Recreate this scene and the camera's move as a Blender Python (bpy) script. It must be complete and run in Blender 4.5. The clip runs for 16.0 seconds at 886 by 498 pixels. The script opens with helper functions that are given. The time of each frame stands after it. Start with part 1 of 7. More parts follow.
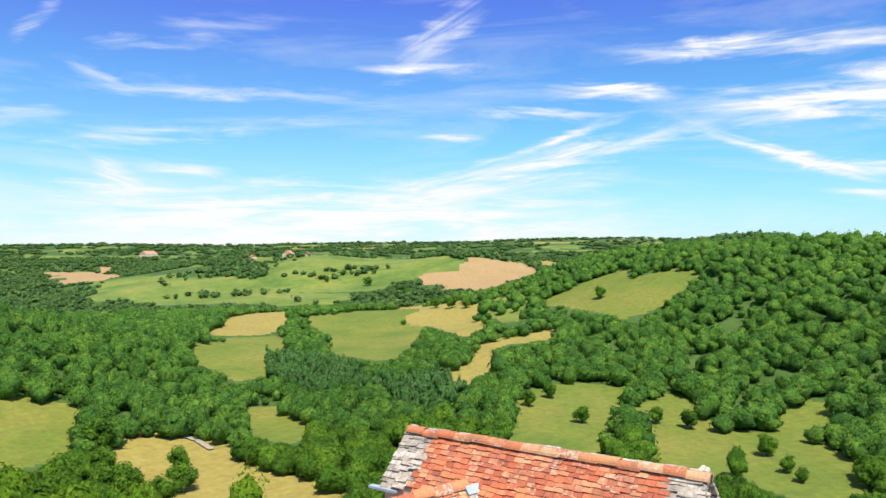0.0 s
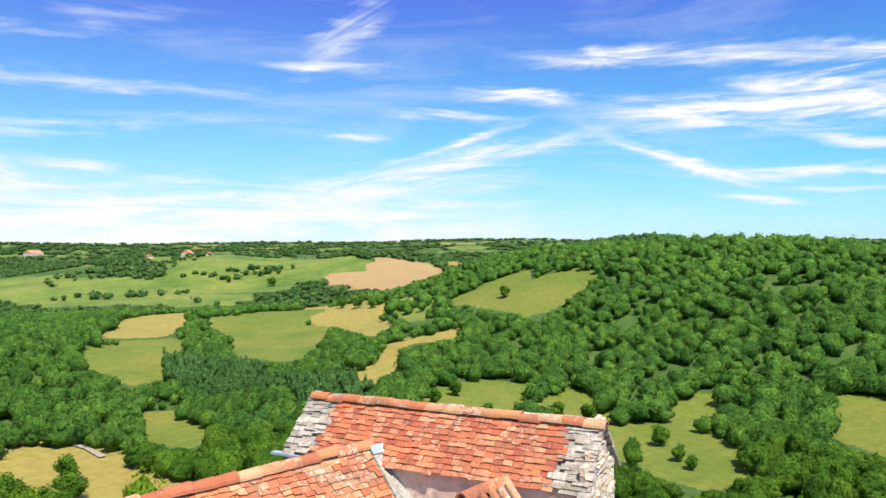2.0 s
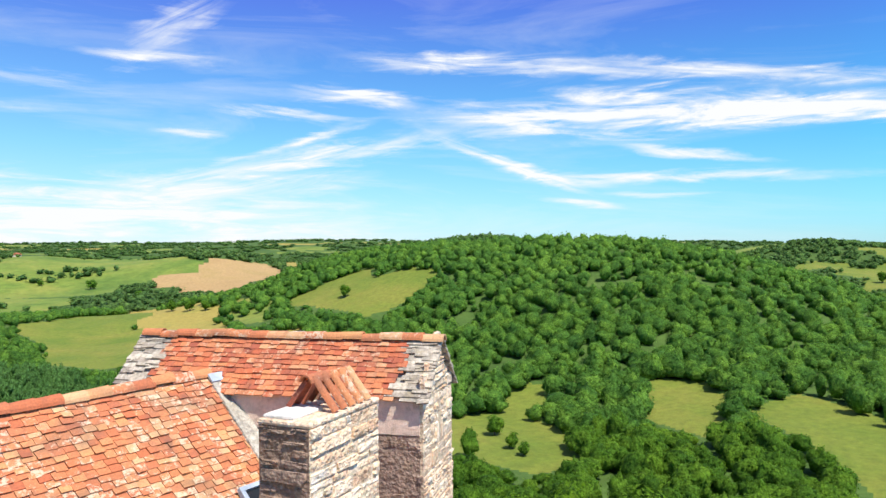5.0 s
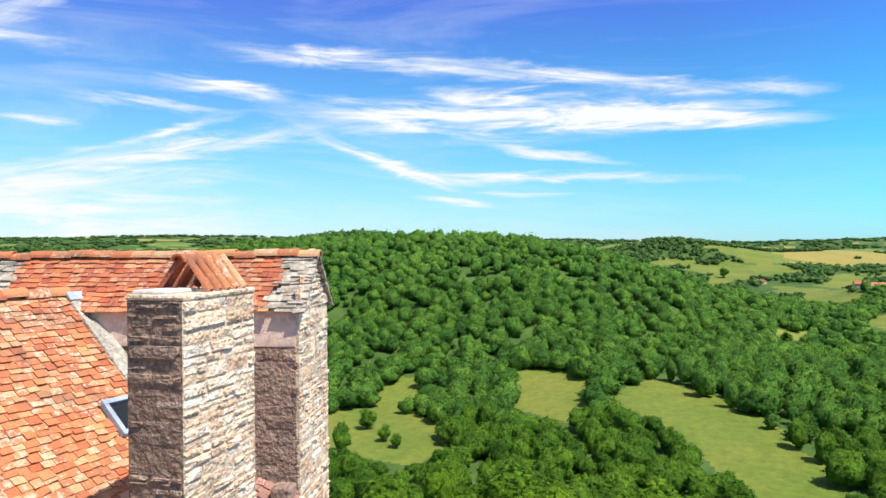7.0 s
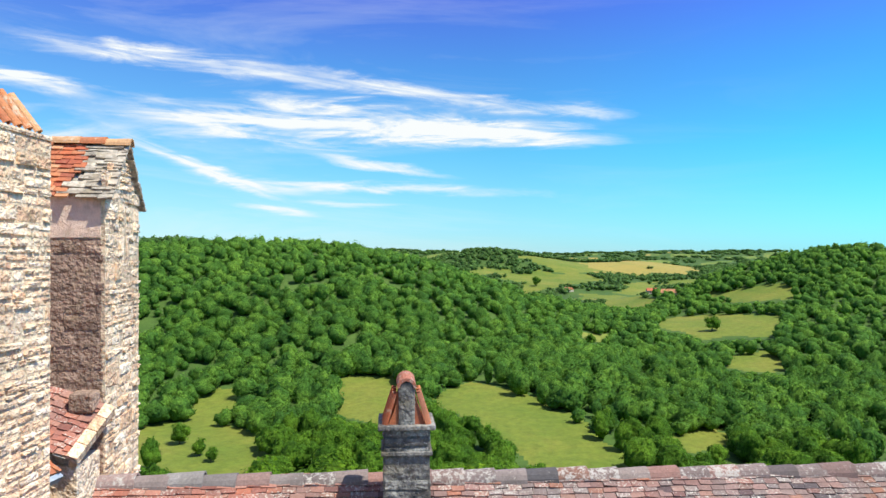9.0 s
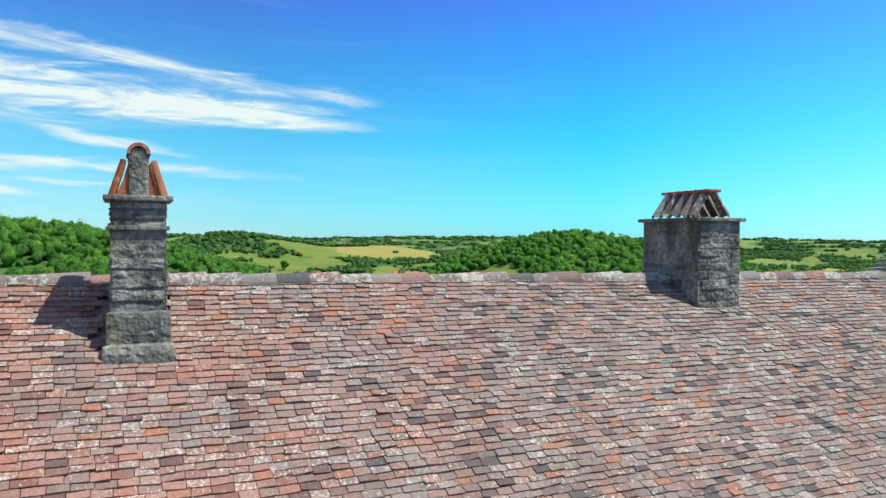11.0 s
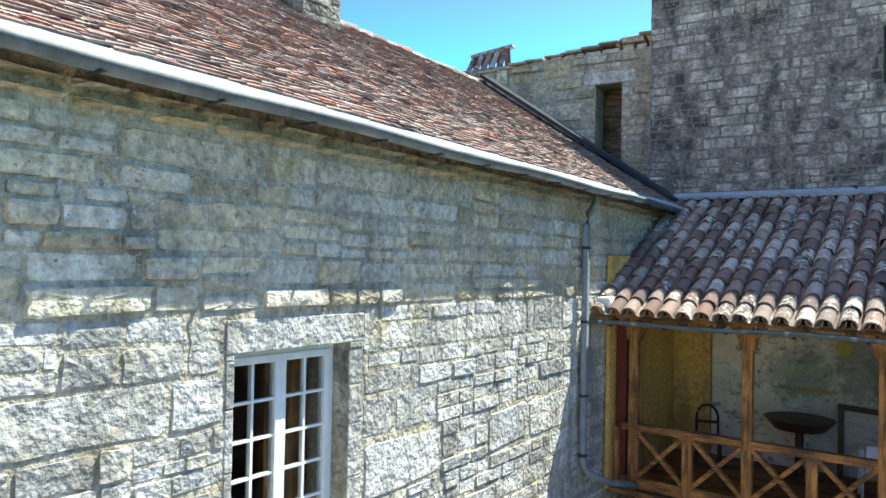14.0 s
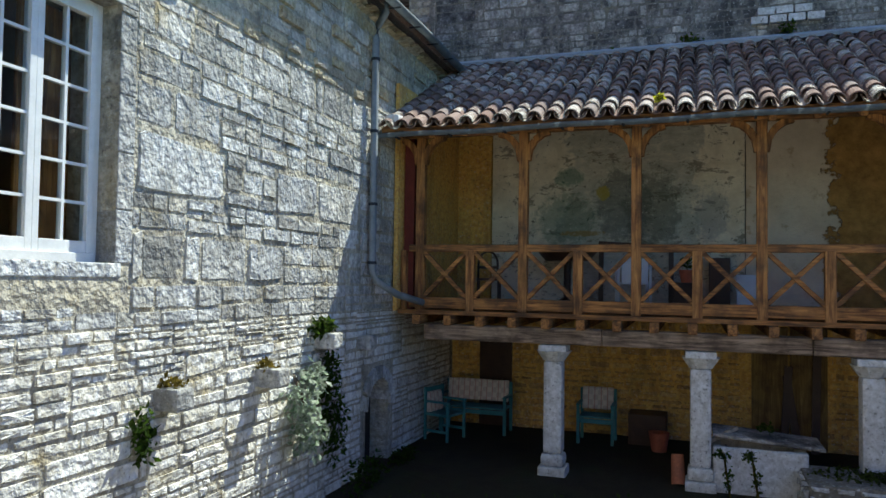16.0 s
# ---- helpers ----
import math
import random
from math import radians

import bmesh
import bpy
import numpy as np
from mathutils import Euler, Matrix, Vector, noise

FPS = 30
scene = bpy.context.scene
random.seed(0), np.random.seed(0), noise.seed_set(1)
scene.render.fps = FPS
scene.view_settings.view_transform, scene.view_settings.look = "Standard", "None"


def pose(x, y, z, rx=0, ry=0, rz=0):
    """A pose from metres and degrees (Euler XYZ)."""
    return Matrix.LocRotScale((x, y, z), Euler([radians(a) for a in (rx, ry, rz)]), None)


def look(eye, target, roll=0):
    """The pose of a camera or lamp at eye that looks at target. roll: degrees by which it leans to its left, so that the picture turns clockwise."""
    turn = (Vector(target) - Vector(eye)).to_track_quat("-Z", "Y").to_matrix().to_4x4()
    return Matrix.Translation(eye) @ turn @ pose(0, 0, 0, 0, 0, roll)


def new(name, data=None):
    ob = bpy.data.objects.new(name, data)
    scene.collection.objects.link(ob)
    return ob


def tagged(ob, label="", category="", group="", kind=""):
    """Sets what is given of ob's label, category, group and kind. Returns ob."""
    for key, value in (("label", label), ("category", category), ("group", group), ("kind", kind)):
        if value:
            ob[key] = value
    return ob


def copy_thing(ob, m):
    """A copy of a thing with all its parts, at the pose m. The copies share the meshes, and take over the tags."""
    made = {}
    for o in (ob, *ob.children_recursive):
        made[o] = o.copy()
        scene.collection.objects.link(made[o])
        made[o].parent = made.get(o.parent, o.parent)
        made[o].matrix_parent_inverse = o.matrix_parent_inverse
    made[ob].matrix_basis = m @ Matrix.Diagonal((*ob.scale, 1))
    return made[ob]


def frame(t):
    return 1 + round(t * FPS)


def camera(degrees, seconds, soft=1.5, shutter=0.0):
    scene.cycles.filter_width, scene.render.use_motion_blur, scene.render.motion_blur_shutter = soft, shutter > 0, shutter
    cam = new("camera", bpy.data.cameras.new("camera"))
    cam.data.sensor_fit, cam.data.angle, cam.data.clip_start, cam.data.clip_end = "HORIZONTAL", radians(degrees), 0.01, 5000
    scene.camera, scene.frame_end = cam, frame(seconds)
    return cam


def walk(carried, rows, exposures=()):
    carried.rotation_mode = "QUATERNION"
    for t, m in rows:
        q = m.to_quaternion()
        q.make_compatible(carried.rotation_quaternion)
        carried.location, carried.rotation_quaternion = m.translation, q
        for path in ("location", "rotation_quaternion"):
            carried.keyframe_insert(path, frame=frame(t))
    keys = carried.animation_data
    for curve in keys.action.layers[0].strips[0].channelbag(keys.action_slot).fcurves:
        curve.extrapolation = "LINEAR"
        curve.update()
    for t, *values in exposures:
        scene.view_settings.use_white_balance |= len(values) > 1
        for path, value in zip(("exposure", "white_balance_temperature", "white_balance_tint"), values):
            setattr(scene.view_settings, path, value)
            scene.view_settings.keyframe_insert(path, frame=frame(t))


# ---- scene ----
cam = camera(63.0, 16.0)
PATH = [
    (0, (0.222, -0.069, 17.08), (-1.321, -1.343, 17.086), -0.9),
    (0.5, (0.212, -0.092, 16.925), (-1.361, -1.326, 16.932), -0.8),
    (1, (0.208, -0.085, 16.778), (-1.405, -1.268, 16.782), -0.9),
    (1.5, (0.22, -0.056, 16.594), (-1.432, -1.184, 16.598), -0.8),
    (2, (0.245, -0.035, 16.419), (-1.448, -1.1, 16.423), -0.7),
    (2.5, (0.242, -0.038, 16.254), (-1.488, -1.043, 16.258), -0.6),
    (3, (0.26, -0.012, 16.094), (-1.503, -0.957, 16.098), -0.7),
    (3.5, (0.273, 0.002, 15.913), (-1.521, -0.883, 15.916), -0.7),
    (4, (0.314, 0.024, 15.701), (-1.51, -0.797, 15.702), -0.6),
    (4.2, (0.358, 0.045, 15.619), (-1.478, -0.749, 15.62), -0.6),
    (6.3, (0.602, 0.049, 14.361), (-1.347, -0.401, 14.356), -0.7),
    (6.5, (0.613, 0.039, 14.244), (-1.343, -0.379, 14.237), -0.6),
    (7, (0.677, 0.024, 13.925), (-1.296, -0.307, 13.915), -0.5),
    (7.5, (0.688, -0.013, 13.566), (-1.298, -0.247, 13.554), -0.3),
    (8, (0.653, -0.067, 13.214), (-1.342, -0.196, 13.198), -0.0),
    (8.2, (0.63, -0.087, 13.066), (-1.369, -0.17, 13.048), 0.0),
    (10.3, (0.05, -0.129, 10.916), (-1.862, 0.457, 10.919), 0.1),
    (10.5, (0.075, -0.093, 10.781), (-1.817, 0.553, 10.757), 0.3),
    (11, (0.083, -0.084, 10.144), (-1.742, 0.732, 10.12), 0.3),
    (11.5, (0.091, -0.1, 9.504), (-1.648, 0.886, 9.479), 0.4),
    (12, (0.122, -0.089, 8.862), (-1.524, 1.047, 8.838), 0.5),
    (12.5, (0.132, -0.01, 8.11), (-1.412, 1.261, 8.104), 0.9),
    (13, (0.138, -0.027, 7.405), (-1.286, 1.377, 7.407), 1.0),
    (13.5, (0.145, -0.006, 6.656), (-1.152, 1.517, 6.671), 1.1),
    (14, (0.183, -0.013, 5.916), (-0.987, 1.609, 5.941), 1.1),
    (14.5, (0.175, 0.0, 5.189), (-0.87, 1.705, 5.224), 1.2),
    (15, (0.187, 0.026, 4.468), (-0.732, 1.802, 4.514), 1.1),
    (15.5, (0.174, 0.071, 3.792), (-0.615, 1.908, 3.85), 1.1),
    (16, (0.181, 0.088, 3.147), (-0.478, 1.975, 3.217), 0.8),
]
walk(cam, [(t, look(e, a, r)) for t, e, a, r in PATH],
     ((0, 0.36, 6400, 10), (8, 0.36, 6350, 8), (10.4, 0.28, 6350, -1), (11, 0.25, 6100, -5), (11.5, 0.22, 5950, -6), (12, 0.25, 5900, -6), (12.5, 0.62, 6150, -6), (13, 1.02, 6300, -6),
      (13.5, 1.28, 6500, -5), (14, 1.36, 6550, -4), (14.5, 1.36, 6500, -3), (15.2, 1.36, 6400, -3), (15.5, 1.36, 6350, -3), (16, 0.8, 6150, -3)))

# ---- light: high summer sun from behind the gallery, blue sky with thin streaked cloud ----
SUN = Vector((0.3, 0.5, 1.0)).normalized()
sun = new("sun", bpy.data.lights.new("sun", "SUN"))
sun.data.energy, sun.data.angle, sun.data.color = 5.0, radians(0.53), (1.0, 0.95, 0.87)
sun.matrix_world = look((0, 0, 60), Vector((0, 0, 60)) - SUN)

world = bpy.data.worlds.new("sky")
scene.world = world
world.use_nodes = True


class Tree:
    """Short notation for node trees."""

    def __init__(self, tree):
        self.t = tree

    def n(self, kind, **inputs):
        node = self.t.nodes.new(kind)
        for key, value in inputs.items():
            self.put(node, key, value)
        return node

    def put(self, node, key, value):
        if key[0] == "_":
            i = int(key[1:])
            socket = node.inputs[i]
        else:
            socket = node.inputs[key.replace("_", " ")]
        if isinstance(value, bpy.types.NodeSocket):
            self.t.links.new(value, socket)
        else:
            socket.default_value = value

    def math(self, op, a, b=0.0, c=0.0, clamp=False):
        node = self.n("ShaderNodeMath", _0=a, _1=b, _2=c)
        node.operation, node.use_clamp = op, clamp
        return node.outputs[0]

    def ramp(self, fac, *stops):
        node = self.n("ShaderNodeValToRGB", Fac=fac)
        e = node.color_ramp.elements
        while len(e) < len(stops):
            e.new(0.5)
        for k, (p, c) in zip(e, stops):
            k.position, k.color = p, (*c, 1) if isinstance(c, tuple) else (c, c, c, 1)
        return node.outputs[0]

    def mix(self, fac, a, b, how="MIX"):
        node = self.t.nodes.new("ShaderNodeMix")
        node.data_type, node.blend_type = "RGBA", how
        for i, v in ((0, fac), (6, a), (7, b)):
            if isinstance(v, bpy.types.NodeSocket):
                self.t.links.new(v, node.inputs[i])
            else:
                node.inputs[i].default_value = (*v, 1) if isinstance(v, tuple) else v
        return node.outputs[2]

    def noise(self, vector, scale, detail=4.0, rough=0.55, warp=0.0):
        return self.n("ShaderNodeTexNoise", Vector=vector, Scale=scale, Detail=detail, Roughness=rough, Distortion=warp).outputs["Fac"]


def make_sky():
    T = Tree(world.node_tree)
    T.t.nodes.clear()
    sky = T.n("ShaderNodeTexSky")
    sky.sky_type, sky.sun_disc = "NISHITA", False
    sky.sun_elevation = math.asin(SUN.z)
    sky.sun_rotation = math.atan2(SUN.x, SUN.y)
    sky.altitude, sky.air_density, sky.dust_density, sky.ozone_density = 300, 1.0, 0.4, 2.2
    where = T.n("ShaderNodeTexCoord").outputs["Generated"]
    xyz = T.n("ShaderNodeSeparateXYZ", _0=where).outputs
    x, y, z = xyz
    # bearing left of +y in degrees, height over the horizon in degrees
    bearing = T.math("MULTIPLY", T.math("ARCTAN2", T.math("MULTIPLY", x, -1.0), y), 57.2958)
    lift = T.math("MULTIPLY", T.math("ARCSINE", z), 57.2958)
    plane = T.n("ShaderNodeCombineXYZ", _0=T.math("MULTIPLY", bearing, 0.028), _1=T.math("MULTIPLY", lift, 0.19), _2=0.0).outputs[0]
    wisp = T.noise(plane, 1.3, 9.0, 0.62, 0.9)
    ruffle = T.math("SUBTRACT", T.noise(plane, 5.0, 7.0, 0.62, 0.8), 0.5)
    drift = T.math("SUBTRACT", wisp, 0.5)

    def fibres(tilt, seed):
        """Fine drawn-out threads that run along one slope."""
        across = T.math("SUBTRACT", lift, T.math("MULTIPLY", bearing, tilt))
        flow = T.n("ShaderNodeCombineXYZ", _0=T.math("MULTIPLY", bearing, 0.11), _1=T.math("MULTIPLY", across, 0.95), _2=seed).outputs[0]
        return T.ramp(T.noise(flow, 1.0, 8.0, 0.64, 0.7), (0.36, 0.0), (0.62, 1.0))

    threads = [(tilt, fibres(tilt, seed)) for seed, tilt in enumerate((-0.5, -0.2, 0.02, 0.14, 0.36))]

    def streak(b0, e0, b1, e1, width, gain):
        """A drawn-out cloud from bearing b0, height e0 to b1, e1."""
        b, e, half = (b0 + b1) / 2, (e0 + e1) / 2, abs(b0 - b1) / 2 + 0.01
        tilt = (e0 - e1) / (b0 - b1)
        db = T.math("SUBTRACT", bearing, b)
        de = T.math("SUBTRACT", T.math("SUBTRACT", lift, e), T.math("MULTIPLY", db, tilt))
        de = T.math("ADD", de, T.math("ADD", T.math("MULTIPLY", ruffle, width * 4.5), T.math("MULTIPLY", drift, min(1.6, width * 2.5))))
        along = T.math("ADD", T.math("DIVIDE", db, half), T.math("MULTIPLY", drift, 1.6))
        q = T.math("ADD", T.math("POWER", T.math("ABSOLUTE", along), 3.0), T.math("POWER", T.math("ABSOLUTE", T.math("DIVIDE", de, width)), 2.0))
        thread = min(threads, key=lambda k: abs(k[0] - tilt))[1]
        grain = T.math("ADD", 0.14, T.math("MULTIPLY", thread, 0.92))
        return T.math("MULTIPLY", T.math("MULTIPLY", T.math("POWER", 2.718, T.math("MULTIPLY", q, -1.0)), grain), gain)

    bright = ((107.2, 10.2, 84.3, 9.7, 1.0, 1.5), (98.7, 11.5, 79.8, 10.0, 0.7, 0.9), (88.1, 9.8, 73.8, 9.0, 0.65, 1.25), (115.3, 14.6, 98.7, 14.0, 0.5, 0.9),
              (100.5, 14.0, 86.4, 12.5, 0.6, 0.7), (91.6, 12.7, 72.3, 10.9, 0.45, 0.8), (111.0, 14.2, 105.8, 14.4, 0.6, 0.8), (108.9, 8.4, 99.4, 4.8, 0.4, 1.0),
              (105.0, 6.5, 97.0, 5.0, 0.4, 0.6), (95.8, 7.8, 84.3, 5.8, 0.4, 0.9), (100.1, 5.5, 79.1, 4.8, 0.33, 1.0), (101.5, 3.8, 96.1, 3.2, 0.25, 0.6), (96.5, 4.1, 89.5, 3.8, 0.2, 0.6))
    thin = ((117.9, 11.9, 111.5, 11.5, 0.5, 0.9), (127.2, 11.0, 117.8, 9.8, 0.4, 0.5), (127.2, 6.5, 114.1, 10.2, 0.3, 1.0), (131.0, 5.4, 108.9, 9.0, 0.6, 0.9),
            (131.0, 4.4, 115.3, 5.9, 0.6, 0.6), (135.7, 14.3, 126.8, 14.2, 0.45, 0.9), (133.1, 14.5, 125.8, 18.7, 1.3, 0.6), (155.4, 12.1, 143.6, 12.0, 0.4, 0.6), (144.4, 12.2, 134.0, 11.7, 0.5, 0.4),
            (159.0, 8.2, 139.3, 9.9, 0.6, 0.55), (152.9, 6.6, 146.2, 6.4, 0.3, 0.6), (131.4, 9.1, 126.4, 9.2, 0.35, 0.6), (126.9, 11.0, 115.5, 9.9, 0.3, 0.6), (120.6, 12.1, 112.2, 11.4, 0.5, 0.7))
    faint = ((154.6, 14.9, 148.4, 15.5, 0.4, 0.5), (156.6, 13.3, 152.8, 11.9, 0.45, 0.5), (160.0, 15.0, 157.0, 17.5, 0.7, 0.5), (150.0, 16.6, 142.0, 17.0, 0.7, 0.4),
             (162.0, 9.3, 157.0, 9.8, 0.5, 0.4), (155.5, 7.0, 152.5, 5.6, 0.7, 0.5), (162.0, 2.6, 116.0, 2.8, 2.0, 0.55), (158.0, 4.6, 128.0, 3.6, 1.0, 0.4), (121.7, 12.2, 116.0, 11.6, 0.5, 0.3))
    total = None
    for s in bright + thin + faint:
        v = streak(*s)
        total = v if total is None else T.math("ADD", total, v)
    body = T.ramp(total, (0.05, 0.0), (0.4, 0.36), (1.0, 0.95))
    veil = T.math("MULTIPLY", T.ramp(wisp, (0.48, 0.0), (0.75, 0.55)), T.ramp(T.math("MULTIPLY", bearing, 1 / 180), (0.3, 0.0), (0.62, 1.0)))
    low = T.math("POWER", 2.718, T.math("MULTIPLY", T.math("MAXIMUM", lift, 0.0), -0.15))
    haze = T.math("MULTIPLY", low, T.ramp(T.math("MULTIPLY", bearing, 1 / 180), (0.14, 0.55), (0.3, 0.14), (0.62, 0.66), (0.78, 0.86)))
    cover = T.math("ADD", T.math("ADD", body, T.math("MULTIPLY", veil, 0.5)), haze, clamp=True)
    # pale veil overhead, out of view, added to whiten the sky's fill light
    cover = T.math("ADD", cover, T.ramp(T.math("MULTIPLY", lift, 1 / 90), (0.42, 0.0), (0.7, 0.22)), clamp=True)
    cover = T.math("MULTIPLY", cover, T.ramp(lift, (0.0, 0.0), (0.01, 1.0)))
    tint = T.ramp(T.math("MULTIPLY", lift, 1 / 40), (0.0, (0.28, 1.0, 1.5)), (0.2, (0.15, 1.02, 1.34)), (0.36, (0.25, 0.84, 1.45)), (0.5, (0.42, 0.6, 1.6)), (0.75, (0.52, 0.76, 1.3)), (1.0, (0.78, 0.86, 1.1)))
    colour = T.mix(1.0, sky.outputs[0], tint, "MULTIPLY")
    colour = T.mix(1.0, colour, T.ramp(T.math("MULTIPLY", T.math("ABSOLUTE", bearing), 1 / 180), (0.08, 1.55), (0.45, 1.0)), "MULTIPLY")
    lit = T.mix(cover, colour, (CLOUD,) * 3)
    back = T.n("ShaderNodeBackground", Color=lit, Strength=0.097)
    T.t.links.new(back.outputs[0], T.n("ShaderNodeOutputWorld").inputs[0])


CLOUD = 8.0
make_sky()

# ---- materials ----


def surface(name):
    m = bpy.data.materials.new(name)
    m.use_nodes = True
    T = Tree(m.node_tree)
    T.t.nodes.clear()
    shader = T.n("ShaderNodeBsdfPrincipled", Roughness=0.85)
    shader.inputs["Specular IOR Level"].default_value = 0.3
    T.t.links.new(shader.outputs[0], T.n("ShaderNodeOutputMaterial").inputs[0])
    return m, T, shader


def place(T, by="Object"):
    return T.n("ShaderNodeTexCoord").outputs[by]


def world_place(T):
    return T.n("ShaderNodeNewGeometry").outputs["Position"]


def piece_random(T, single):
    """A random number for each piece: its object's, or its island's within a joined mesh."""
    return T.n("ShaderNodeObjectInfo").outputs["Random"] if single else T.n("ShaderNodeNewGeometry").outputs["Random Per Island"]


def relief(T, shader, height, depth, strength=1.0):
    b = T.n("ShaderNodeBump", Height=height, Distance=depth, Strength=strength)
    T.t.links.new(b.outputs[0], shader.inputs["Normal"])


def tile_material(name, single, tones, lichen, lichen_colour=(0.55, 0.53, 0.46), dark=0.25, ruddy=False, fleck=1.0, spread=0.22):
    m, T, s = surface(name)
    at = world_place(T)
    r = piece_random(T, single)
    c = T.ramp(r, *[(i / (len(tones) - 1), t) for i, t in enumerate(tones)])
    if ruddy:  # cleaner red tiles towards the open end of the roof, greyer ones towards the tower
        y = T.n("ShaderNodeSeparateXYZ", _0=at).outputs[1]
        clean = T.math("ADD", T.math("MULTIPLY", y, -0.07), T.math("MULTIPLY", T.noise(at, 0.7, 4, 0.6), 1.1))
        c = T.mix(T.ramp(clean, (0.0, 0.04), (0.35, 0.13), (0.85, 0.78)), c, T.ramp(T.math("FRACT", T.math("MULTIPLY", r, 5.7)), (0.0, (0.22, 0.075, 0.05)), (0.4, (0.37, 0.115, 0.07)), (0.75, (0.44, 0.2, 0.13)), (1.0, (0.29, 0.11, 0.08))))
    grain = T.noise(at, 38, 5, 0.7)
    c = T.mix(0.45, c, T.ramp(grain, (0.3, 0.25), (0.7, 0.9)), "OVERLAY")
    stain = T.noise(at, 1.6, 4, 0.6, 0.6)
    c = T.mix(T.math("MULTIPLY", T.ramp(stain, (0.45, 0.0), (0.7, 1.0)), dark), c, (0.09, 0.075, 0.065))
    spot = T.noise(at, 13 * fleck, 6, 0.75)
    shift = T.math("ADD", spot, T.math("MULTIPLY", T.math("SUBTRACT", T.math("FRACT", T.math("MULTIPLY", r, 7.3)), 0.5), spread))
    c = T.mix(T.ramp(shift, (0.62 - lichen, 0.0), (0.68 - lichen * 0.7, 0.85)), c, lichen_colour)
    T.put(s, "Base_Color", c)
    s.inputs["Roughness"].default_value = 0.9
    relief(T, s, T.noise(at, 60, 4, 0.7), 0.004)
    return m


def stone_material(name, single, tones, stain_colour=(0.06, 0.06, 0.055), stain=0.6, moss=0.0, bump=0.02, scale=1.0, mottle=0.6, pale=(0.7, 0.67, 0.6), tall=0.55, edge=(0.47, 0.68)):
    m, T, s = surface(name)
    at = world_place(T)
    r = piece_random(T, single)
    c = T.ramp(r, *[(i / (len(tones) - 1), t) for i, t in enumerate(tones)])
    rough = T.noise(at, 14 * scale, 4, 0.65, 0.3)
    c = T.mix(mottle, c, T.ramp(rough, (0.3, 0.25), (0.7, 0.92)), "OVERLAY")
    long = T.n("ShaderNodeMapping", Vector=at, Scale=(1.6, 1.6, tall)).outputs[0]
    run = T.noise(long, 1.4, 6, 0.65, 0.4)
    c = T.mix(T.math("MULTIPLY", T.ramp(run, (edge[0], 0.0), (edge[1], 1.0)), stain), c, stain_colour)
    pock = T.noise(at, 24 * scale, 3, 0.6)
    c = T.mix(T.ramp(pock, (0.6, 0.0), (0.7, 0.55)), c, pale)
    c = T.mix(T.ramp(pock, (0.3, 0.7), (0.4, 0.0)), c, (0.1, 0.09, 0.075))
    if moss:
        c = T.mix(T.math("MULTIPLY", T.ramp(T.noise(at, 3.1, 5, 0.7), (0.54, 0.0), (0.7, 1.0)), moss), c, (0.32, 0.24, 0.09))
    T.put(s, "Base_Color", c)
    s.inputs["Roughness"].default_value = 0.92
    relief(T, s, T.math("ADD", T.noise(at, 5.5 * scale, 2.5, 0.5, 0.3), T.math("MULTIPLY", T.noise(at, 19 * scale, 2.5, 0.55), 0.55)), bump)
    return m


def plain(name, colour, rough=0.6, metal=0.0, vary=0.2, scale=6.0, bump=0.0, dirt=None):
    m, T, s = surface(name)
    at = world_place(T)
    dark = tuple(v * (1 - vary) for v in colour)
    light = tuple(min(1, v * (1 + vary)) for v in colour)
    c = T.ramp(T.noise(at, scale, 6, 0.65), (0.3, dark), (0.7, light))
    c = T.mix(0.25, c, T.ramp(T.noise(at, scale * 9, 4, 0.7), (0.3, 0.3), (0.7, 0.75)), "OVERLAY")
    if dirt:
        c = T.mix(T.ramp(T.noise(at, scale * 0.5, 6, 0.7, 0.5), (0.5, 0.0), (0.68, 0.8)), c, dirt)
    T.put(s, "Base_Color", c)
    s.inputs["Roughness"].default_value, s.inputs["Metallic"].default_value = rough, metal
    if bump:
        relief(T, s, T.noise(at, scale * 4, 6, 0.7), bump)
    return m


def wood_material(name, light, dark, axis):
    m, T, s = surface(name)
    at = place(T)
    stretch = [14, 14, 14]
    stretch[axis] = 1.1
    long = T.n("ShaderNodeMapping", Vector=world_place(T), Scale=stretch).outputs[0]
    g = T.noise(long, 1.6, 7, 0.65, 0.8)
    c = T.ramp(g, (0.38, dark), (0.66, light))
    c = T.mix(T.ramp(T.noise(world_place(T), 3.0, 5, 0.6), (0.46, 0.0), (0.66, 0.75)), c, (0.05, 0.03, 0.018))
    T.put(s, "Base_Color", c)
    s.inputs["Roughness"].default_value = 0.75
    relief(T, s, g, 0.006)
    return m


def ground_material(name, tones, patch=0.02, fine=0.35):
    m, T, s = surface(name)
    at = world_place(T)
    c = T.ramp(T.noise(at, patch, 7, 0.65, 0.4), (0.32, tones[0]), (0.5, tones[1]), (0.68, tones[2]))
    c = T.mix(0.4, c, T.ramp(T.noise(at, fine, 6, 0.7), (0.3, 0.2), (0.7, 0.8)), "OVERLAY")
    T.put(s, "Base_Color", c)
    s.inputs["Roughness"].default_value = 0.95
    relief(T, s, T.noise(at, fine * 3, 5, 0.7), 0.15)
    return m


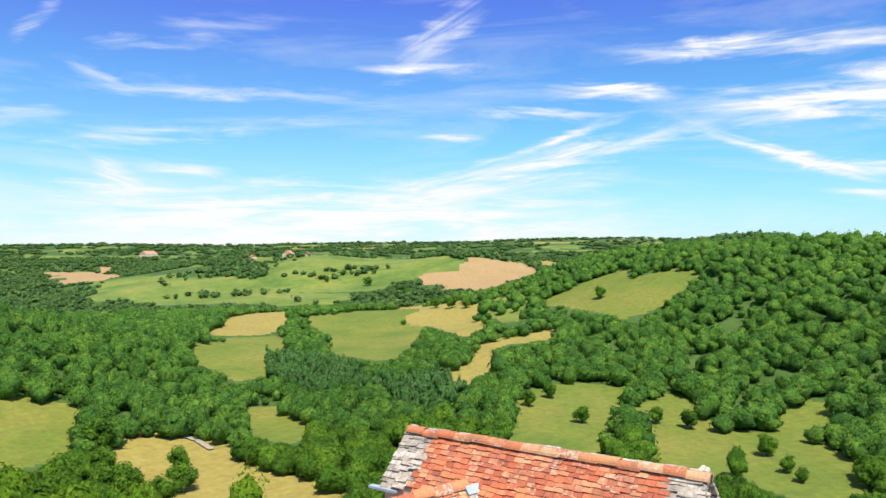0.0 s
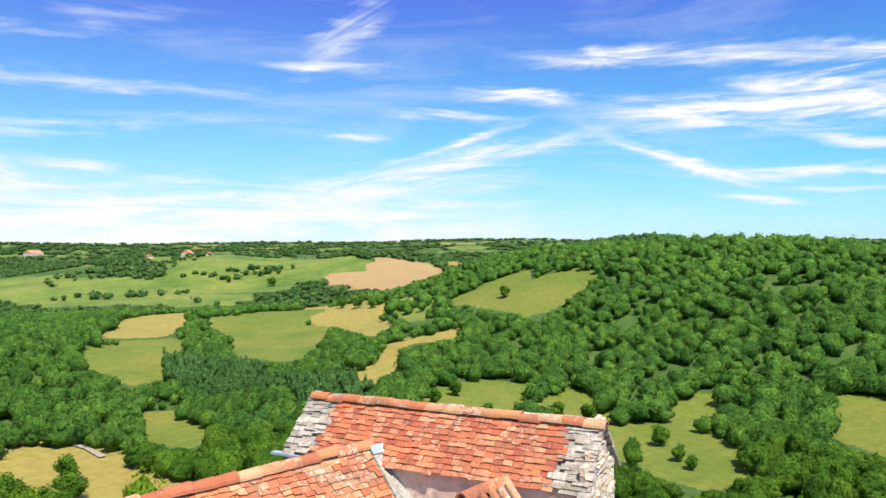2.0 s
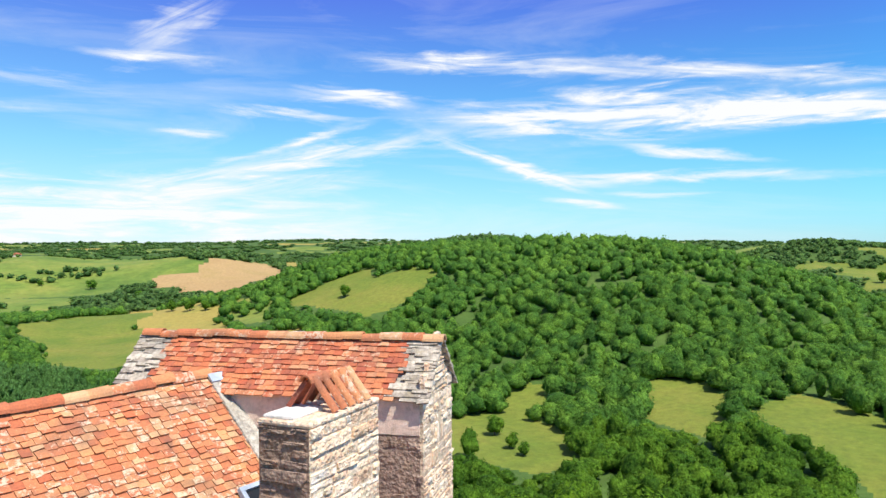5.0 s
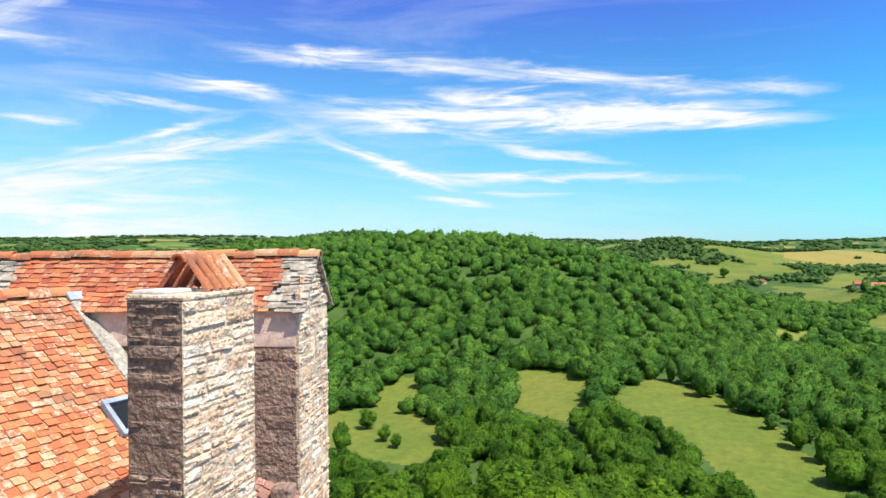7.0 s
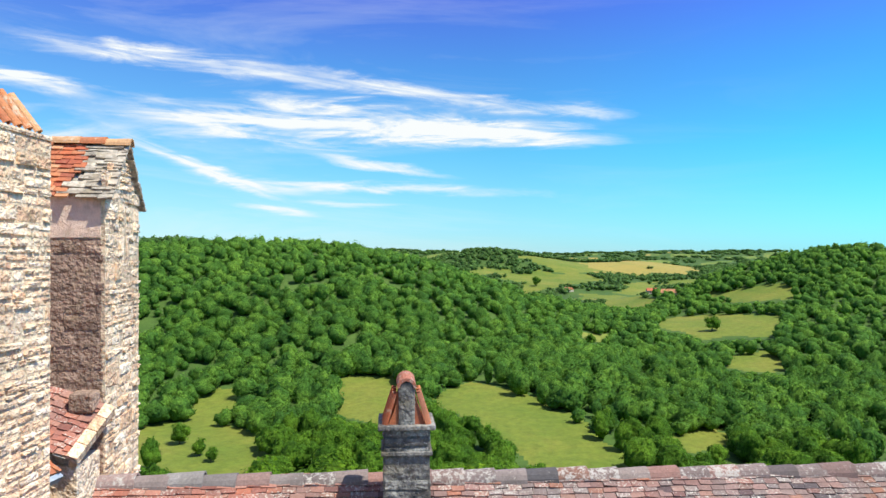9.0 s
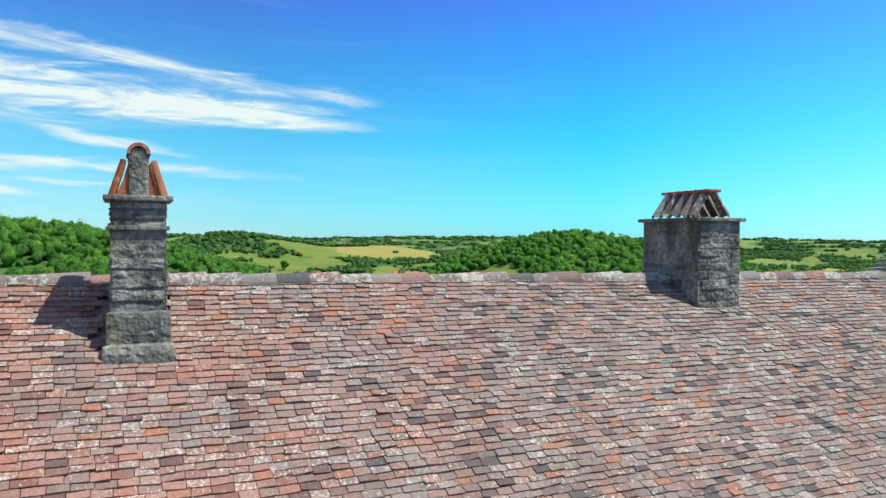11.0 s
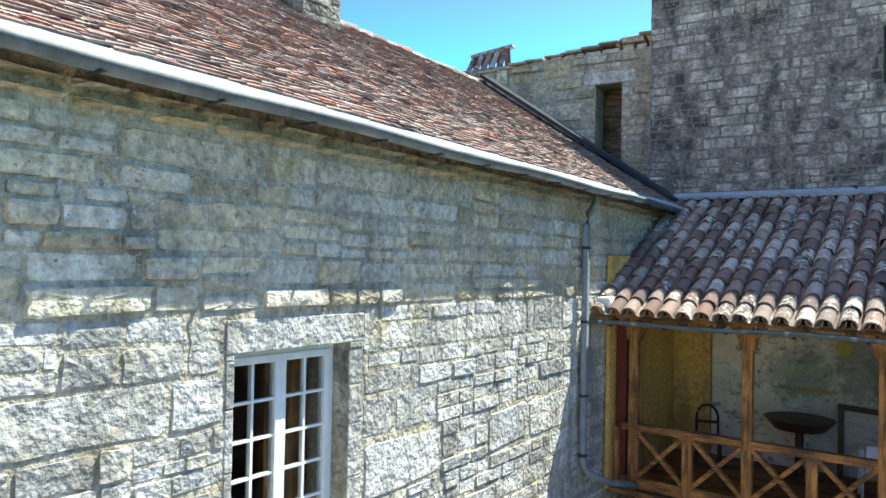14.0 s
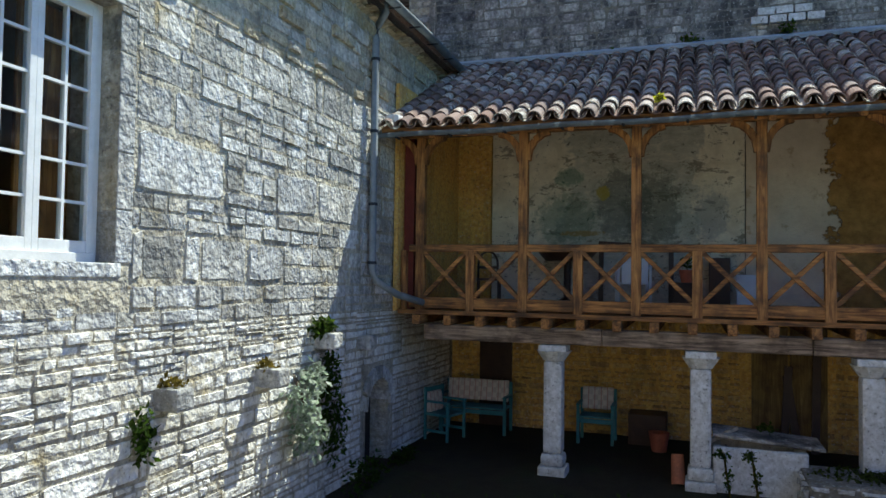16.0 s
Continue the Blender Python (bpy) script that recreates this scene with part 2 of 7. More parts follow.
def leaf_material(name, tones, grain=0.9):
    m, T, s = surface(name)
    at = world_place(T)
    r = T.n("ShaderNodeNewGeometry").outputs["Random Per Island"]
    broad = T.noise(at, 0.025, 3, 0.6)
    each = T.ramp(T.noise(at, 0.13, 1, 0.5), (0.3, 0.05), (0.7, 0.95))
    v = T.math("ADD", T.math("MULTIPLY", r, 0.24), T.math("ADD", T.math("MULTIPLY", broad, 0.45), T.math("MULTIPLY", each, 0.55)))
    c = T.ramp(v, (0.2, tones[0]), (0.55, tones[1]), (0.9, tones[2]))
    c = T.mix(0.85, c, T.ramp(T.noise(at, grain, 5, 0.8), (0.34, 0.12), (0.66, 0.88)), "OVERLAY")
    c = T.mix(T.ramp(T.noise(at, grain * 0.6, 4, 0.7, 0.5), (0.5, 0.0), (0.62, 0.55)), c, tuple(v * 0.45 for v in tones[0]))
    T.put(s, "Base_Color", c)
    s.inputs["Roughness"].default_value = 0.8
    s.inputs["Specular IOR Level"].default_value = 0.15
    relief(T, s, T.noise(at, grain * 1.3, 5, 0.7), 0.8)
    through_light = T.n("ShaderNodeBsdfTranslucent", Color=c)
    both = T.n("ShaderNodeMixShader", _0=0.4, _1=s.outputs[0], _2=through_light.outputs[0])
    T.t.links.new(both.outputs[0], [n for n in T.t.nodes if n.type == "OUTPUT_MATERIAL"][0].inputs[0])
    return m


GRASS = ground_material("grass", ((0.1, 0.155, 0.016), (0.15, 0.182, 0.022), (0.21, 0.2, 0.032)))
STRAW = ground_material("dry_grass", ((0.27, 0.225, 0.05), (0.32, 0.25, 0.055), (0.23, 0.225, 0.045)))
EARTH = ground_material("tilled_earth", ((0.34, 0.22, 0.09), (0.38, 0.25, 0.105), (0.33, 0.23, 0.085)))
PASTURE = ground_material("pasture_turf", ((0.085, 0.15, 0.02), (0.15, 0.205, 0.03), (0.24, 0.24, 0.045)), 0.012, 0.12)
WOOD_FLOOR = ground_material("woodland_floor", ((0.045, 0.09, 0.015), (0.06, 0.115, 0.018), (0.08, 0.135, 0.024)))
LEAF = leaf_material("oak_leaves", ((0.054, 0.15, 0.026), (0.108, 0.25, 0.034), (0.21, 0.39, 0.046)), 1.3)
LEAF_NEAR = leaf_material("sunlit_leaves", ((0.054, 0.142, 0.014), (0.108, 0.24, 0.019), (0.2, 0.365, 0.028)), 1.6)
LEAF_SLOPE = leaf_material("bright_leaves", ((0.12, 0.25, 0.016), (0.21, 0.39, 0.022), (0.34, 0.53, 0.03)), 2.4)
# Duller, bluer greens: distance haze is put into the leaf colour
LEAF_FAR = leaf_material("haze_tinted_leaves", ((0.069, 0.144, 0.04), (0.103, 0.201, 0.048), (0.149, 0.259, 0.057)), 0.3)
BARK = plain("bark", (0.11, 0.085, 0.06), 0.9, 0, 0.4, 3, 0.03)

RED = ((0.19, 0.125, 0.11), (0.23, 0.14, 0.12), (0.15, 0.13, 0.12), (0.24, 0.185, 0.165), (0.2, 0.14, 0.125), (0.17, 0.15, 0.14), (0.28, 0.215, 0.19), (0.21, 0.135, 0.115), (0.26, 0.24, 0.22), (0.33, 0.14, 0.08), (0.1, 0.09, 0.09), (0.065, 0.062, 0.068), (0.27, 0.13, 0.1), (0.2, 0.185, 0.17), (0.3, 0.2, 0.17), (0.23, 0.15, 0.13))
TILE_A, TILE_A_ONE = (tile_material("weathered_tile", k, RED, 0.05, (0.6, 0.56, 0.47), dark=0.4, ruddy=True, fleck=2.6, spread=0.13) for k in (False, True))
TILE_RIDGE = tile_material("ridge_tile", True, RED + ((0.4, 0.14, 0.08), (0.36, 0.13, 0.08), (0.42, 0.2, 0.12)), 0.08, (0.5, 0.46, 0.4), dark=0.5, fleck=1.4)
ORANGE = ((0.42, 0.1, 0.045), (0.5, 0.15, 0.06), (0.34, 0.085, 0.045), (0.55, 0.2, 0.08), (0.45, 0.12, 0.05), (0.6, 0.28, 0.13), (0.38, 0.1, 0.05))
TILE_B, TILE_B_ONE = (tile_material("orange_tile", k, ORANGE, 0.02, (0.58, 0.36, 0.22), 0.5) for k in (False, True))
PALE = ((0.46, 0.14, 0.06), (0.53, 0.2, 0.08), (0.43, 0.125, 0.052), (0.55, 0.25, 0.1), (0.6, 0.34, 0.17), (0.5, 0.17, 0.07), (0.52, 0.22, 0.09), (0.41, 0.115, 0.05))
TILE_C, TILE_C_ONE = (tile_material("pale_orange_tile", k, PALE, 0.04, (0.64, 0.47, 0.32), 0.55) for k in (False, True))
CANAL = ((0.17, 0.105, 0.085), (0.28, 0.2, 0.165), (0.13, 0.085, 0.075), (0.42, 0.36, 0.32), (0.22, 0.13, 0.1), (0.1, 0.075, 0.07))
TILE_G, TILE_G_ONE = (tile_material("canal_tile", k, CANAL, 0.06, dark=0.6) for k in (False, True))
SLAB, SLAB_ONE = (stone_material("roof_slab", k, ((0.32, 0.26, 0.19), (0.46, 0.39, 0.3), (0.26, 0.21, 0.16), (0.52, 0.45, 0.35), (0.38, 0.31, 0.23)), stain=0.6, moss=0.4, bump=0.01) for k in (False, True))
LIME = ((0.37, 0.365, 0.35), (0.52, 0.515, 0.495), (0.26, 0.255, 0.24), (0.56, 0.555, 0.535), (0.4, 0.37, 0.31), (0.31, 0.308, 0.3), (0.46, 0.445, 0.41), (0.43, 0.428, 0.42), (0.21, 0.205, 0.19), (0.5, 0.485, 0.45), (0.32, 0.31, 0.28))
TAN = ((0.52, 0.43, 0.28), (0.38, 0.35, 0.28), (0.58, 0.49, 0.33), (0.44, 0.41, 0.35), (0.3, 0.255, 0.175), (0.55, 0.47, 0.33), (0.49, 0.465, 0.41), (0.42, 0.345, 0.205), (0.56, 0.51, 0.41))
STONE_U, STONE_U_ONE = (stone_material("tan_limestone", k, TAN, (0.16, 0.14, 0.105), 0.55, 0.6, 0.05, mottle=0.7, edge=(0.47, 0.66)) for k in (False, True))
STONE_A, STONE_A_ONE = (stone_material("limestone_block", k, LIME, (0.17, 0.16, 0.135), 0.65, 0.35, 0.05, mottle=0.8, edge=(0.45, 0.64)) for k in (False, True))
BRIGHT = ((0.66, 0.64, 0.58), (0.74, 0.72, 0.67), (0.55, 0.52, 0.45), (0.7, 0.66, 0.57), (0.6, 0.58, 0.53))
STONE_L, STONE_L_ONE = (stone_material("clean_limestone", k, BRIGHT, (0.26, 0.23, 0.17), 0.5, 0.6, 0.05, mottle=0.7, edge=(0.48, 0.64)) for k in (False, True))
STONE_T, STONE_T_ONE = (stone_material("dark_limestone", k, ((0.36, 0.32, 0.28), (0.5, 0.46, 0.39), (0.24, 0.22, 0.2), (0.62, 0.57, 0.49), (0.3, 0.27, 0.24)), (0.045, 0.042, 0.04), 0.93, bump=0.05, tall=0.9, mottle=0.85, edge=(0.37, 0.6)) for k in (False, True))
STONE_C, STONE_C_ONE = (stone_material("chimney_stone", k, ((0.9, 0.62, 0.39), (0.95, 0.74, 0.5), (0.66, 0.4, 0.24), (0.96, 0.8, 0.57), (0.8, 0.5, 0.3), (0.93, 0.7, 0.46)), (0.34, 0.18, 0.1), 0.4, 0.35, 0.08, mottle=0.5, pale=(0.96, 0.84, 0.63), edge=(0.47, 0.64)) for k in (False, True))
# Chimney stone in darker browns for +x faces, their shade put into the colour
STONE_D, STONE_D_ONE = (stone_material("shade_side_rubble", k, ((0.24, 0.155, 0.105), (0.31, 0.205, 0.145), (0.18, 0.115, 0.08), (0.38, 0.26, 0.185), (0.21, 0.135, 0.095)), (0.1, 0.07, 0.05), 0.6, 0.2, 0.08, mottle=0.6, pale=(0.5, 0.4, 0.32)) for k in (False, True))
WARM_MORTAR = stone_material("warm_mortar", True, ((0.66, 0.48, 0.32), (0.66, 0.48, 0.32)), (0.2, 0.13, 0.085), 0.5, 0.2, 0.06, pale=(0.7, 0.58, 0.45))
STONE_G, STONE_G_ONE = (stone_material("grey_chimney_stone", k, ((0.2, 0.185, 0.16), (0.3, 0.28, 0.24), (0.15, 0.138, 0.12)), (0.05, 0.046, 0.042), 0.75, 0.4, 0.05, mottle=0.85, pale=(0.5, 0.48, 0.43), edge=(0.42, 0.62)) for k in (False, True))
MORTAR = stone_material("lime_mortar", True, ((0.4, 0.36, 0.29), (0.4, 0.36, 0.29)), (0.15, 0.13, 0.1), 0.5, 0.2, 0.06)
WALL_MORTAR = stone_material("recessed_mortar", True, ((0.38, 0.345, 0.27), (0.38, 0.345, 0.27)), (0.12, 0.105, 0.08), 0.7, 0.5, 0.06)
EARTH_MORTAR = stone_material("dark_mortar", True, ((0.17, 0.155, 0.13), (0.17, 0.155, 0.13)), (0.04, 0.036, 0.03), 0.5, 0.2, 0.03)
OCHRE = stone_material("ochre_rubble", True, ((0.64, 0.37, 0.1), (0.64, 0.37, 0.1)), (0.16, 0.1, 0.045), 0.5, 0.3, 0.03)
TIMBER_X = wood_material("oak_beam", (0.5, 0.23, 0.07), (0.1, 0.042, 0.015), 0)
TIMBER_Y = wood_material("oak_joist", (0.5, 0.23, 0.07), (0.1, 0.042, 0.015), 1)
TIMBER_Z = wood_material("oak_post", (0.54, 0.26, 0.08), (0.15, 0.062, 0.022), 2)
TIMBER_OLD = wood_material("weathered_beam", (0.42, 0.3, 0.2), (0.09, 0.06, 0.038), 0)
ZINC = plain("zinc", (0.36, 0.41, 0.47), 0.5, 0.0, 0.25, 3.0, 0.002, (0.22, 0.26, 0.31))
GUTTER = plain("aged_zinc", (0.2, 0.22, 0.235), 0.6, 0.0, 0.25, 3.0, 0.002, (0.12, 0.13, 0.14))
# Lead taken near black, so the flashing looks shaded by the tower
LEAD = plain("lead_flashing", (0.03, 0.034, 0.042), 0.95, 0.0, 0.2, 3.0)
WHITE_PAINT = plain("white_paint", (0.72, 0.72, 0.7), 0.5, 0, 0.08, 8.0, 0.001)
DARK = plain("dark_interior", (0.03, 0.025, 0.02), 0.9, 0, 0.3)


# ---- landform: a castle knoll over a wooded valley with hills all round ----
HILLS = (  # distance, bearing left of +y, height over the valley, radius outwards, radius across
    (560, 95, 58, 170, 150), (640, 116, 34, 190, 130), (900, 107, 69, 240, 200), (1350, 141, 58, 330, 330),
    (1200, 126, 40, 200, 160), (390, 170, 42, 130, 120), (1500, 84, 58, 330, 200), (1700, 72, 40, 420, 300),
    (800, 56, 67, 200, 150), (700, 28, 40, 220, 150), (620, 146, 14, 160, 110), (1900, 160, 52, 350, 500), (92, 168, 16, 40, 26),
)


def ground_height(x, y):
    r = np.hypot(x, y)
    z = -48 + 48.4 * np.exp(-(np.maximum(r - 20, 0) / 75) ** 2)
    for d, a, h, out, across in HILLS:
        s, c = math.sin(radians(a)), math.cos(radians(a))
        u, v = -x * s + y * c - d, x * c + y * s
        z = z + h * np.exp(-(u / out) ** 2 - (v / across) ** 2)
    far = np.clip((r - 1500) / 2800, 0, 1)
    side = np.clip((-y / (r + 1) + 0.35) / 0.9, 0, 1)
    z = z + (62 + 50 * side) * far * far * (3 - 2 * far)
    w = np.clip((r - 40) / 100, 0, 1)
    z = z + w * 2.2 * (np.sin(x / 47 + 1.3 * np.sin(y / 61)) + np.sin(y / 39 + 1.1 * np.sin(x / 83)))
    return z + 9 * far * (np.sin(x / 310) + np.sin(y / 270 + 2))

# ---- building helpers ----


def mesh_of(name, verts, faces, materials, index=None, smooth=False, normals=None):
    """A mesh from arrays: verts (n, 3), faces (m, 3) or (m, 4)."""
    verts, faces = np.asarray(verts, np.float32), np.asarray(faces, np.int32)
    me = bpy.data.meshes.new(name)
    k = faces.shape[1]
    me.vertices.add(len(verts))
    me.vertices.foreach_set("co", verts.ravel())
    me.loops.add(faces.size)
    me.loops.foreach_set("vertex_index", faces.ravel())
    me.polygons.add(len(faces))
    me.polygons.foreach_set("loop_start", np.arange(0, faces.size, k, dtype=np.int32))
    for m in materials:
        me.materials.append(m)
    if index is not None:
        me.polygons.foreach_set("material_index", np.asarray(index, np.int32))
    me.polygons.foreach_set("use_smooth", np.full(len(faces), smooth))
    me.update(calc_edges=True)
    if normals is not None:
        me.normals_split_custom_set_from_vertices(np.asarray(normals, np.float32).tolist())
    return me


def part(name, bm, material, parent=None, label="", smooth=False):
    """Links a bmesh as one mesh object, under a thing or part."""
    me = bpy.data.meshes.new(name)
    bm.normal_update()
    bm.to_mesh(me)
    bm.free()
    me.materials.append(material)
    if smooth:
        me.polygons.foreach_set("use_smooth", np.ones(len(me.polygons), bool))
    ob = new(name, me)
    ob.parent = parent
    return tagged(ob, label)


def thing(name, label, category, group="", kind="", at=None):
    ob = new(name)
    ob.empty_display_size = 0.2
    if at:
        ob.location = at
    return tagged(ob, label, category, group, kind)


def box(bm, x, y, z, m=Matrix(), bevel=0.0):
    """A box over the ranges x, y, z, laid by m."""
    r = bmesh.ops.create_cube(bm, size=1.0)["verts"]
    fit_in = Matrix.LocRotScale(((x[0] + x[1]) / 2, (y[0] + y[1]) / 2, (z[0] + z[1]) / 2), None, (x[1] - x[0], y[1] - y[0], z[1] - z[0]))
    bmesh.ops.transform(bm, matrix=m @ fit_in, verts=r)
    if bevel:
        bmesh.ops.bevel(bm, geom=list({e for v in r for e in v.link_edges}), offset=bevel, segments=2, profile=0.6, affect="EDGES")
    return bm


def a_box(x, y, z, m=Matrix(), bevel=0.0):
    return box(bmesh.new(), x, y, z, m, bevel)


def bar(bm, a, b, w, d, up=Vector((0, 0, 1)), bevel=0.008):
    """A squared timber from a to b, w wide and d deep."""
    a, b = Vector(a), Vector(b)
    along = (b - a).normalized()
    side = along.cross(up)
    side = side.normalized() if side.length > 1e-4 else Vector((1, 0, 0))
    top = side.cross(along)
    m = Matrix((side, along, top)).transposed().to_4x4()
    m.translation = a
    return box(bm, (-w / 2, w / 2), (0, (b - a).length), (-d / 2, d / 2), m, bevel)


def tube(bm, points, radius, sides=10):
    """A round pipe through points."""
    rings = []
    pts = [Vector(p) for p in points]
    for i, p in enumerate(pts):
        d = (pts[min(i + 1, len(pts) - 1)] - pts[max(i - 1, 0)]).normalized()
        s = d.cross(Vector((0, 0, 1)) if abs(d.z) < 0.9 else Vector((1, 0, 0))).normalized()
        t = s.cross(d)
        rings.append([bm.verts.new(p + radius * (math.cos(a) * s + math.sin(a) * t)) for a in [2 * math.pi * k / sides for k in range(sides)]])
    for r, q in zip(rings, rings[1:]):
        for k in range(sides):
            bm.faces.new((r[k], r[(k + 1) % sides], q[(k + 1) % sides], q[k]))
    bm.faces.new(rings[0][::-1])
    bm.faces.new(rings[-1])
    return bm


def frame_of(origin, u, w):
    """A matrix whose x runs along u, y up the surface and z out of it along w."""
    u, w = Vector(u).normalized(), Vector(w).normalized()
    m = Matrix((u, w.cross(u), w)).transposed().to_4x4()
    m.translation = origin
    return m


HEX = np.array([(0, 3, 2, 1), (4, 5, 6, 7), (0, 1, 5, 4), (1, 2, 6, 5), (2, 3, 7, 6), (3, 0, 4, 7)])
RNG = np.random.default_rng(7)


def move(m, pts):
    a = np.array(m)
    return pts @ a[:3, :3].T + a[:3, 3]


def around(steps):
    """Places round the unit square, with its corners cut."""
    out = []
    for k in range(4):
        a, b = ((0, 0), (1, 0), (1, 1), (0, 1))[k], ((1, 0), (1, 1), (0, 1), (0, 0))[k]
        out += [(a[0] + (b[0] - a[0]) * t, a[1] + (b[1] - a[1]) * t) for t in steps]
    return np.array(out)


RING = around((0.09, 0.38, 0.7, 0.95))
SIDES = len(RING)
STONE = np.array([t for k in range(SIDES) for q in [(k + 1) % SIDES] for t in ((k, q, SIDES + q), (k, SIDES + q, SIDES + k), (SIDES + k, SIDES + q, 2 * SIDES))])


def worn(corners):
    """Rough stones of uneven outline from blocks (n, 8, 3): worn corners, wavering edges and a slightly swollen face."""
    n = len(corners)
    s, t = RING[:, 0], RING[:, 1]
    weight = np.stack([(1 - s) * (1 - t), s * (1 - t), s * t, (1 - s) * t], 1)
    rings = []
    small = np.minimum(np.ptp(corners[:, :, 0], axis=1), np.ptp(corners[:, :, 1], axis=1))[:, None]
    draw = small * np.abs(RNG.normal(0, 0.042, (n, SIDES)))
    for k in (slice(0, 4), slice(4, 8)):
        q = corners[:, k]
        p = np.einsum("rc,ncd->nrd", weight, q)
        mid = p.mean(1, keepdims=True)
        toward = mid - p
        toward[:, :, 2] = 0
        toward /= np.linalg.norm(toward, axis=2, keepdims=True) + 1e-9
        rings.append(p + toward * draw[:, :, None])
    proud = rings[1][:, :, 2].mean(1)
    rings[1][:, :, 2] += RNG.normal(0, 1, (n, SIDES)) * np.abs(proud)[:, None] * 0.2
    mid = rings[1].mean(1, keepdims=True)
    mid[:, 0, 2] += 0.25 * np.abs(proud) + RNG.normal(0, 0.002, n)
    return np.concatenate([rings[0], rings[1], mid], 1)


def pieces(name, corners, m, parent, joined, single, near, cap=300, label=""):
    """Hexahedral pieces (n, 8, 3) in the frame m: those within the stretch near are parts of their own, the rest one joined part."""
    form = HEX
    mid = corners.mean(1)
    if "stone" in name:
        corners, form = worn(corners), STONE
    inside = np.ones(len(mid), bool) if near is None else (mid[:, 0] > near[0]) & (mid[:, 0] < near[1]) & (mid[:, 1] > near[2]) & (mid[:, 1] < near[3])
    pick = np.flatnonzero(inside)[:cap]
    alone = np.zeros(len(mid), bool)
    alone[pick] = True
    # a few shapes shared by all the single pieces
    shapes = []
    for i in pick[:: max(1, len(pick) // 6)][:6]:
        c = corners[i] - mid[i]
        size = np.ptp(c, axis=0)
        shapes.append(mesh_of(name, c / size, form, [single]))
    for n, i in enumerate(pick):
        size = np.ptp(corners[i], axis=0)
        ob = new(name, shapes[n % len(shapes)])
        ob.parent = parent
        ob.matrix_basis = m @ Matrix.Translation(mid[i]) @ Matrix.Diagonal((*size, 1))
    rest = corners[~alone]
    if len(rest):
        faces = (form[None] + corners.shape[1] * np.arange(len(rest))[:, None, None]).reshape(-1, form.shape[1])
        ob = new(name + "_field", mesh_of(name + "_field", move(m, rest.reshape(-1, 3)), faces, [joined]))
        ob.parent = parent
        tagged(ob, label, kind="stuff")


def tile_corners(length, rise, width, course, thick=0.016, jitter=1.0, keep=None):
    """Flat roof tiles in courses over length x rise, broken joint, each laid a little proud of the next."""
    out = []
    for i in range(int(rise / course)):
        sag = 0.0
        u = -width * (0.5 if i % 2 else 0.0) + RNG.uniform(-0.02, 0.02)
        while u < length:
            w = width * RNG.uniform(0.9, 1.1)
            a, b = max(u + 0.003, 0.0), min(u + w - 0.003, length)
            v = i * course + RNG.normal(0, 0.006) * jitter
            tall = course * 1.35
            lift, tip, lean = min(0.028, 0.28 * course) + RNG.normal(0, 0.004) * jitter, RNG.normal(0, 0.004) * jitter, RNG.normal(0, 0.006) * jitter
            u += w
            if b - a < 0.04 or (keep and not keep((a + b) / 2, v + course / 2)):
                continue
            out.append([(a, v, lift - thick + tip), (b, v + lean, lift - thick - tip), (b, v + tall, 0.004 - thick), (a, v + tall, 0.004 - thick),
                        (a, v, lift + tip), (b, v + lean, lift - tip), (b, v + tall, 0.004), (a, v + tall, 0.004)])
    return np.array(out)


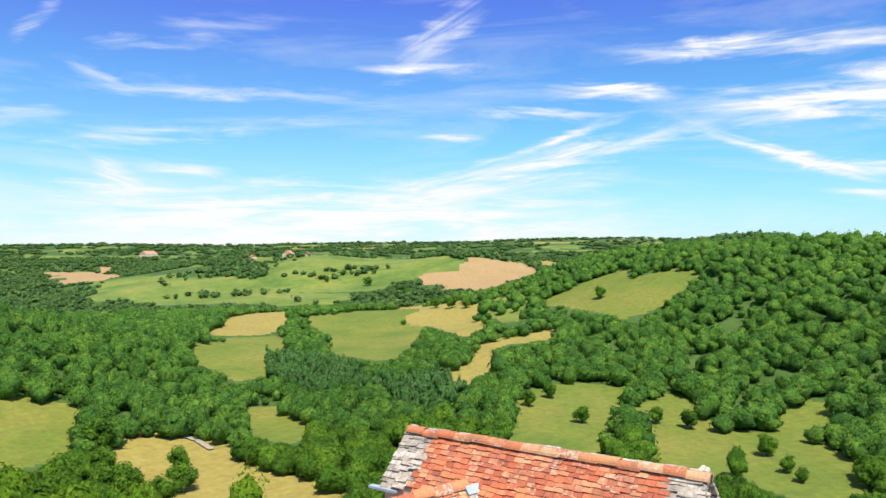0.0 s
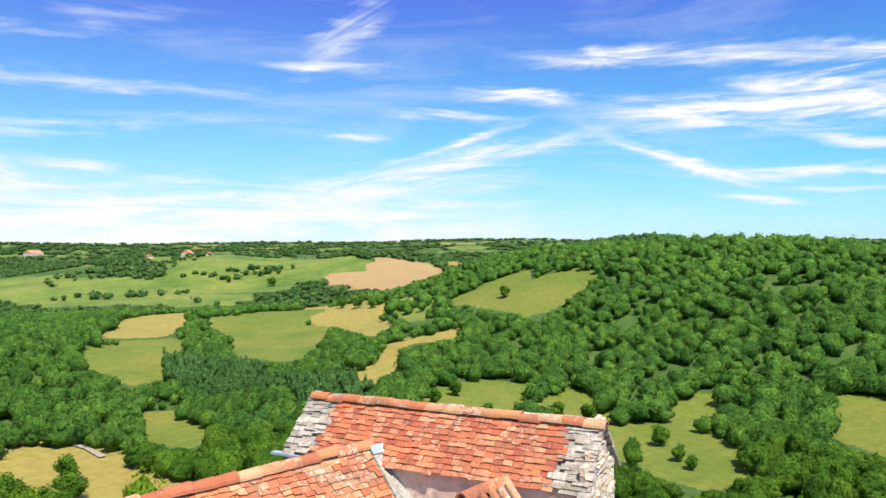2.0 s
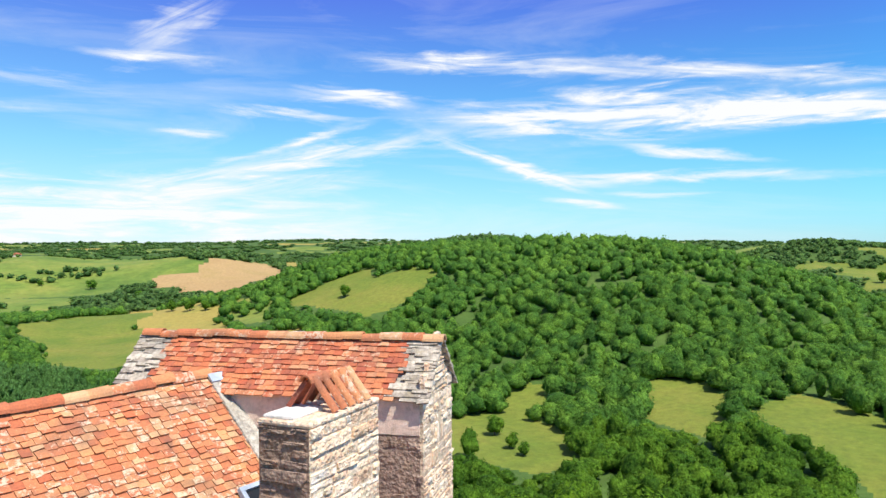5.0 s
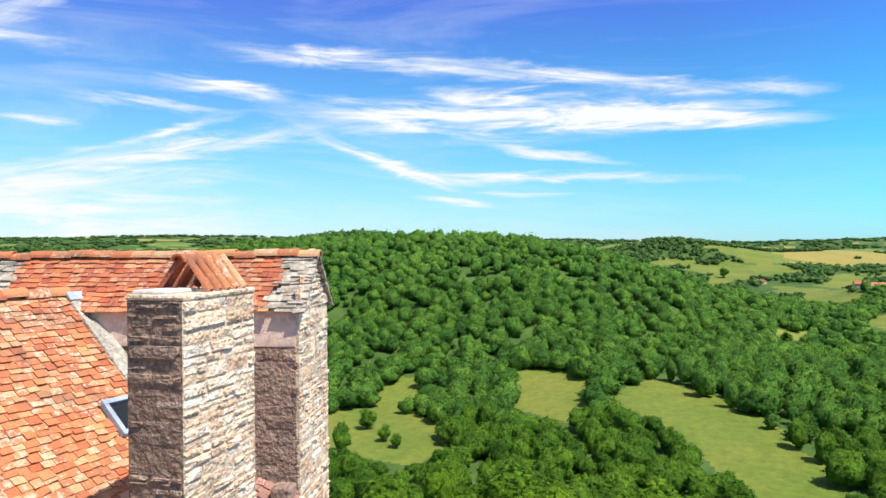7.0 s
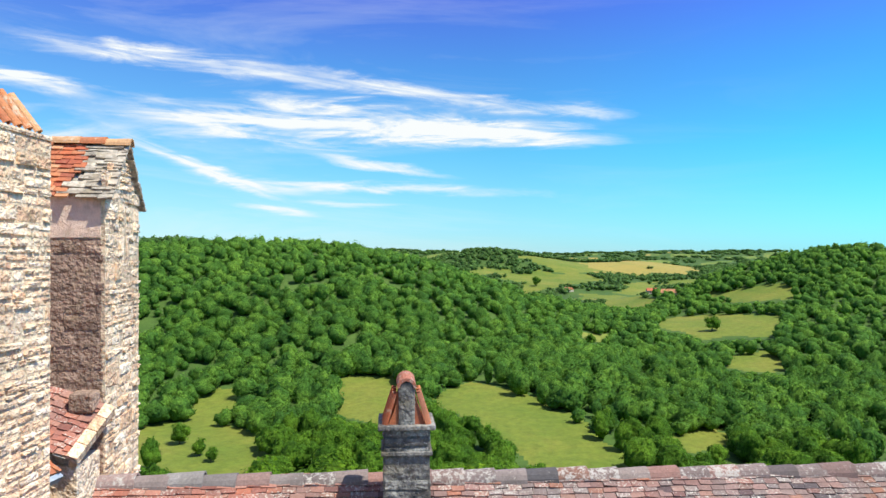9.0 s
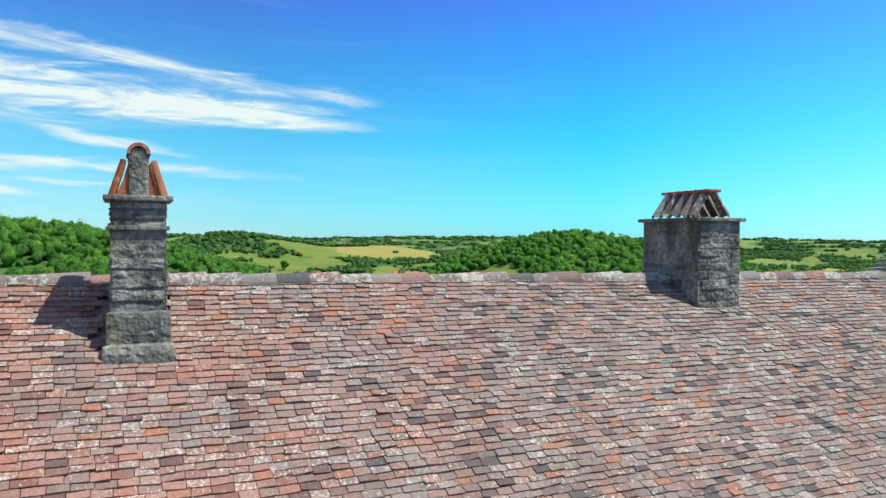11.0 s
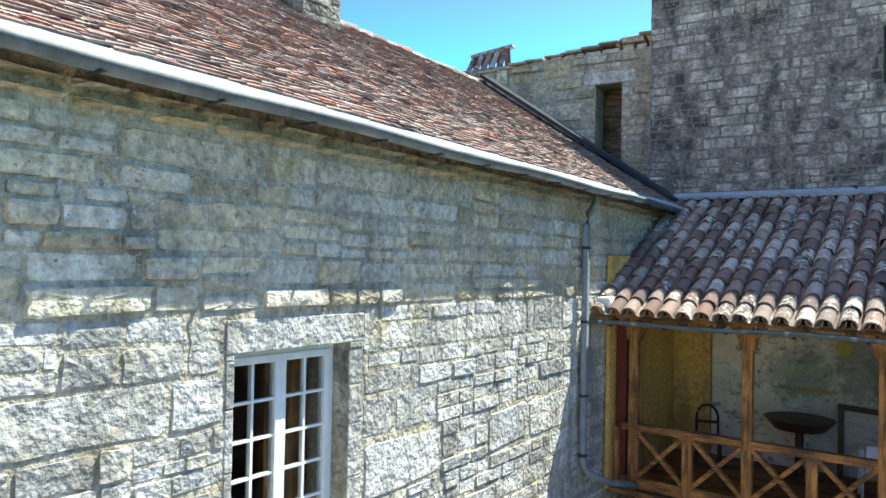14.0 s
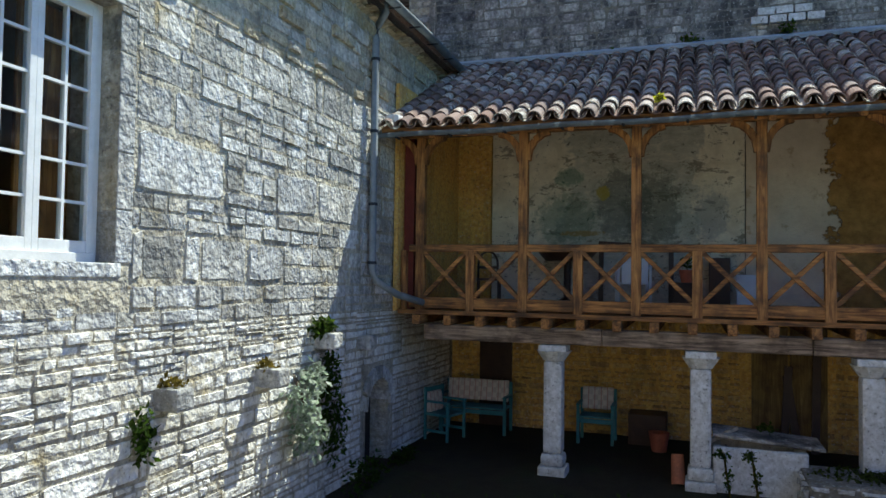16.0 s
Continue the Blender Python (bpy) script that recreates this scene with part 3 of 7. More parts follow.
def stone_corners(length, height, courses, lengths, joint=0.012, proud=0.02, rough=1.0, openings=(), keep=None, wave=0.0):
    """Coursed blocks over length x height with open joints round each."""
    out, v = [], 0.0
    while v < height - 0.04:
        h = min(RNG.uniform(*courses), height - v)
        if height - v - h < 0.05:
            h = height - v
        u = 0.0
        while u < length - 0.01:
            w = min(RNG.uniform(*lengths) * (1.0 if h > 0.15 else 0.8), length - u)
            if length - u - w < 0.08:
                w = length - u
            spans = [(u, u + w)]
            for (u0, u1, v0, v1) in openings:
                if v + h > v0 + 0.01 and v < v1 - 0.01:
                    cut = []
                    for a, b in spans:
                        if b <= u0 or a >= u1:
                            cut.append((a, b))
                        else:
                            cut += [(a, u0)] if u0 - a > 0.03 else []
                            cut += [(u1, b)] if b - u1 > 0.03 else []
                    spans = cut
            for a, b in spans:
                if keep and not keep((a + b) / 2, v + h / 2):
                    continue
                j = joint * RNG.uniform(0.4, 1.2, 8) * rough
                p = proud * RNG.uniform(0.2, 1.0)
                e = np.maximum(RNG.normal(0, min(0.003, 0.25 * proud), 4) * rough, 0.004 - p)
                k = 0.35 * proud + 0.006
                lo = [(a + j[0], v + j[1], -0.05), (b - j[2], v + j[3], -0.05), (b - j[4], v + h - j[5], -0.05), (a + j[6], v + h - j[7], -0.05)]
                up = [(lo[0][0] + k, lo[0][1] + k, p + e[0]), (lo[1][0] - k, lo[1][1] + k, p + e[1]), (lo[2][0] - k, lo[2][1] - k, p + e[2]), (lo[3][0] + k, lo[3][1] - k, p + e[3])]
                out.append(lo + up)
            u += w
        v += h
    out = np.array(out)
    if wave:  # courses that wander instead of running dead level
        near = np.ones(out.shape[:2])
        for (u0, u1, v0, v1) in openings:
            d = np.maximum(np.maximum(u0 - out[:, :, 0], out[:, :, 0] - u1), np.maximum(v0 - out[:, :, 1], out[:, :, 1] - v1))
            near = np.minimum(near, np.clip(d / 0.5, 0, 1))
        p, q = out[:, :, 0], out[:, :, 1]
        near = near * np.clip(np.minimum(q, height - q) / 0.3, 0, 1)
        out[:, :, 1] = q + near * wave * (np.sin(p * 1.9 + 2.3 * q) + 0.7 * np.sin(p * 4.3 - 1.7 * q + 1))
        out[:, :, 0] = p + near * wave * np.sin(q * 5.1 + p) * np.clip(np.minimum(p, length - p) / 0.3, 0, 1)
    return out


def rubble_corners(length, height, bands, patches, splits, lengths, joint=0.008, proud=0.015, ragged=0.1, openings=(), keep=None):
    """Irregular masonry: bands broken into patches, each with its own number of courses; lengths are in heights of a stone."""
    out, v = [], 0.0
    while v < height - 0.02:
        band = min(RNG.uniform(*bands), height - v)
        if height - v - band < 0.12:
            band = height - v
        u = 0.0
        while u < length - 0.02:
            wide = min(RNG.uniform(*patches), length - u)
            if length - u - wide < 0.2:
                wide = length - u
            count = int(RNG.integers(splits[0], splits[1] + 1))
            cuts = np.cumsum(RNG.uniform(0.6, 1.4, count))
            cuts = np.concatenate([[0], cuts / cuts[-1]]) * band + v
            cuts[1:-1] += RNG.normal(0, 0.006, count - 1)
            for v0, v1 in zip(cuts, cuts[1:]):
                h, a = v1 - v0, u
                while a < u + wide - 0.01:
                    w = min(h * RNG.uniform(*lengths), u + wide - a)
                    if u + wide - a - w < 0.08:
                        w = u + wide - a
                    spans = [(a, a + w)]
                    for (u0, u1, q0, q1) in openings:
                        if v1 > q0 + 0.01 and v0 < q1 - 0.01:
                            spans = [k for p, q in spans for k in ([(p, q)] if q <= u0 or p >= u1 else [(p, u0)] * int(u0 - p > 0.04) + [(u1, q)] * int(q - u1 > 0.04))]
                    for p, q in spans:
                        if keep and not keep((p + q) / 2, (v0 + v1) / 2):
                            continue
                        j = joint * RNG.uniform(0.2, 1.3, 8) + ragged * min(h, q - p) * RNG.uniform(0, 1, 8) ** 3
                        deep = proud * (0.15 + 1.6 * RNG.uniform() ** 2)
                        e = np.maximum(RNG.normal(0, 0.22 * proud, 4), 0.003 - deep)
                        k = RNG.uniform(0.15, 0.7, 8) * proud + 0.003
                        lo = [(p + j[0], v0 + j[1], -0.05), (q - j[2], v0 + j[3], -0.05), (q - j[4], v1 - j[5], -0.05), (p + j[6], v1 - j[7], -0.05)]
                        out.append(lo + [(lo[0][0] + k[0], lo[0][1] + k[1], deep + e[0]), (lo[1][0] - k[2], lo[1][1] + k[3], deep + e[1]),
                                         (lo[2][0] - k[4], lo[2][1] - k[5], deep + e[2]), (lo[3][0] + k[6], lo[3][1] - k[7], deep + e[3])])
                    a += w
            u += wide
        v += band
    return np.array(out)


def pierced(length, height, thick, openings, m):
    """A wall of that length, height and thickness (behind its face) with openings cut through it."""
    bm = bmesh.new()
    us = sorted({0.0, length, *[o[i] for o in openings for i in (0, 1)]})
    vs = sorted({0.0, height, *[o[i] for o in openings for i in (2, 3)]})
    for u0, u1 in zip(us, us[1:]):
        for v0, v1 in zip(vs, vs[1:]):
            if not any(o[0] <= (u0 + u1) / 2 <= o[1] and o[2] <= (v0 + v1) / 2 <= o[3] for o in openings):
                box(bm, (u0, u1), (v0, v1), (-thick, 0), m)
    bmesh.ops.remove_doubles(bm, verts=bm.verts[:], dist=1e-4)
    twice = [f for f in bm.faces if any(g is not f and {v.index for v in g.verts} == {v.index for v in f.verts} for e in f.edges for g in e.link_faces)]
    bmesh.ops.delete(bm, geom=twice, context="FACES_ONLY")
    return bm


# ---- ground: one sheet out to the horizon ----
FIELDS = []


def field(kind, *corners):
    FIELDS.append((kind, np.array(corners, float)))


def inside(poly, x, y):
    hit = np.zeros(x.shape, bool)
    for (x0, y0), (x1, y1) in zip(poly, np.roll(poly, -1, 0)):
        hit ^= ((y0 > y) != (y1 > y)) & (x < (x1 - x0) * (y - y0) / (y1 - y0 + 1e-9) + x0)
    return hit


field("meadow", (-90, -284), (-104, -276), (-118, -266), (-108, -246), (-99, -232), (-86, -226), (-66, -222), (-62, -250), (-72, -280))
field("straw", (-117, -238), (-132, -233), (-130, -215), (-128, -193), (-123, -165), (-125, -132), (-112, -100), (-92, -112), (-84, -150), (-90, -178), (-100, -205))
field("meadow", (-173, -243), (-184, -235), (-162, -196), (-150, -186), (-148, -205))
field("meadow", (-220, -367), (-305, -406), (-299, -380), (-223, -297), (-193, -294))
field("straw", (-291, -451), (-427, -602), (-466, -572), (-335, -432), (-269, -411))
field("meadow", (-374, -439), (-481, -499), (-511, -468), (-337, -298), (-291, -280), (-295, -326))
field("straw", (-219, -206), (-246, -213), (-348, -248), (-377, -223), (-362, -217), (-339, -237), (-236, -191), (-193, -178))
field("meadow", (-185, -133), (-253, -166), (-282, -158), (-291, -141), (-212, -111), (-181, -109), (-162, -112))
field("meadow", (-471, -284), (-520, -241), (-479, -218), (-479, -182), (-435, -179), (-400, -197), (-412, -222))
field("earth", (-788, -698), (-951, -630), (-955, -586), (-757, -519), (-724, -612))
field("pasture", (-602, -823), (-791, -1048), (-1059, -999), (-879, -731), (-850, -664), (-770, -682), (-658, -682))
field("pasture", (-520, -1137), (-598, -1048), (-629, -846), (-605, -627), (-526, -617), (-452, -794), (-422, -915))
field("earth", (-612, -1519), (-734, -1537), (-538, -1127), (-544, -1305))
field("meadow", (-259, -118), (-295, -121), (-285, -104), (-253, -82), (-215, -70), (-205, -78), (-212, -92))
field("meadow", (-243, -78), (-268, -78), (-256, -57), (-230, -41), (-205, -36), (-196, -46), (-204, -60))
field("straw", (-583, -560), (-605, -537), (-479, -360), (-372, -282), (-434, -386))
field("pasture", (-499, -360), (-492, -321), (-419, -276), (-421, -296))
field("straw", (-2065, -1344), (-2129, -1239), (-1400, -830), (-1350, -880))
field("meadow", (-317, -22), (-316, -4), (-291, 12), (-256, 5), (-240, -4), (-262, -16))
field("meadow", (-268, 16), (-292, 33), (-280, 45), (-241, 58), (-205, 67), (-170, 62), (-164, 55), (-182, 47), (-208, 44), (-226, 36))
field("meadow", (-300, -75), (-306, -62), (-286, -60))
field("meadow", (-311, -79), (-309, -63), (-241, -57))
field("meadow", (-1218, 135), (-1257, 169), (-1231, 207), (-1188, 197), (-1163, 163), (-1170, 137))
field("meadow", (-1172, 194), (-1241, 265), (-1220, 356), (-1116, 322), (-1053, 248), (-1008, 215), (-1035, 198))
field("meadow", (-1346, 266), (-1700, 415), (-1305, 377), (-1228, 344), (-1261, 304), (-1289, 275))
field("straw", (-1683, 542), (-1900, 730), (-1750, 765), (-1356, 589), (-1296, 535), (-1353, 499))
field("meadow", (-977, 299), (-1118, 388), (-1176, 457), (-1091, 418), (-985, 331))
field("meadow", (-1198, 485), (-1279, 580), (-1160, 520), (-1108, 451))
field("meadow", (-636, 294), (-588, 310), (-564, 318), (-529, 299), (-543, 286), (-582, 281))
field("meadow", (-941, 256), (-959, 312), (-694, 264), (-667, 246), (-679, 232), (-770, 233))
field("meadow", (-514, 194), (-534, 226), (-490, 259), (-469, 265), (-438, 248), (-441, 228), (-442, 202), (-476, 191))
field("meadow", (-386, 190), (-394, 208), (-394, 223), (-359, 203), (-361, 185))
field("pasture", (-464, 119), (-471, 139), (-451, 130), (-448, 118))
field("meadow", (-217, 90), (-221, 101), (-220, 112), (-212, 106), (-208, 91))
field("straw", (-969, 1165), (-1038, 1303), (-1046, 1411), (-885, 1191), (-778, 989))
field("meadow", (-1401, 1662), (-1378, 1719), (-1198, 1581), (-1196, 1501), (-1249, 1491))
field("meadow", (-1650, 2071), (-1697, 2267), (-1780, 2500), (-1680, 2453), (-1400, 1916), (-1494, 1911))
field("pasture", (-1390, 1903), (-1484, 2167), (-1302, 1902), (-1246, 1728))
field("pasture", (-740, -960), (-800, -1140), (-960, -1120), (-900, -990))
field("wood", (-240, -325), (-261, -289), (-219, -211), (-191, -225), (-202, -269))
field("wood", (-227, -223), (-247, -204), (-213, -160), (-190, -160), (-197, -187))


def open_land(x, y):
    """Which field a place lies in, or -1."""
    got = np.full(x.shape, -1)
    sway = 0.011 * np.hypot(x, y)  # hedge lines wander
    x, y = x + sway * (np.sin(y / 21 + x / 57) + 0.6 * np.sin(y / 8.3 + 1)), y + sway * (np.sin(x / 24 + y / 49 + 2) + 0.6 * np.sin(x / 9.1))
    for i, (kind, poly) in enumerate(FIELDS):
        got[inside(poly, x, y)] = i
    return got


def patchwork(x, y):
    """Woods and clearings of the far country, about -1 to 1."""
    return (np.sin(x / 95 + 2.1 * np.sin(y / 140)) + np.sin(y / 83 + 1.7 * np.sin(x / 170 + 1)) + np.sin((x + y) / 61 + 2)) / 3


def make_ground():
    bearings = np.radians(np.concatenate([np.arange(-180, 30, 4.0), np.arange(30, 176, 0.36), np.arange(176, 180, 2.0)]))
    rings = np.concatenate([[0.5, 2, 4, 6, 7.5, 9, 10.5, 12, 15, 17, 20], np.geomspace(23, 118, 34), np.geomspace(120, 520, 170), np.geomspace(525, 1400, 100), np.geomspace(1420, 4850, 55)])
    A, R = np.meshgrid(bearings, rings)
    X, Y = -np.sin(A) * R, np.cos(A) * R
    Z = ground_height(X, Y)
    n = len(bearings)
    k = np.arange(len(rings) - 1)[:, None] * n + np.arange(n)[None]
    nxt = np.arange(len(rings) - 1)[:, None] * n + (np.arange(n)[None] + 1) % n
    faces = np.stack([k, nxt, nxt + n, k + n], -1).reshape(-1, 4)
    verts = np.stack([X, Y, Z], -1).reshape(-1, 3)
    mid = verts[faces].mean(1)
    r = np.hypot(mid[:, 0], mid[:, 1])
    land = open_land(mid[:, 0], mid[:, 1])
    for dx, dy in ((1, 0), (-1, 0), (0, 1), (0, -1)):  # turf runs on a little under the hedges
        near = open_land(mid[:, 0] + dx * np.minimum(2 + 0.01 * r, 5), mid[:, 1] + dy * np.minimum(2 + 0.01 * r, 5))
        land = np.where(land < 0, near, land)
    order = {"meadow": 0, "straw": 1, "earth": 2, "pasture": 3, "wood": 4}
    kinds = np.array([order[k] for k, _ in FIELDS])
    far = np.where(patchwork(mid[:, 0], mid[:, 1]) > -0.3, 4, np.where(np.sin(mid[:, 0] / 240 + mid[:, 1] / 390) > 0.88, 1, 3))
    index = np.where(land >= 0, kinds[land], np.where(r > 1300, far, 4))
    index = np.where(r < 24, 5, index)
    # out of view, short of the gallery: added pale ground that reflects sunlight
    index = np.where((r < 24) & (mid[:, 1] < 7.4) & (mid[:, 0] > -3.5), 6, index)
    ob = new("ground", mesh_of("ground", verts, faces, [GRASS, STRAW, EARTH, PASTURE, WOOD_FLOOR, YARD, BOUNCE_GROUND], index, True))
    tagged(ob, "rolling green valley with meadows, dry hay fields and woodland floor", "ground", kind="structure")


# Unseen pale ground, added to bounce light up at the wall and gallery
BOUNCE_GROUND = ground_material("bounce_gravel", ((0.46, 0.42, 0.34), (0.52, 0.47, 0.39), (0.42, 0.39, 0.31)), 0.8, 8.0)
# Dark mossy earth, its tones lowered further to deepen the arcade's shade
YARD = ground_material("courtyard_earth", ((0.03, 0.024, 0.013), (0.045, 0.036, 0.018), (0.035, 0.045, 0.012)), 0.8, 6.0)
make_ground()

# ---- woods ----


def ico(level):
    bm = bmesh.new()
    bmesh.ops.create_icosphere(bm, subdivisions=level + 1, radius=1.0)
    bm.verts.index_update()
    v = np.array([p.co[:] for p in bm.verts])
    f = np.array([[p.index for p in t.verts] for t in bm.faces])
    bm.free()
    return v, f


def lumpy(v, seed, amount, freq=1.6):
    k = np.array([1 + amount * noise.noise(Vector(p) * freq + Vector((seed * 9.1, seed * 3.7, seed))) * 2 for p in v])
    return v * k[:, None]


def crown(rng, lobes, level, tufts, tuft):
    """A crown about 2 across and 1.7 high on z = 0: many leafy clumps over uneven lobes, round a dark heart."""
    V, F, N, n = [], [], [], 0
    base_v, base_f = ico(level)
    spots = []
    for i in range(lobes):
        a, h = rng.uniform(0, 6.28), rng.uniform(0.25, 1.3)
        out = (0.0 if lobes == 1 else rng.uniform(0.2, 0.62)) * (1.15 - 0.5 * abs(h - 0.6))
        c = np.array([math.cos(a) * out, math.sin(a) * out, h if lobes > 1 else 0.8])
        size = rng.uniform(0.34, 0.6) if lobes > 1 else 0.86
        v = lumpy(base_v, rng.uniform(0, 50), 0.3, 2.0) * size * 0.84 * np.array([1, 1, 0.85]) + c
        V.append(v), F.append(base_f + n), N.append(base_v)
        n += len(v)
        spots.append((c, size))
    weight = np.array([s * s for _, s in spots])
    for i in range(tufts):
        c, size = spots[rng.choice(len(spots), p=weight / weight.sum())]
        d = rng.normal(size=3)
        d /= np.linalg.norm(d)
        if d[2] < -0.35:
            d[2] = -d[2]
        p = c + d * size * np.array([1, 1, 0.88]) * rng.uniform(0.8, 1.12)
        q = d * 0.85 + rng.normal(size=3) * 0.45 + np.array([0, 0, 0.75])
        a = np.cross(q, rng.normal(size=3))
        a /= np.linalg.norm(a)
        b = np.cross(q, a)
        b /= np.linalg.norm(b)
        t = tuft * rng.uniform(0.6, 1.4)
        V.append(np.array([p + a * t, p - a * t * 0.5 + b * t * 0.8, p - a * t * 0.6 - b * t * 0.7]))
        F.append(np.array([[n, n + 1, n + 2]]))
        face = q / np.linalg.norm(q) if q @ d > 0 else -q / np.linalg.norm(q)
        soft = d * 0.6 + face * 0.4 + (p - np.array([0, 0, 0.6])) * 0.25 + np.array([0, 0, 0.15])
        N.append(np.tile(soft / np.linalg.norm(soft), (3, 1)))
        n += 3
    return np.concatenate(V), np.concatenate(F), np.concatenate(N)


def dome(rng, level, bumps, tufts, tuft):
    """A full crown about 2 across and 1.7 high on z = 0: one surface swollen into rounded leafy bumps, with sprays of leaves standing off it."""
    v, f = ico(level)
    aim = rng.normal(size=(bumps, 3))
    aim[:, 2] = np.abs(aim[:, 2]) * 1.1 - 0.35
    aim /= np.linalg.norm(aim, axis=1)[:, None]
    size = rng.uniform(0.24, 0.6, bumps)
    gain = rng.uniform(0.15, 0.55, bumps)
    lean = rng.normal(0, 0.12, 3)
    seed = rng.uniform(0, 90)

    def swell(d):
        gap = np.arccos(np.clip(d @ aim.T, -1, 1))
        fine = np.array([noise.noise(Vector(p) * 5.0 + Vector((seed, 0, 3))) for p in d])
        return 0.6 + (gain * np.clip(1 - (gap / size) ** 2, 0, 1) ** 0.6).max(1) + 0.13 * fine
    keep = (v[f][:, :, 2].max(1) > -0.7)
    f = f[keep]
    p = v * swell(v)[:, None]
    normal = np.zeros_like(p)
    face = np.cross(p[f[:, 1]] - p[f[:, 0]], p[f[:, 2]] - p[f[:, 0]])
    for k in range(3):
        np.add.at(normal, f[:, k], face)
    normal /= np.linalg.norm(normal, axis=1)[:, None] + 1e-9
    d = rng.normal(size=(tufts, 3))
    d[:, 2] = np.where(d[:, 2] < -0.3, -d[:, 2], d[:, 2])
    d /= np.linalg.norm(d, axis=1)[:, None]
    at = d * (swell(d) * rng.uniform(0.95, 1.13, tufts))[:, None]
    q = d * 0.8 + rng.normal(size=(tufts, 3)) * 0.5 + np.array([0, 0, 0.5])
    a = np.cross(q, rng.normal(size=(tufts, 3)))
    a /= np.linalg.norm(a, axis=1)[:, None]
    b = np.cross(q, a)
    b /= np.linalg.norm(b, axis=1)[:, None]
    t = (tuft * rng.uniform(0.6, 1.4, tufts))[:, None]
    leaf = np.stack([at + a * t, at - a * t * 0.5 + b * t * 0.8, at - a * t * 0.6 - b * t * 0.7], 1).reshape(-1, 3)
    soft = d * 0.75 + q / np.linalg.norm(q, axis=1)[:, None] * 0.25 + np.array([0, 0, 0.15])
    soft = np.repeat(soft / np.linalg.norm(soft, axis=1)[:, None], 3, 0)
    V = np.concatenate([p, leaf]) * np.array([rng.uniform(0.85, 1.15), rng.uniform(0.85, 1.15), 0.95]) + np.array([lean[0], lean[1], 0.7])
    F = np.concatenate([f, len(p) + np.arange(3 * tufts).reshape(-1, 3)])
    return V, F, np.concatenate([normal, soft])


def woods(name, label, shapes, spots, radius, height, material, open_view=True):
    """One joined mesh of trees at spots (n, 2), with their crowns' half widths and heights."""
    if open_view:
        tall = stand_clear(spots, height)
        distant = np.hypot(spots[:, 0], spots[:, 1]) > 620
        few = tall > np.where(distant, 0.15 * height, 2.2)
        tall = np.where(distant, np.maximum(tall, 0.65 * height), tall)
        spots, radius, height = spots[few], radius[few] * np.sqrt(tall[few] / height[few]), tall[few]
    rng = np.random.default_rng(len(spots))
    z = ground_height(spots[:, 0], spots[:, 1])
    which = rng.integers(len(shapes), size=len(spots))
    V, F, N, n = [], [], [], 0
    for i, (v, f, d) in enumerate(shapes):
        k = np.flatnonzero(which == i)
        a = rng.uniform(0, 6.28, len(k))
        c, s = np.cos(a)[:, None], np.sin(a)[:, None]
        x, y, h = v[None, :, 0], v[None, :, 1], v[None, :, 2]
        P = np.stack([(x * c - y * s) * radius[k, None] + spots[k, 0:1], (x * s + y * c) * radius[k, None] + spots[k, 1:2], h * (height[k, None] / 1.7) + z[k, None] - 0.06 * height[k, None]], -1)
        V.append(P.reshape(-1, 3))
        turn = np.stack([d[None, :, 0] * c - d[None, :, 1] * s, d[None, :, 0] * s + d[None, :, 1] * c, d[None, :, 2] + 0 * c], -1)
        N.append(turn.reshape(-1, 3))
        F.append((f[None] + (np.arange(len(k)) * len(v))[:, None, None] + n).reshape(-1, 3))
        n += len(k) * len(v)
    ob = new(name, mesh_of(name, np.concatenate(V), np.concatenate(F), [material], smooth=True, normals=np.concatenate(N)))
    return tagged(ob, label, "woodland", kind="stuff")


def stand_clear(spots, height, knoll=15.0):
    """Heights of trees cut down to scrub where they stand on the castle side of an open field."""
    x, y = spots[:, 0], spots[:, 1]
    g = ground_height(x, y)
    own = open_land(x, y)
    grove = np.array([k == "wood" for k, _ in FIELDS])
    allowed = height.copy()
    for share in (1.0, 0.8, 0.6, 0.4, 0.2):
        top = g + share * height
        hit = np.full(len(x), -1)
        aloft = np.ones(len(x), bool)
        for k in np.geomspace(1.015, 1.9, 32):
            low = aloft & (ground_height(x * k, y * k) > knoll + (top - knoll) * k)
            if low.any():
                hit[low] = open_land(x[low] * k, y[low] * k)
                aloft &= ~low
        bad = (hit >= 0) & ~grove[hit] & (hit != own)
        allowed = np.where(bad, np.minimum(allowed, (share - 0.2) * height), allowed)
    return allowed


def scatter(r0, r1, spacing, rng, a0=29, a1=168):
    count = int(radians(a1 - a0) / 2 * (r1 * r1 - r0 * r0) / spacing**2)
    r = np.sqrt(rng.uniform(r0 * r0, r1 * r1, count))
    a = np.radians(rng.uniform(a0, a1, count))
    x, y = -np.sin(a) * r, np.cos(a) * r
    land = open_land(x, y)
    bushy = np.array([k == "pasture" for k, _ in FIELDS])
    free = (land < 0) | bushy[land] & (rng.uniform(size=len(x)) < 0.45) & (np.sin(x / 31 + 2 * np.sin(y / 43)) + np.sin(y / 27) > 0.7)
    return np.stack([x[free], y[free]], -1), r[free]


def in_sight(spots, keep=5):
    """Drops four in five of the trees that stand wholly behind a hill."""
    x, y = spots[:, 0], spots[:, 1]
    top = ground_height(x, y) + 12
    seen = np.ones(len(spots), bool)
    for k in np.linspace(0.12, 0.95, 34):
        seen &= ground_height(x * k, y * k) + 3 < 17 + (top - 17) * k
    return spots[seen | (np.arange(len(spots)) % keep == 0)]


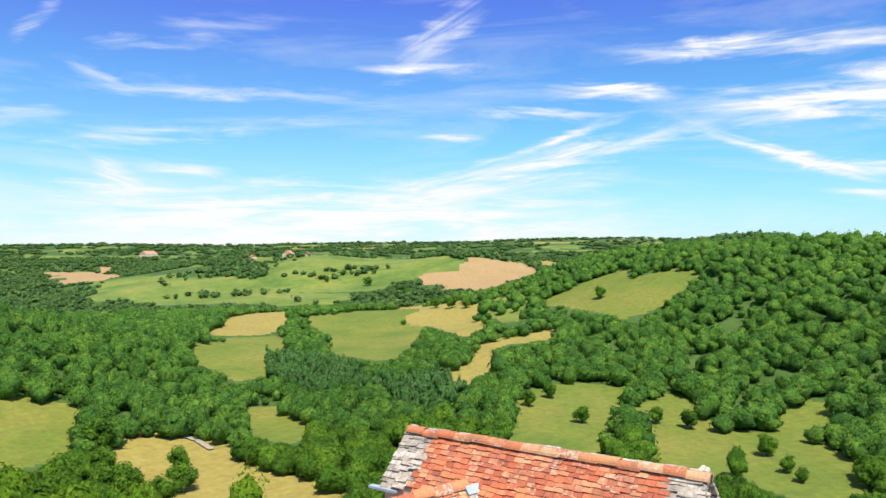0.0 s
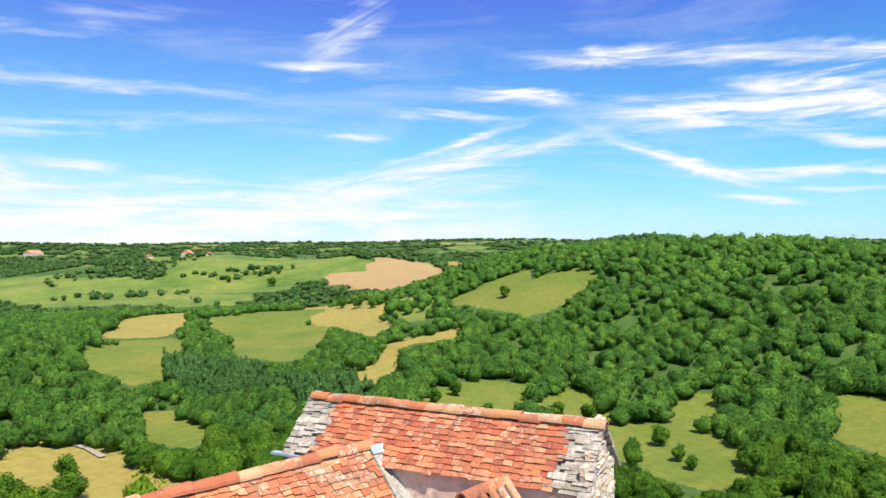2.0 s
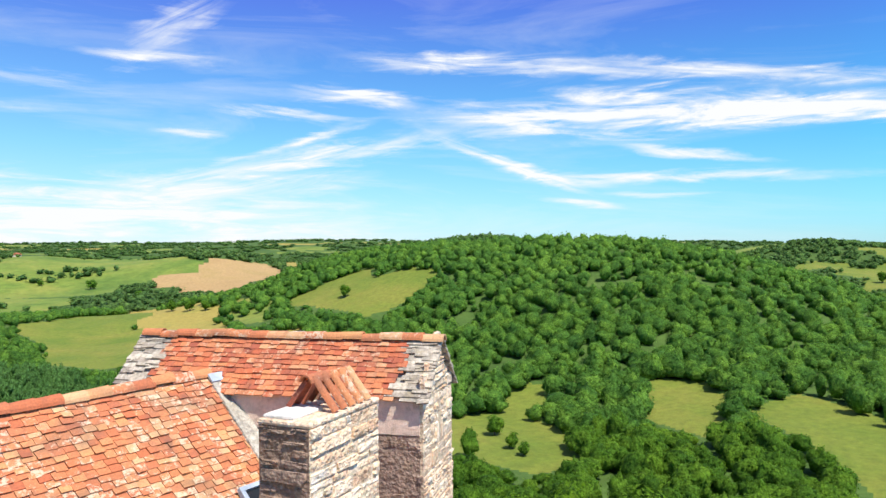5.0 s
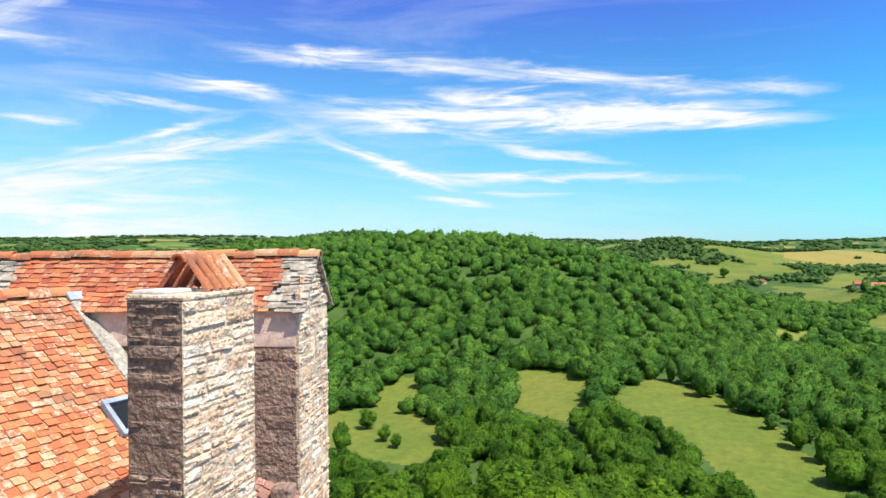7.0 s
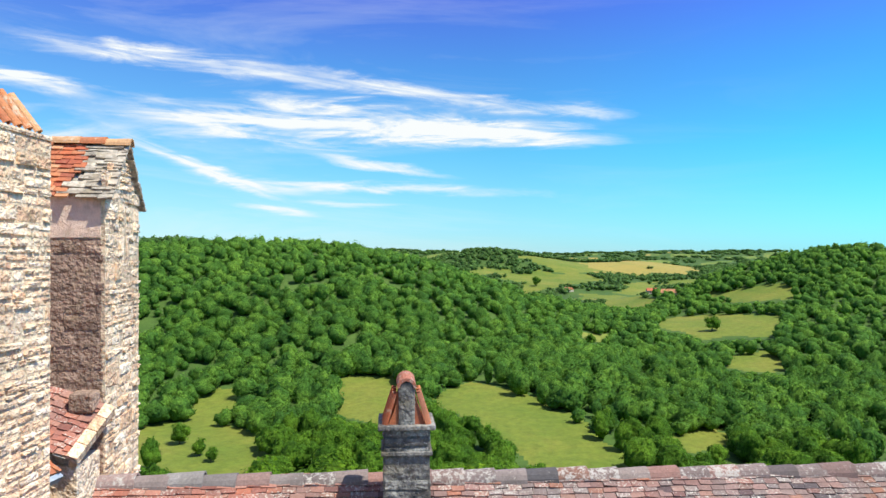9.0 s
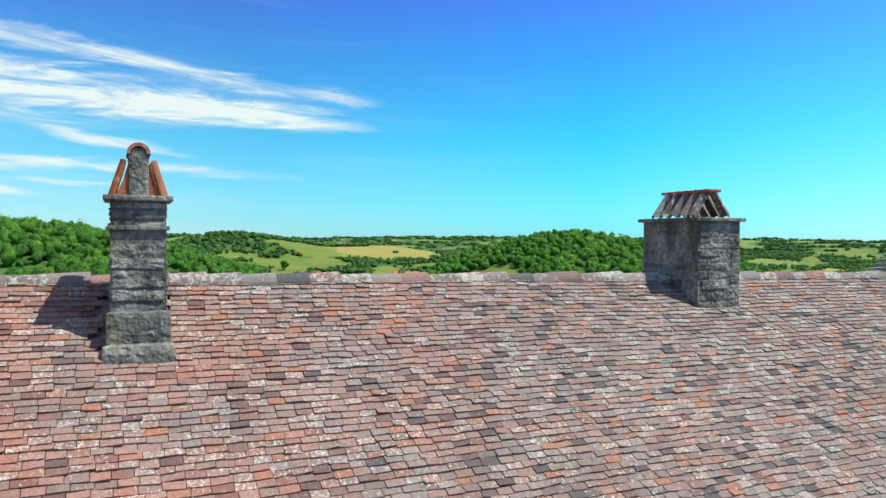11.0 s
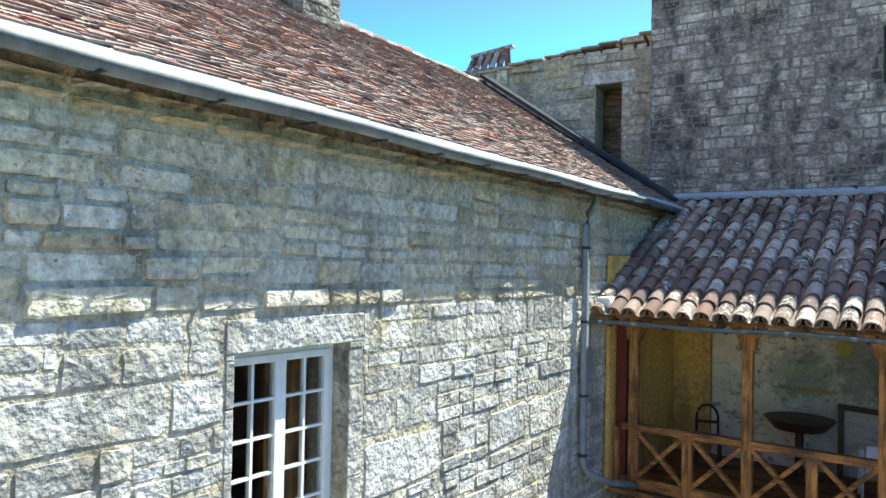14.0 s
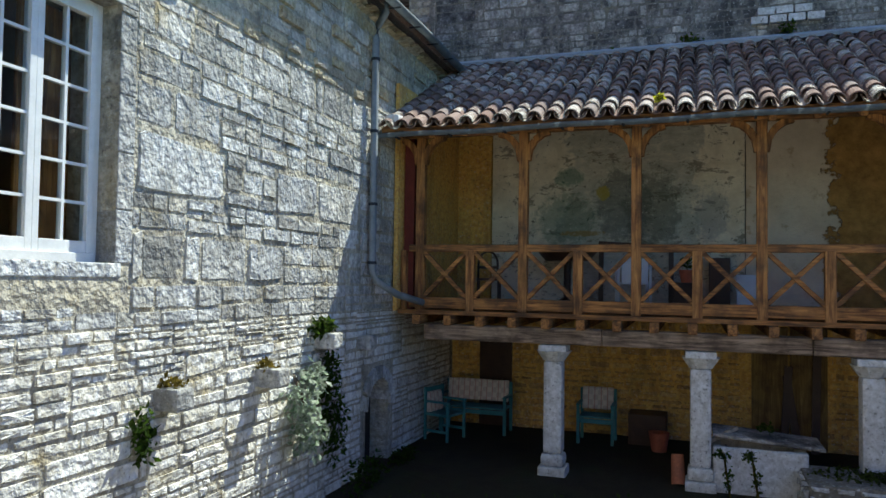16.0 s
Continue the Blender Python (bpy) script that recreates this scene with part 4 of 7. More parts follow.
def make_woods():
    rng = np.random.default_rng(3)
    near = [dome(rng, 2, 34, 380, 0.08) for _ in range(7)]
    middle = [dome(rng, 1, 22, 210, 0.095) for i in range(12)]
    beyond = [dome(rng, 1, 16, 56, 0.13) for i in range(12)]
    small = [dome(rng, 0, 8, 40, 0.17) for _ in range(10)]
    far = [dome(rng, 0, 5, 14, 0.36) for _ in range(8)]

    def sizes(n, lo, hi):
        return lo + (hi - lo) * rng.beta(1.6, 2.4, n)
    fine = [crown(rng, 10, 0, 1000, 0.062) for _ in range(5)]
    spots = scatter(58, 118, 6.4, rng, 62)[0]
    woods("slope_trees", "sunlit bright green trees on the castle slope", fine, spots, sizes(len(spots), 2.4, 5.4), sizes(len(spots), 5, 11), LEAF_SLOPE)
    spots = scatter(118, 235, 6.4, rng, 56)[0]
    woods("near_woods", "bright green broadleaf trees on the slope below", near, spots, sizes(len(spots), 2.4, 6.0), sizes(len(spots), 5, 12), LEAF_NEAR)
    spots = in_sight(scatter(235, 430, 7.2, rng, 50)[0], 12)
    woods("valley_woods", "dense green oak woodland covering the valley", middle, spots, sizes(len(spots), 2.6, 6.8), sizes(len(spots), 6, 12.5), LEAF)
    spots = in_sight(np.concatenate([scatter(430, 760, 8.3, rng, 50)[0], scatter(470, 760, 8.3, rng, 29, 50)[0]]), 12)
    woods("hill_woods", "closed green oak woods covering the hills", beyond, spots, sizes(len(spots), 2.8, 7.0), sizes(len(spots), 6.5, 12.5), LEAF)
    spots = in_sight(scatter(235, 760, 10.0, rng, 50)[0], 12)
    woods("valley_scrub", "smaller trees filling gaps of the oak woods", small, spots, sizes(len(spots), 2.6, 5.2), sizes(len(spots), 4.5, 9), LEAF)
    spots, r = scatter(760, 2600, 12, rng)
    p = patchwork(spots[:, 0], spots[:, 1])
    west = np.degrees(np.arctan2(-spots[:, 0], spots[:, 1])) > 141
    spots = in_sight(spots[((r < 1300) | west) & (p > -0.55) | (p > -0.3)], 12)
    woods("far_woods", "woods and hedges on far hills, haze tinted into their green", far, spots, sizes(len(spots), 4, 10), sizes(len(spots), 6, 12), LEAF_FAR)
    spots, r = scatter(2600, 4700, 48, rng)
    west = np.degrees(np.arctan2(-spots[:, 0], spots[:, 1])) > 141
    spots = spots[patchwork(spots[:, 0], spots[:, 1]) > np.where(west, -0.5, -0.1)]
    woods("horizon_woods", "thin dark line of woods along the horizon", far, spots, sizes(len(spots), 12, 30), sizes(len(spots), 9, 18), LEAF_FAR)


make_woods()

# ---- long house with its courtyard front ----
LONG = Matrix.Translation((-3.93, 0, 0)) @ pose(0, 0, 0, 0, 0, 0.92) @ Matrix(((1, 0, 0, 0), (0, 1, 0, 0), (0, -0.012, 1, 0), (0, 0, 0, 1)))
Y0, Y1 = -3.2, 12.9
WINDOW = (3.27, 4.47, 3.25, 5.25)  # along y, up z


def long_house():
    house = thing("long_house", "long limestone house with weathered tile roof", "house")
    # the front wall faces the yard: u along +y, v up
    m = LONG @ frame_of((0, Y0, 0), (0, 1, 0), (1, 0, 0))
    hole = (WINDOW[0] - Y0, WINDOW[1] - Y0, WINDOW[2], WINDOW[3])
    door = (9.15 - Y0, 9.95 - Y0, 0.2, 1.75)
    wall = part("wall", pierced(Y1 - Y0, 7.0, 0.55, (hole, door), m), WALL_MORTAR, house, "pale limestone block wall, lichen-stained")
    surround = (hole[0] - 0.07, hole[1] + 0.17, hole[2] - 0.2, hole[3] + 0.24)
    low = rubble_corners(Y1 - Y0, 2.75, (0.3, 0.5), (0.5, 2.0), (3, 5), (1.2, 5.0), 0.006, 0.013, 0.12, ((door[0] - 0.16, door[1] + 0.16, 0, door[3] + 0.2),))
    high = rubble_corners(Y1 - Y0, 2.8, (0.3, 0.52), (0.6, 2.2), (1, 3), (1.2, 4.0), 0.005, 0.011, 0.09, ((surround[0], surround[1], surround[2] - 2.75, surround[3] - 2.75),))
    high[:, :, 1] += 2.75
    upper = rubble_corners(Y1 - Y0, 1.2, (0.3, 0.46), (0.5, 1.8), (2, 3), (1.4, 4.5), 0.004, 0.024, 0.09, ((surround[0], surround[1], surround[2] - 5.55, surround[3] - 5.55),))
    upper[:, :, 1] += 5.55
    pieces("stone_block", high, m, wall, STONE_A, STONE_A_ONE, (5.2, 13.0, 2.8, 6.9), 200, label="pale limestone blocks grey with lichen")
    pieces("stone_block", upper, m, wall, STONE_U, STONE_U_ONE, (3.0, 11.0, 5.3, 6.9), 160, label="tan limestone blocks under the eave")
    pieces("stone_block", low, m, wall, STONE_L, STONE_L_ONE, (7.0, 13.0, 1.6, 2.75), 160, label="thin pale limestone courses")
    for name, (u, v) in {"lintel": ((surround[0], surround[1]), (hole[3], surround[3])), "window_sill": ((hole[0] - 0.05, hole[1] + 0.06), (surround[2] + 0.09, hole[2]))}.items():
        part(name, a_box(u, v, (-0.5, 0.014 if name == "lintel" else 0.01), m, 0.008), STONE_A_ONE, wall, "dressed limestone")
    for u in ((surround[0], hole[0]), (hole[1], surround[1])):
        v = hole[2]
        while v < hole[3] - 0.02:
            h = min(RNG.uniform(0.3, 0.5), hole[3] - v)
            part("jamb_stone", a_box(u, (v + 0.004, v + h - 0.004), (-0.5, RNG.uniform(0.004, 0.014)), m, 0.01), STONE_A_ONE, wall)
            v += h
    # round the small arched door at the foot of the wall
    for k in range(7):
        a = math.pi * (k + 0.5) / 7
        cu, cv = (door[0] + door[1]) / 2, door[3] - 0.38
        q = m @ Matrix.Translation((cu, cv, 0)) @ Matrix.Rotation(a - math.pi / 2, 4, "Z")
        part("arch_stone", a_box((-0.1, 0.1), (0.4, 0.58), (-0.3, 0.05), q, 0.012), STONE_A_ONE, wall)
    part("door_leaf", a_box((door[0], door[1]), (0.2, door[3]), (-0.34, -0.28), m), DARK, house, "dark old door under a stone arch")
    # other walls close the house
    back = bmesh.new()
    box(back, (-8.2, -7.7), (Y0, Y1), (0.2, 7.0), LONG)
    box(back, (-7.7, -0.55), (Y0, Y0 + 0.5), (0.2, 7.0), LONG)
    box(back, (-7.7, -0.55), (Y1 - 0.5, Y1), (0.2, 7.0), LONG)
    part("back_wall", back, MORTAR, house)
    part("attic_floor", a_box((-7.6, -0.56), (Y0 + 0.5, Y1 - 0.5), (6.6, 6.8), LONG), DARK, house)
    # roof: the slope over the yard and the one behind, on a solid deck
    eave, ridge = Vector((0.22, 0, 7.1)), Vector((-3.9, 0, 9.77))
    slope = ridge - eave
    up = slope.normalized()
    out = Vector((up.z, 0, -up.x))
    deck = bmesh.new()
    prof = [(0.2, 7.05), (-3.9, 9.71), (-8.0, 7.05), (-8.0, 6.95), (-3.9, 9.48), (0.2, 6.95)]
    ends = [[deck.verts.new(LONG @ Vector((x, y, z))) for x, z in prof] for y in (Y0, Y1)]
    for i in range(6):
        deck.faces.new((ends[0][i], ends[0][(i + 1) % 6], ends[1][(i + 1) % 6], ends[1][i]))
    deck.faces.new(ends[0]), deck.faces.new(ends[1][::-1])
    bmesh.ops.recalc_face_normals(deck, faces=deck.faces[:])
    roof = part("roof", deck, TILE_A_ONE, house, "weathered red and grey flat tile roof")
    m = LONG @ frame_of((eave.x, Y0, eave.z), (0, 1, 0), out)

    def clear(u, v):
        y = u + Y0
        return not (-0.22 < y < 0.36 and 3.74 < v < 4.6 or 6.94 < y < 7.7 and 4.3 < v)
    c = tile_corners(Y1 - Y0, slope.length + 0.03, 0.158, 0.079, 0.017, 1.0, clear)
    c[:, :, 2] += 0.02 * np.sin(c[:, :1, 0] * 1.1) * np.sin(c[:, :1, 1] * 0.6) - 0.012
    pieces("roof_tile", c, m, roof, TILE_A, TILE_A_ONE, (4.0, 7.6, 0.0, 2.2), label="weathered red-brown flat tiles spotted with lichen")
    mb = LONG @ frame_of((-8.0, Y1, 7.05), (0, -1, 0), Vector((-up.z, 0, -up.x)))
    c = tile_corners(Y1 - Y0, slope.length - 0.05, 0.4, 0.3)
    pieces("roof_tile", c, mb, roof, TILE_A, TILE_A_ONE, (0, 0, 0, 0))
    # ridge of half-round tiles
    for k in range(int((Y1 - Y0) / 0.36)):
        y = Y0 + 0.36 * k
        bm = bmesh.new()
        half_round(bm, 0.13, 0.15, 0.4, 0.02)
        q = LONG @ Matrix.Translation((-3.9, y, 9.65 + RNG.normal(0, 0.01))) @ pose(0, 0, 0, 0, 0, RNG.normal(0, 1.2))
        bmesh.ops.transform(bm, matrix=q, verts=bm.verts[:])
        part("ridge_tile", bm, TILE_RIDGE, roof)
    gutter(house, LONG, (0.36, Y0 + 0.1, 6.985), (0.36, Y1 - 0.25, 6.985))
    y = Y0
    while y < Y1 - 0.3:
        step = RNG.uniform(0.5, 0.9)
        strip = bar(bmesh.new(), LONG @ Vector((0.28, y, 7.045)), LONG @ Vector((0.28, min(y + step, Y1) - 0.004, 7.045 + RNG.uniform(-0.006, 0.006))), 0.2, 0.006, Vector((0.55, 0, 0.83)), 0.0)
        part("eave_flashing", strip, ZINC, house, "bright zinc strip along the eave")
        y += step
    # cornice of thin stones below the gutter
    c = stone_corners(Y1 - Y0, 0.2, (0.06, 0.11), (0.25, 0.7), 0.012, 0.06, 1.6)
    c[:, 4:, 2] += 0.04
    pieces("cornice_stone", c, LONG @ frame_of((0.0, Y0, 6.76), (0, 1, 0), (1, 0, 0)), wall, STONE_U, STONE_U_ONE, (3, 16, 0, 1), 80)
    # downpipe near the gallery, with its elbow and brackets
    bm = tube(bmesh.new(), [LONG @ Vector(p) for p in ((0.3, 8.97, 6.93), (0.28, 8.99, 6.82), (0.14, 9.05, 6.66), (0.1, 9.07, 6.5), (0.1, 9.07, 3.3), (0.13, 9.12, 3.16), (0.3, 9.5, 2.97), (0.5, 10.0, 2.85))], 0.05)
    pipe = part("downpipe", bm, GUTTER, house, "grey zinc downpipe", True)
    for z in (6.2, 5.2, 4.2, 3.4):
        part("pipe_clip", tube(bmesh.new(), [LONG @ Vector((0.1, 9.07, z - 0.02)), LONG @ Vector((0.1, 9.07, z + 0.02))], 0.06), LEAD, pipe)
    window(house)
    return house


def half_round(bm, r0, r1, length, thick, sides=8):
    """A half-round tile along +y from y = 0, open below."""
    rings = []
    for y, r in ((0, r0), (length, r1)):
        for q in (r, r - thick):
            rings.append([bm.verts.new((math.cos(math.pi * k / sides) * q, y, math.sin(math.pi * k / sides) * q)) for k in range(sides + 1)])
    a, b, c, d = rings
    for k in range(sides):
        bm.faces.new((a[k], a[k + 1], c[k + 1], c[k]))
        bm.faces.new((b[k + 1], b[k], d[k], d[k + 1]))
        bm.faces.new((a[k + 1], a[k], b[k], b[k + 1]))
        bm.faces.new((c[k], c[k + 1], d[k + 1], d[k]))
    bm.faces.new((a[0], c[0], d[0], b[0])), bm.faces.new((c[-1], a[-1], b[-1], d[-1]))


def gutter(parent, m, a, b, r=0.075):
    """A half-round zinc gutter with brackets."""
    a, b = Vector(a), Vector(b)
    bm = bmesh.new()
    n, sides = 24, 8
    rows = []
    for i in range(n + 1):
        p = a.lerp(b, i / n)
        p.z += 0.012 * math.sin(i * 1.3)
        d = (b - a).normalized()
        s = d.cross(Vector((0, 0, 1)))
        rows.append([bm.verts.new(m @ (p + s * math.cos(math.pi + math.pi * k / sides) * r + Vector((0, 0, 1)) * math.sin(math.pi + math.pi * k / sides) * r)) for k in range(sides + 1)])
    for p, q in zip(rows, rows[1:]):
        for k in range(sides):
            bm.faces.new((p[k], p[k + 1], q[k + 1], q[k]))
    bmesh.ops.solidify(bm, geom=bm.faces[:], thickness=0.006)
    g = part("gutter", bm, GUTTER, parent, "zinc half-round gutter", True)
    count = int((b - a).length / 0.8)
    for i in range(count + 1):
        p = a.lerp(b, (i + 0.5) / (count + 1))
        part("gutter_bracket", a_box((p.x - r - 0.01, p.x + r + 0.01) if abs(b.y - a.y) > abs(b.x - a.x) else (p.x - 0.015, p.x + 0.015),
                                     (p.y - 0.015, p.y + 0.015) if abs(b.y - a.y) > abs(b.x - a.x) else (p.y - r - 0.01, p.y + r + 0.01), (p.z - r - 0.012, p.z - r + 0.0), m), LEAD, g)


def window(house):
    """Two-leaf casement of small panes set deep in the wall."""
    y0, y1, z0, z1 = WINDOW
    x = -0.2
    win = part("window_frame", bmesh.new(), WHITE_PAINT, house, "white-painted two-leaf wooden casement window")
    bm = bmesh.new()
    for r in (((x - 0.05, x + 0.02), (y0, y0 + 0.06), (z0, z1)), ((x - 0.05, x + 0.02), (y1 - 0.06, y1), (z0, z1)), ((x - 0.05, x + 0.02), (y0 + 0.06, y1 - 0.06), (z1 - 0.06, z1)), ((x - 0.05, x + 0.06), (y0 + 0.06, y1 - 0.06), (z0, z0 + 0.07))):
        box(bm, *r, LONG, 0.006)
    bm.to_mesh(win.data)
    bm.free()
    mid = (y0 + y1) / 2
    for a, b in ((y0 + 0.06, mid), (mid, y1 - 0.06)):
        leaf = bmesh.new()
        for r in (((x - 0.04, x + 0.035), (a, a + 0.055), (z0 + 0.07, z1 - 0.06)), ((x - 0.04, x + 0.035), (b - 0.055, b), (z0 + 0.07, z1 - 0.06)),
                  ((x - 0.04, x + 0.035), (a + 0.055, b - 0.055), (z1 - 0.12, z1 - 0.06)), ((x - 0.04, x + 0.035), (a + 0.055, b - 0.055), (z0 + 0.07, z0 + 0.16))):
            box(leaf, *r, LONG, 0.005)
        ob = part("casement", leaf, WHITE_PAINT, house, "white-painted glazed casement leaf")
        ya, yb, za, zb = a + 0.055, b - 0.055, z0 + 0.16, z1 - 0.12
        part("glazing_bar", a_box((x - 0.025, x + 0.02), ((ya + yb) / 2 - 0.012, (ya + yb) / 2 + 0.012), (za, zb), LONG), WHITE_PAINT, ob)
        rows = 6
        for k in range(1, rows):
            z = za + (zb - za) * k / rows
            part("glazing_bar", a_box((x - 0.022, x + 0.018), (ya, yb), (z - 0.011, z + 0.011), LONG), WHITE_PAINT, ob)
        for k in range(rows):
            for p, q in ((ya, (ya + yb) / 2 - 0.012), ((ya + yb) / 2 + 0.012, yb)):
                h = (zb - za) / rows
                part("pane", a_box((x - 0.006, x - 0.002), (p, q), (za + k * h + 0.011, za + (k + 1) * h - 0.011), LONG @ Matrix.Translation((0, 0, 0)) ), GLASS, ob)
    # the dim room behind
    room = bmesh.new()
    box(room, (-4.0, -0.56), (y0 - 1.4, y1 + 1.6), (2.4, 5.9), LONG)
    bmesh.ops.reverse_faces(room, faces=room.faces[:])
    front = [f for f in room.faces if f.calc_center_median().x > -4.7]
    bmesh.ops.delete(room, geom=front, context="FACES_ONLY")
    part("room_lining", room, ROOM, house, "dim plastered room behind the window")
    part("shutter", a_box((-0.5, -0.46), (mid + 0.1, y1 - 0.02), (z0 + 0.05, z1 - 0.05), LONG, 0.01), TIMBER_Z, house, "folded wooden inner shutter")


def make_glass():
    m, T, s = surface("window_glass")
    T.put(s, "Base_Color", (0.9, 0.95, 0.93, 1))
    s.inputs["Roughness"].default_value = 0.03
    s.inputs["Transmission Weight"].default_value = 1.0
    s.inputs["IOR"].default_value = 1.45
    s.inputs["Specular IOR Level"].default_value = 0.5
    return m


GLASS = make_glass()
ROOM = plain("room_plaster", (0.3, 0.27, 0.22), 0.9, 0, 0.15)

# ---- tower and the wing beside it ----


def tower():
    t = thing("tower", "tall dark-streaked limestone tower over the gallery", "tower")
    x0, x1, top = -4.55, 7.0, 11.6
    m = frame_of((x0, 13.0, 0.2), (1, 0, 0), (0, -1, 0))
    hole = (-0.86 - x0 + 0.0, -0.32 - x0, 8.55, 9.45)
    door = (-3.55 - x0, -2.7 - x0, 0.2, 1.95)
    wall = part("wall", pierced(x1 - x0, top - 0.2, 0.6, (hole, door), m), EARTH_MORTAR, t, "grey limestone wall with black water streaks")
    c = rubble_corners(x1 - x0, top - 0.25, (0.3, 0.5), (0.6, 2.4), (2, 3), (1.2, 4.0), 0.004, 0.007, 0.1, (hole, door, (0, 20, 2.25, 4.9)))
    c = c[c[:, :, 1].mean(1) > 4.8]
    pieces("stone_block", c, m, wall, STONE_T, STONE_T_ONE, (0.2, 4.5, 6.9, 9.9), 260, label="dark limestone blocks")
    side = bmesh.new()
    box(side, (x0, x0 + 0.6), (13.6, 18.0), (0.2, top))
    box(side, (x1 - 0.6, x1), (13.6, 18.0), (0.2, top))
    box(side, (x0 + 0.6, x1 - 0.6), (17.4, 18.0), (0.2, top))
    part("side_wall", side, STONE_T_ONE, t)
    ms = frame_of((x0, 18.0, 7.0), (0, -1, 0), (-1, 0, 0))
    c = stone_corners(5.0, top - 7.05, (0.13, 0.24), (0.2, 0.55), 0.01, 0.014)
    pieces("stone_block", c, ms, wall, STONE_T, STONE_T_ONE, (0, 0, 0, 0))
    # stepped stone-slab roof
    for k in range(9):
        inset = 0.22 * k - 0.12
        bm = a_box((x0 + inset, x1 - inset), (13.0 + inset, 18.0 - inset), (top + 0.13 * k, top + 0.13 * k + 0.1), bevel=0.02)
        part("roof_slab", bm, SLAB_ONE, t, "thick grey roof slabs")
    part("roof_core", a_box((x0 + 0.3, x1 - 0.3), (13.3, 17.7), (top, top + 0.14)), MORTAR, t)
    # dark window: a near-black sheet stands in for the unlit inside
    part("window_back", a_box((-0.95, -0.25), (13.45, 13.5), (8.6, 9.8)), DARK, t)
    # ochre rubble at the back of the arcade, plaster in the gallery
    part("arcade_back", a_box((-4.1, 7.0), (12.955, 12.99), (0.3, 2.42)), OCHRE, t, "ochre rubble and plaster back wall")
    return t


def wing():
    w = thing("side_wing", "roofless-looking stone wing with a dark doorway and slab roof", "house")
    m = frame_of((-9.05, 13.42, 0.2), Vector((1, 0.09, 0)), Vector((0.09, -1, 0)))
    hole = (3.12, 3.66, 7.75, 9.3)
    wall = part("wall", pierced(4.75, 9.95, 0.5, (hole,), m), WALL_MORTAR, w, "dry limestone rubble wall")
    def under(u, v):
        return v < 9.75 + 0.1 * u
    c = rubble_corners(4.75, 10.5, (0.3, 0.5), (0.5, 1.6), (1, 3), (1.2, 3.5), 0.005, 0.025, 0.09, ((hole[0] - 0.25, hole[1] + 0.3, hole[3], hole[3] + 0.26), hole), under)
    c = c[c[:, :, 1].mean(1) > 6.2]
    pieces("stone_block", c, m, wall, STONE_U, STONE_U_ONE, (0, 5, 7.0, 11), 200, label="pale limestone blocks")
    part("lintel", a_box((hole[0] - 0.24, hole[1] + 0.28), (hole[3] + 0.01, hole[3] + 0.25), (-0.45, 0.03), m, 0.015), STONE_A_ONE, wall)
    part("doorway_back", a_box((hole[0] - 0.1, hole[1] + 0.1), (hole[2] - 0.1, hole[3] + 0.05), (-0.9, -0.8), m), TIMBER_OLD, w, "dark boarding behind the doorway")
    rest = bmesh.new()
    box(rest, (0, 0.5), (0, 9.6), (-5, -0.5), m)
    box(rest, (0.5, 4.75), (0, 9.6), (-5, -4.5), m)
    part("rear_wall", rest, STONE_A_ONE, w)
    # sloping courses of slabs along the top
    for k in range(3):
        for j in range(12):
            u = j * 0.4 + RNG.uniform(-0.05, 0.05)
            if u > 4.3 or (k and u < 0.3 * k):
                continue
            z = 9.78 + 0.1 * u + 0.05 * k
            part("roof_slab", a_box((u, u + 0.42), (z, z + RNG.uniform(0.035, 0.05)), (-0.7 - 0.9 * k, 0.1 - 0.22 * k + RNG.uniform(-0.06, 0.05)), m, 0.008), SLAB_ONE, w, "grey roof slab")
    part("roof_deck", a_box((0, 4.75), (9.7, 9.76), (-5, 0), m), MORTAR, w)
    for k in range(9):
        part("roof_slab", a_box((-0.05 - 0.1 * k, 0.5), (9.75 - 0.09 * k, 9.81 - 0.09 * k), (-0.9, 0.02), m, 0.01), SLAB_ONE, w, "stepped grey stone slab")
    # tile smoke cap on the corner stack
    c = thing("chimney_cap", "leaning clay tile smoke cap on the wing", "chimney")
    for k in range(5):
        p = m @ Vector((0.12 + 0.2 * k, 9.85 + 0.02 * k, -0.02))
        q = m @ Vector((0.2 + 0.2 * k, 10.3 + 0.02 * k, -0.22))
        cap_tile(c, p, q, 0.075)
        cap_tile(c, m @ Vector((0.12 + 0.2 * k, 9.85, -0.45)), q, 0.075)
    part("ridge_tile", bar(bmesh.new(), m @ Vector((0.12, 10.3, -0.22)), m @ Vector((1.15, 10.42, -0.22)), 0.18, 0.06), TILE_G_ONE, c)
    # lead flashing running down the roof against the wing, tower shade in its colour
    lead = bmesh.new()
    bar(lead, LONG @ Vector((-3.8, 12.72, 9.84)), LONG @ Vector((0.2, 12.72, 7.16)), 0.5, 0.07)
    part("flashing", lead, LEAD, w, "lead flashing coloured near black for the tower's shade")
    return w


def cap_tile(parent, low, high, r, material=None):
    """A half-round tile leaning from low to high, its round side outwards."""
    low, high = Vector(low), Vector(high)
    d = (high - low)
    bm = bmesh.new()
    half_round(bm, r, r * 0.85, d.length, 0.014)
    y = d.normalized()
    x = y.cross(Vector((0, 0, 1))).normalized()
    z = x.cross(y)
    m = Matrix((x, y, z)).transposed().to_4x4()
    m.translation = low
    bmesh.ops.transform(bm, matrix=m, verts=bm.verts[:])
    return part("clay_tile", bm, material or TILE_G_ONE, parent)


# ---- timber gallery over stone pillars ----
POSTS = [-3.68 + 1.555 * k for k in range(7)]


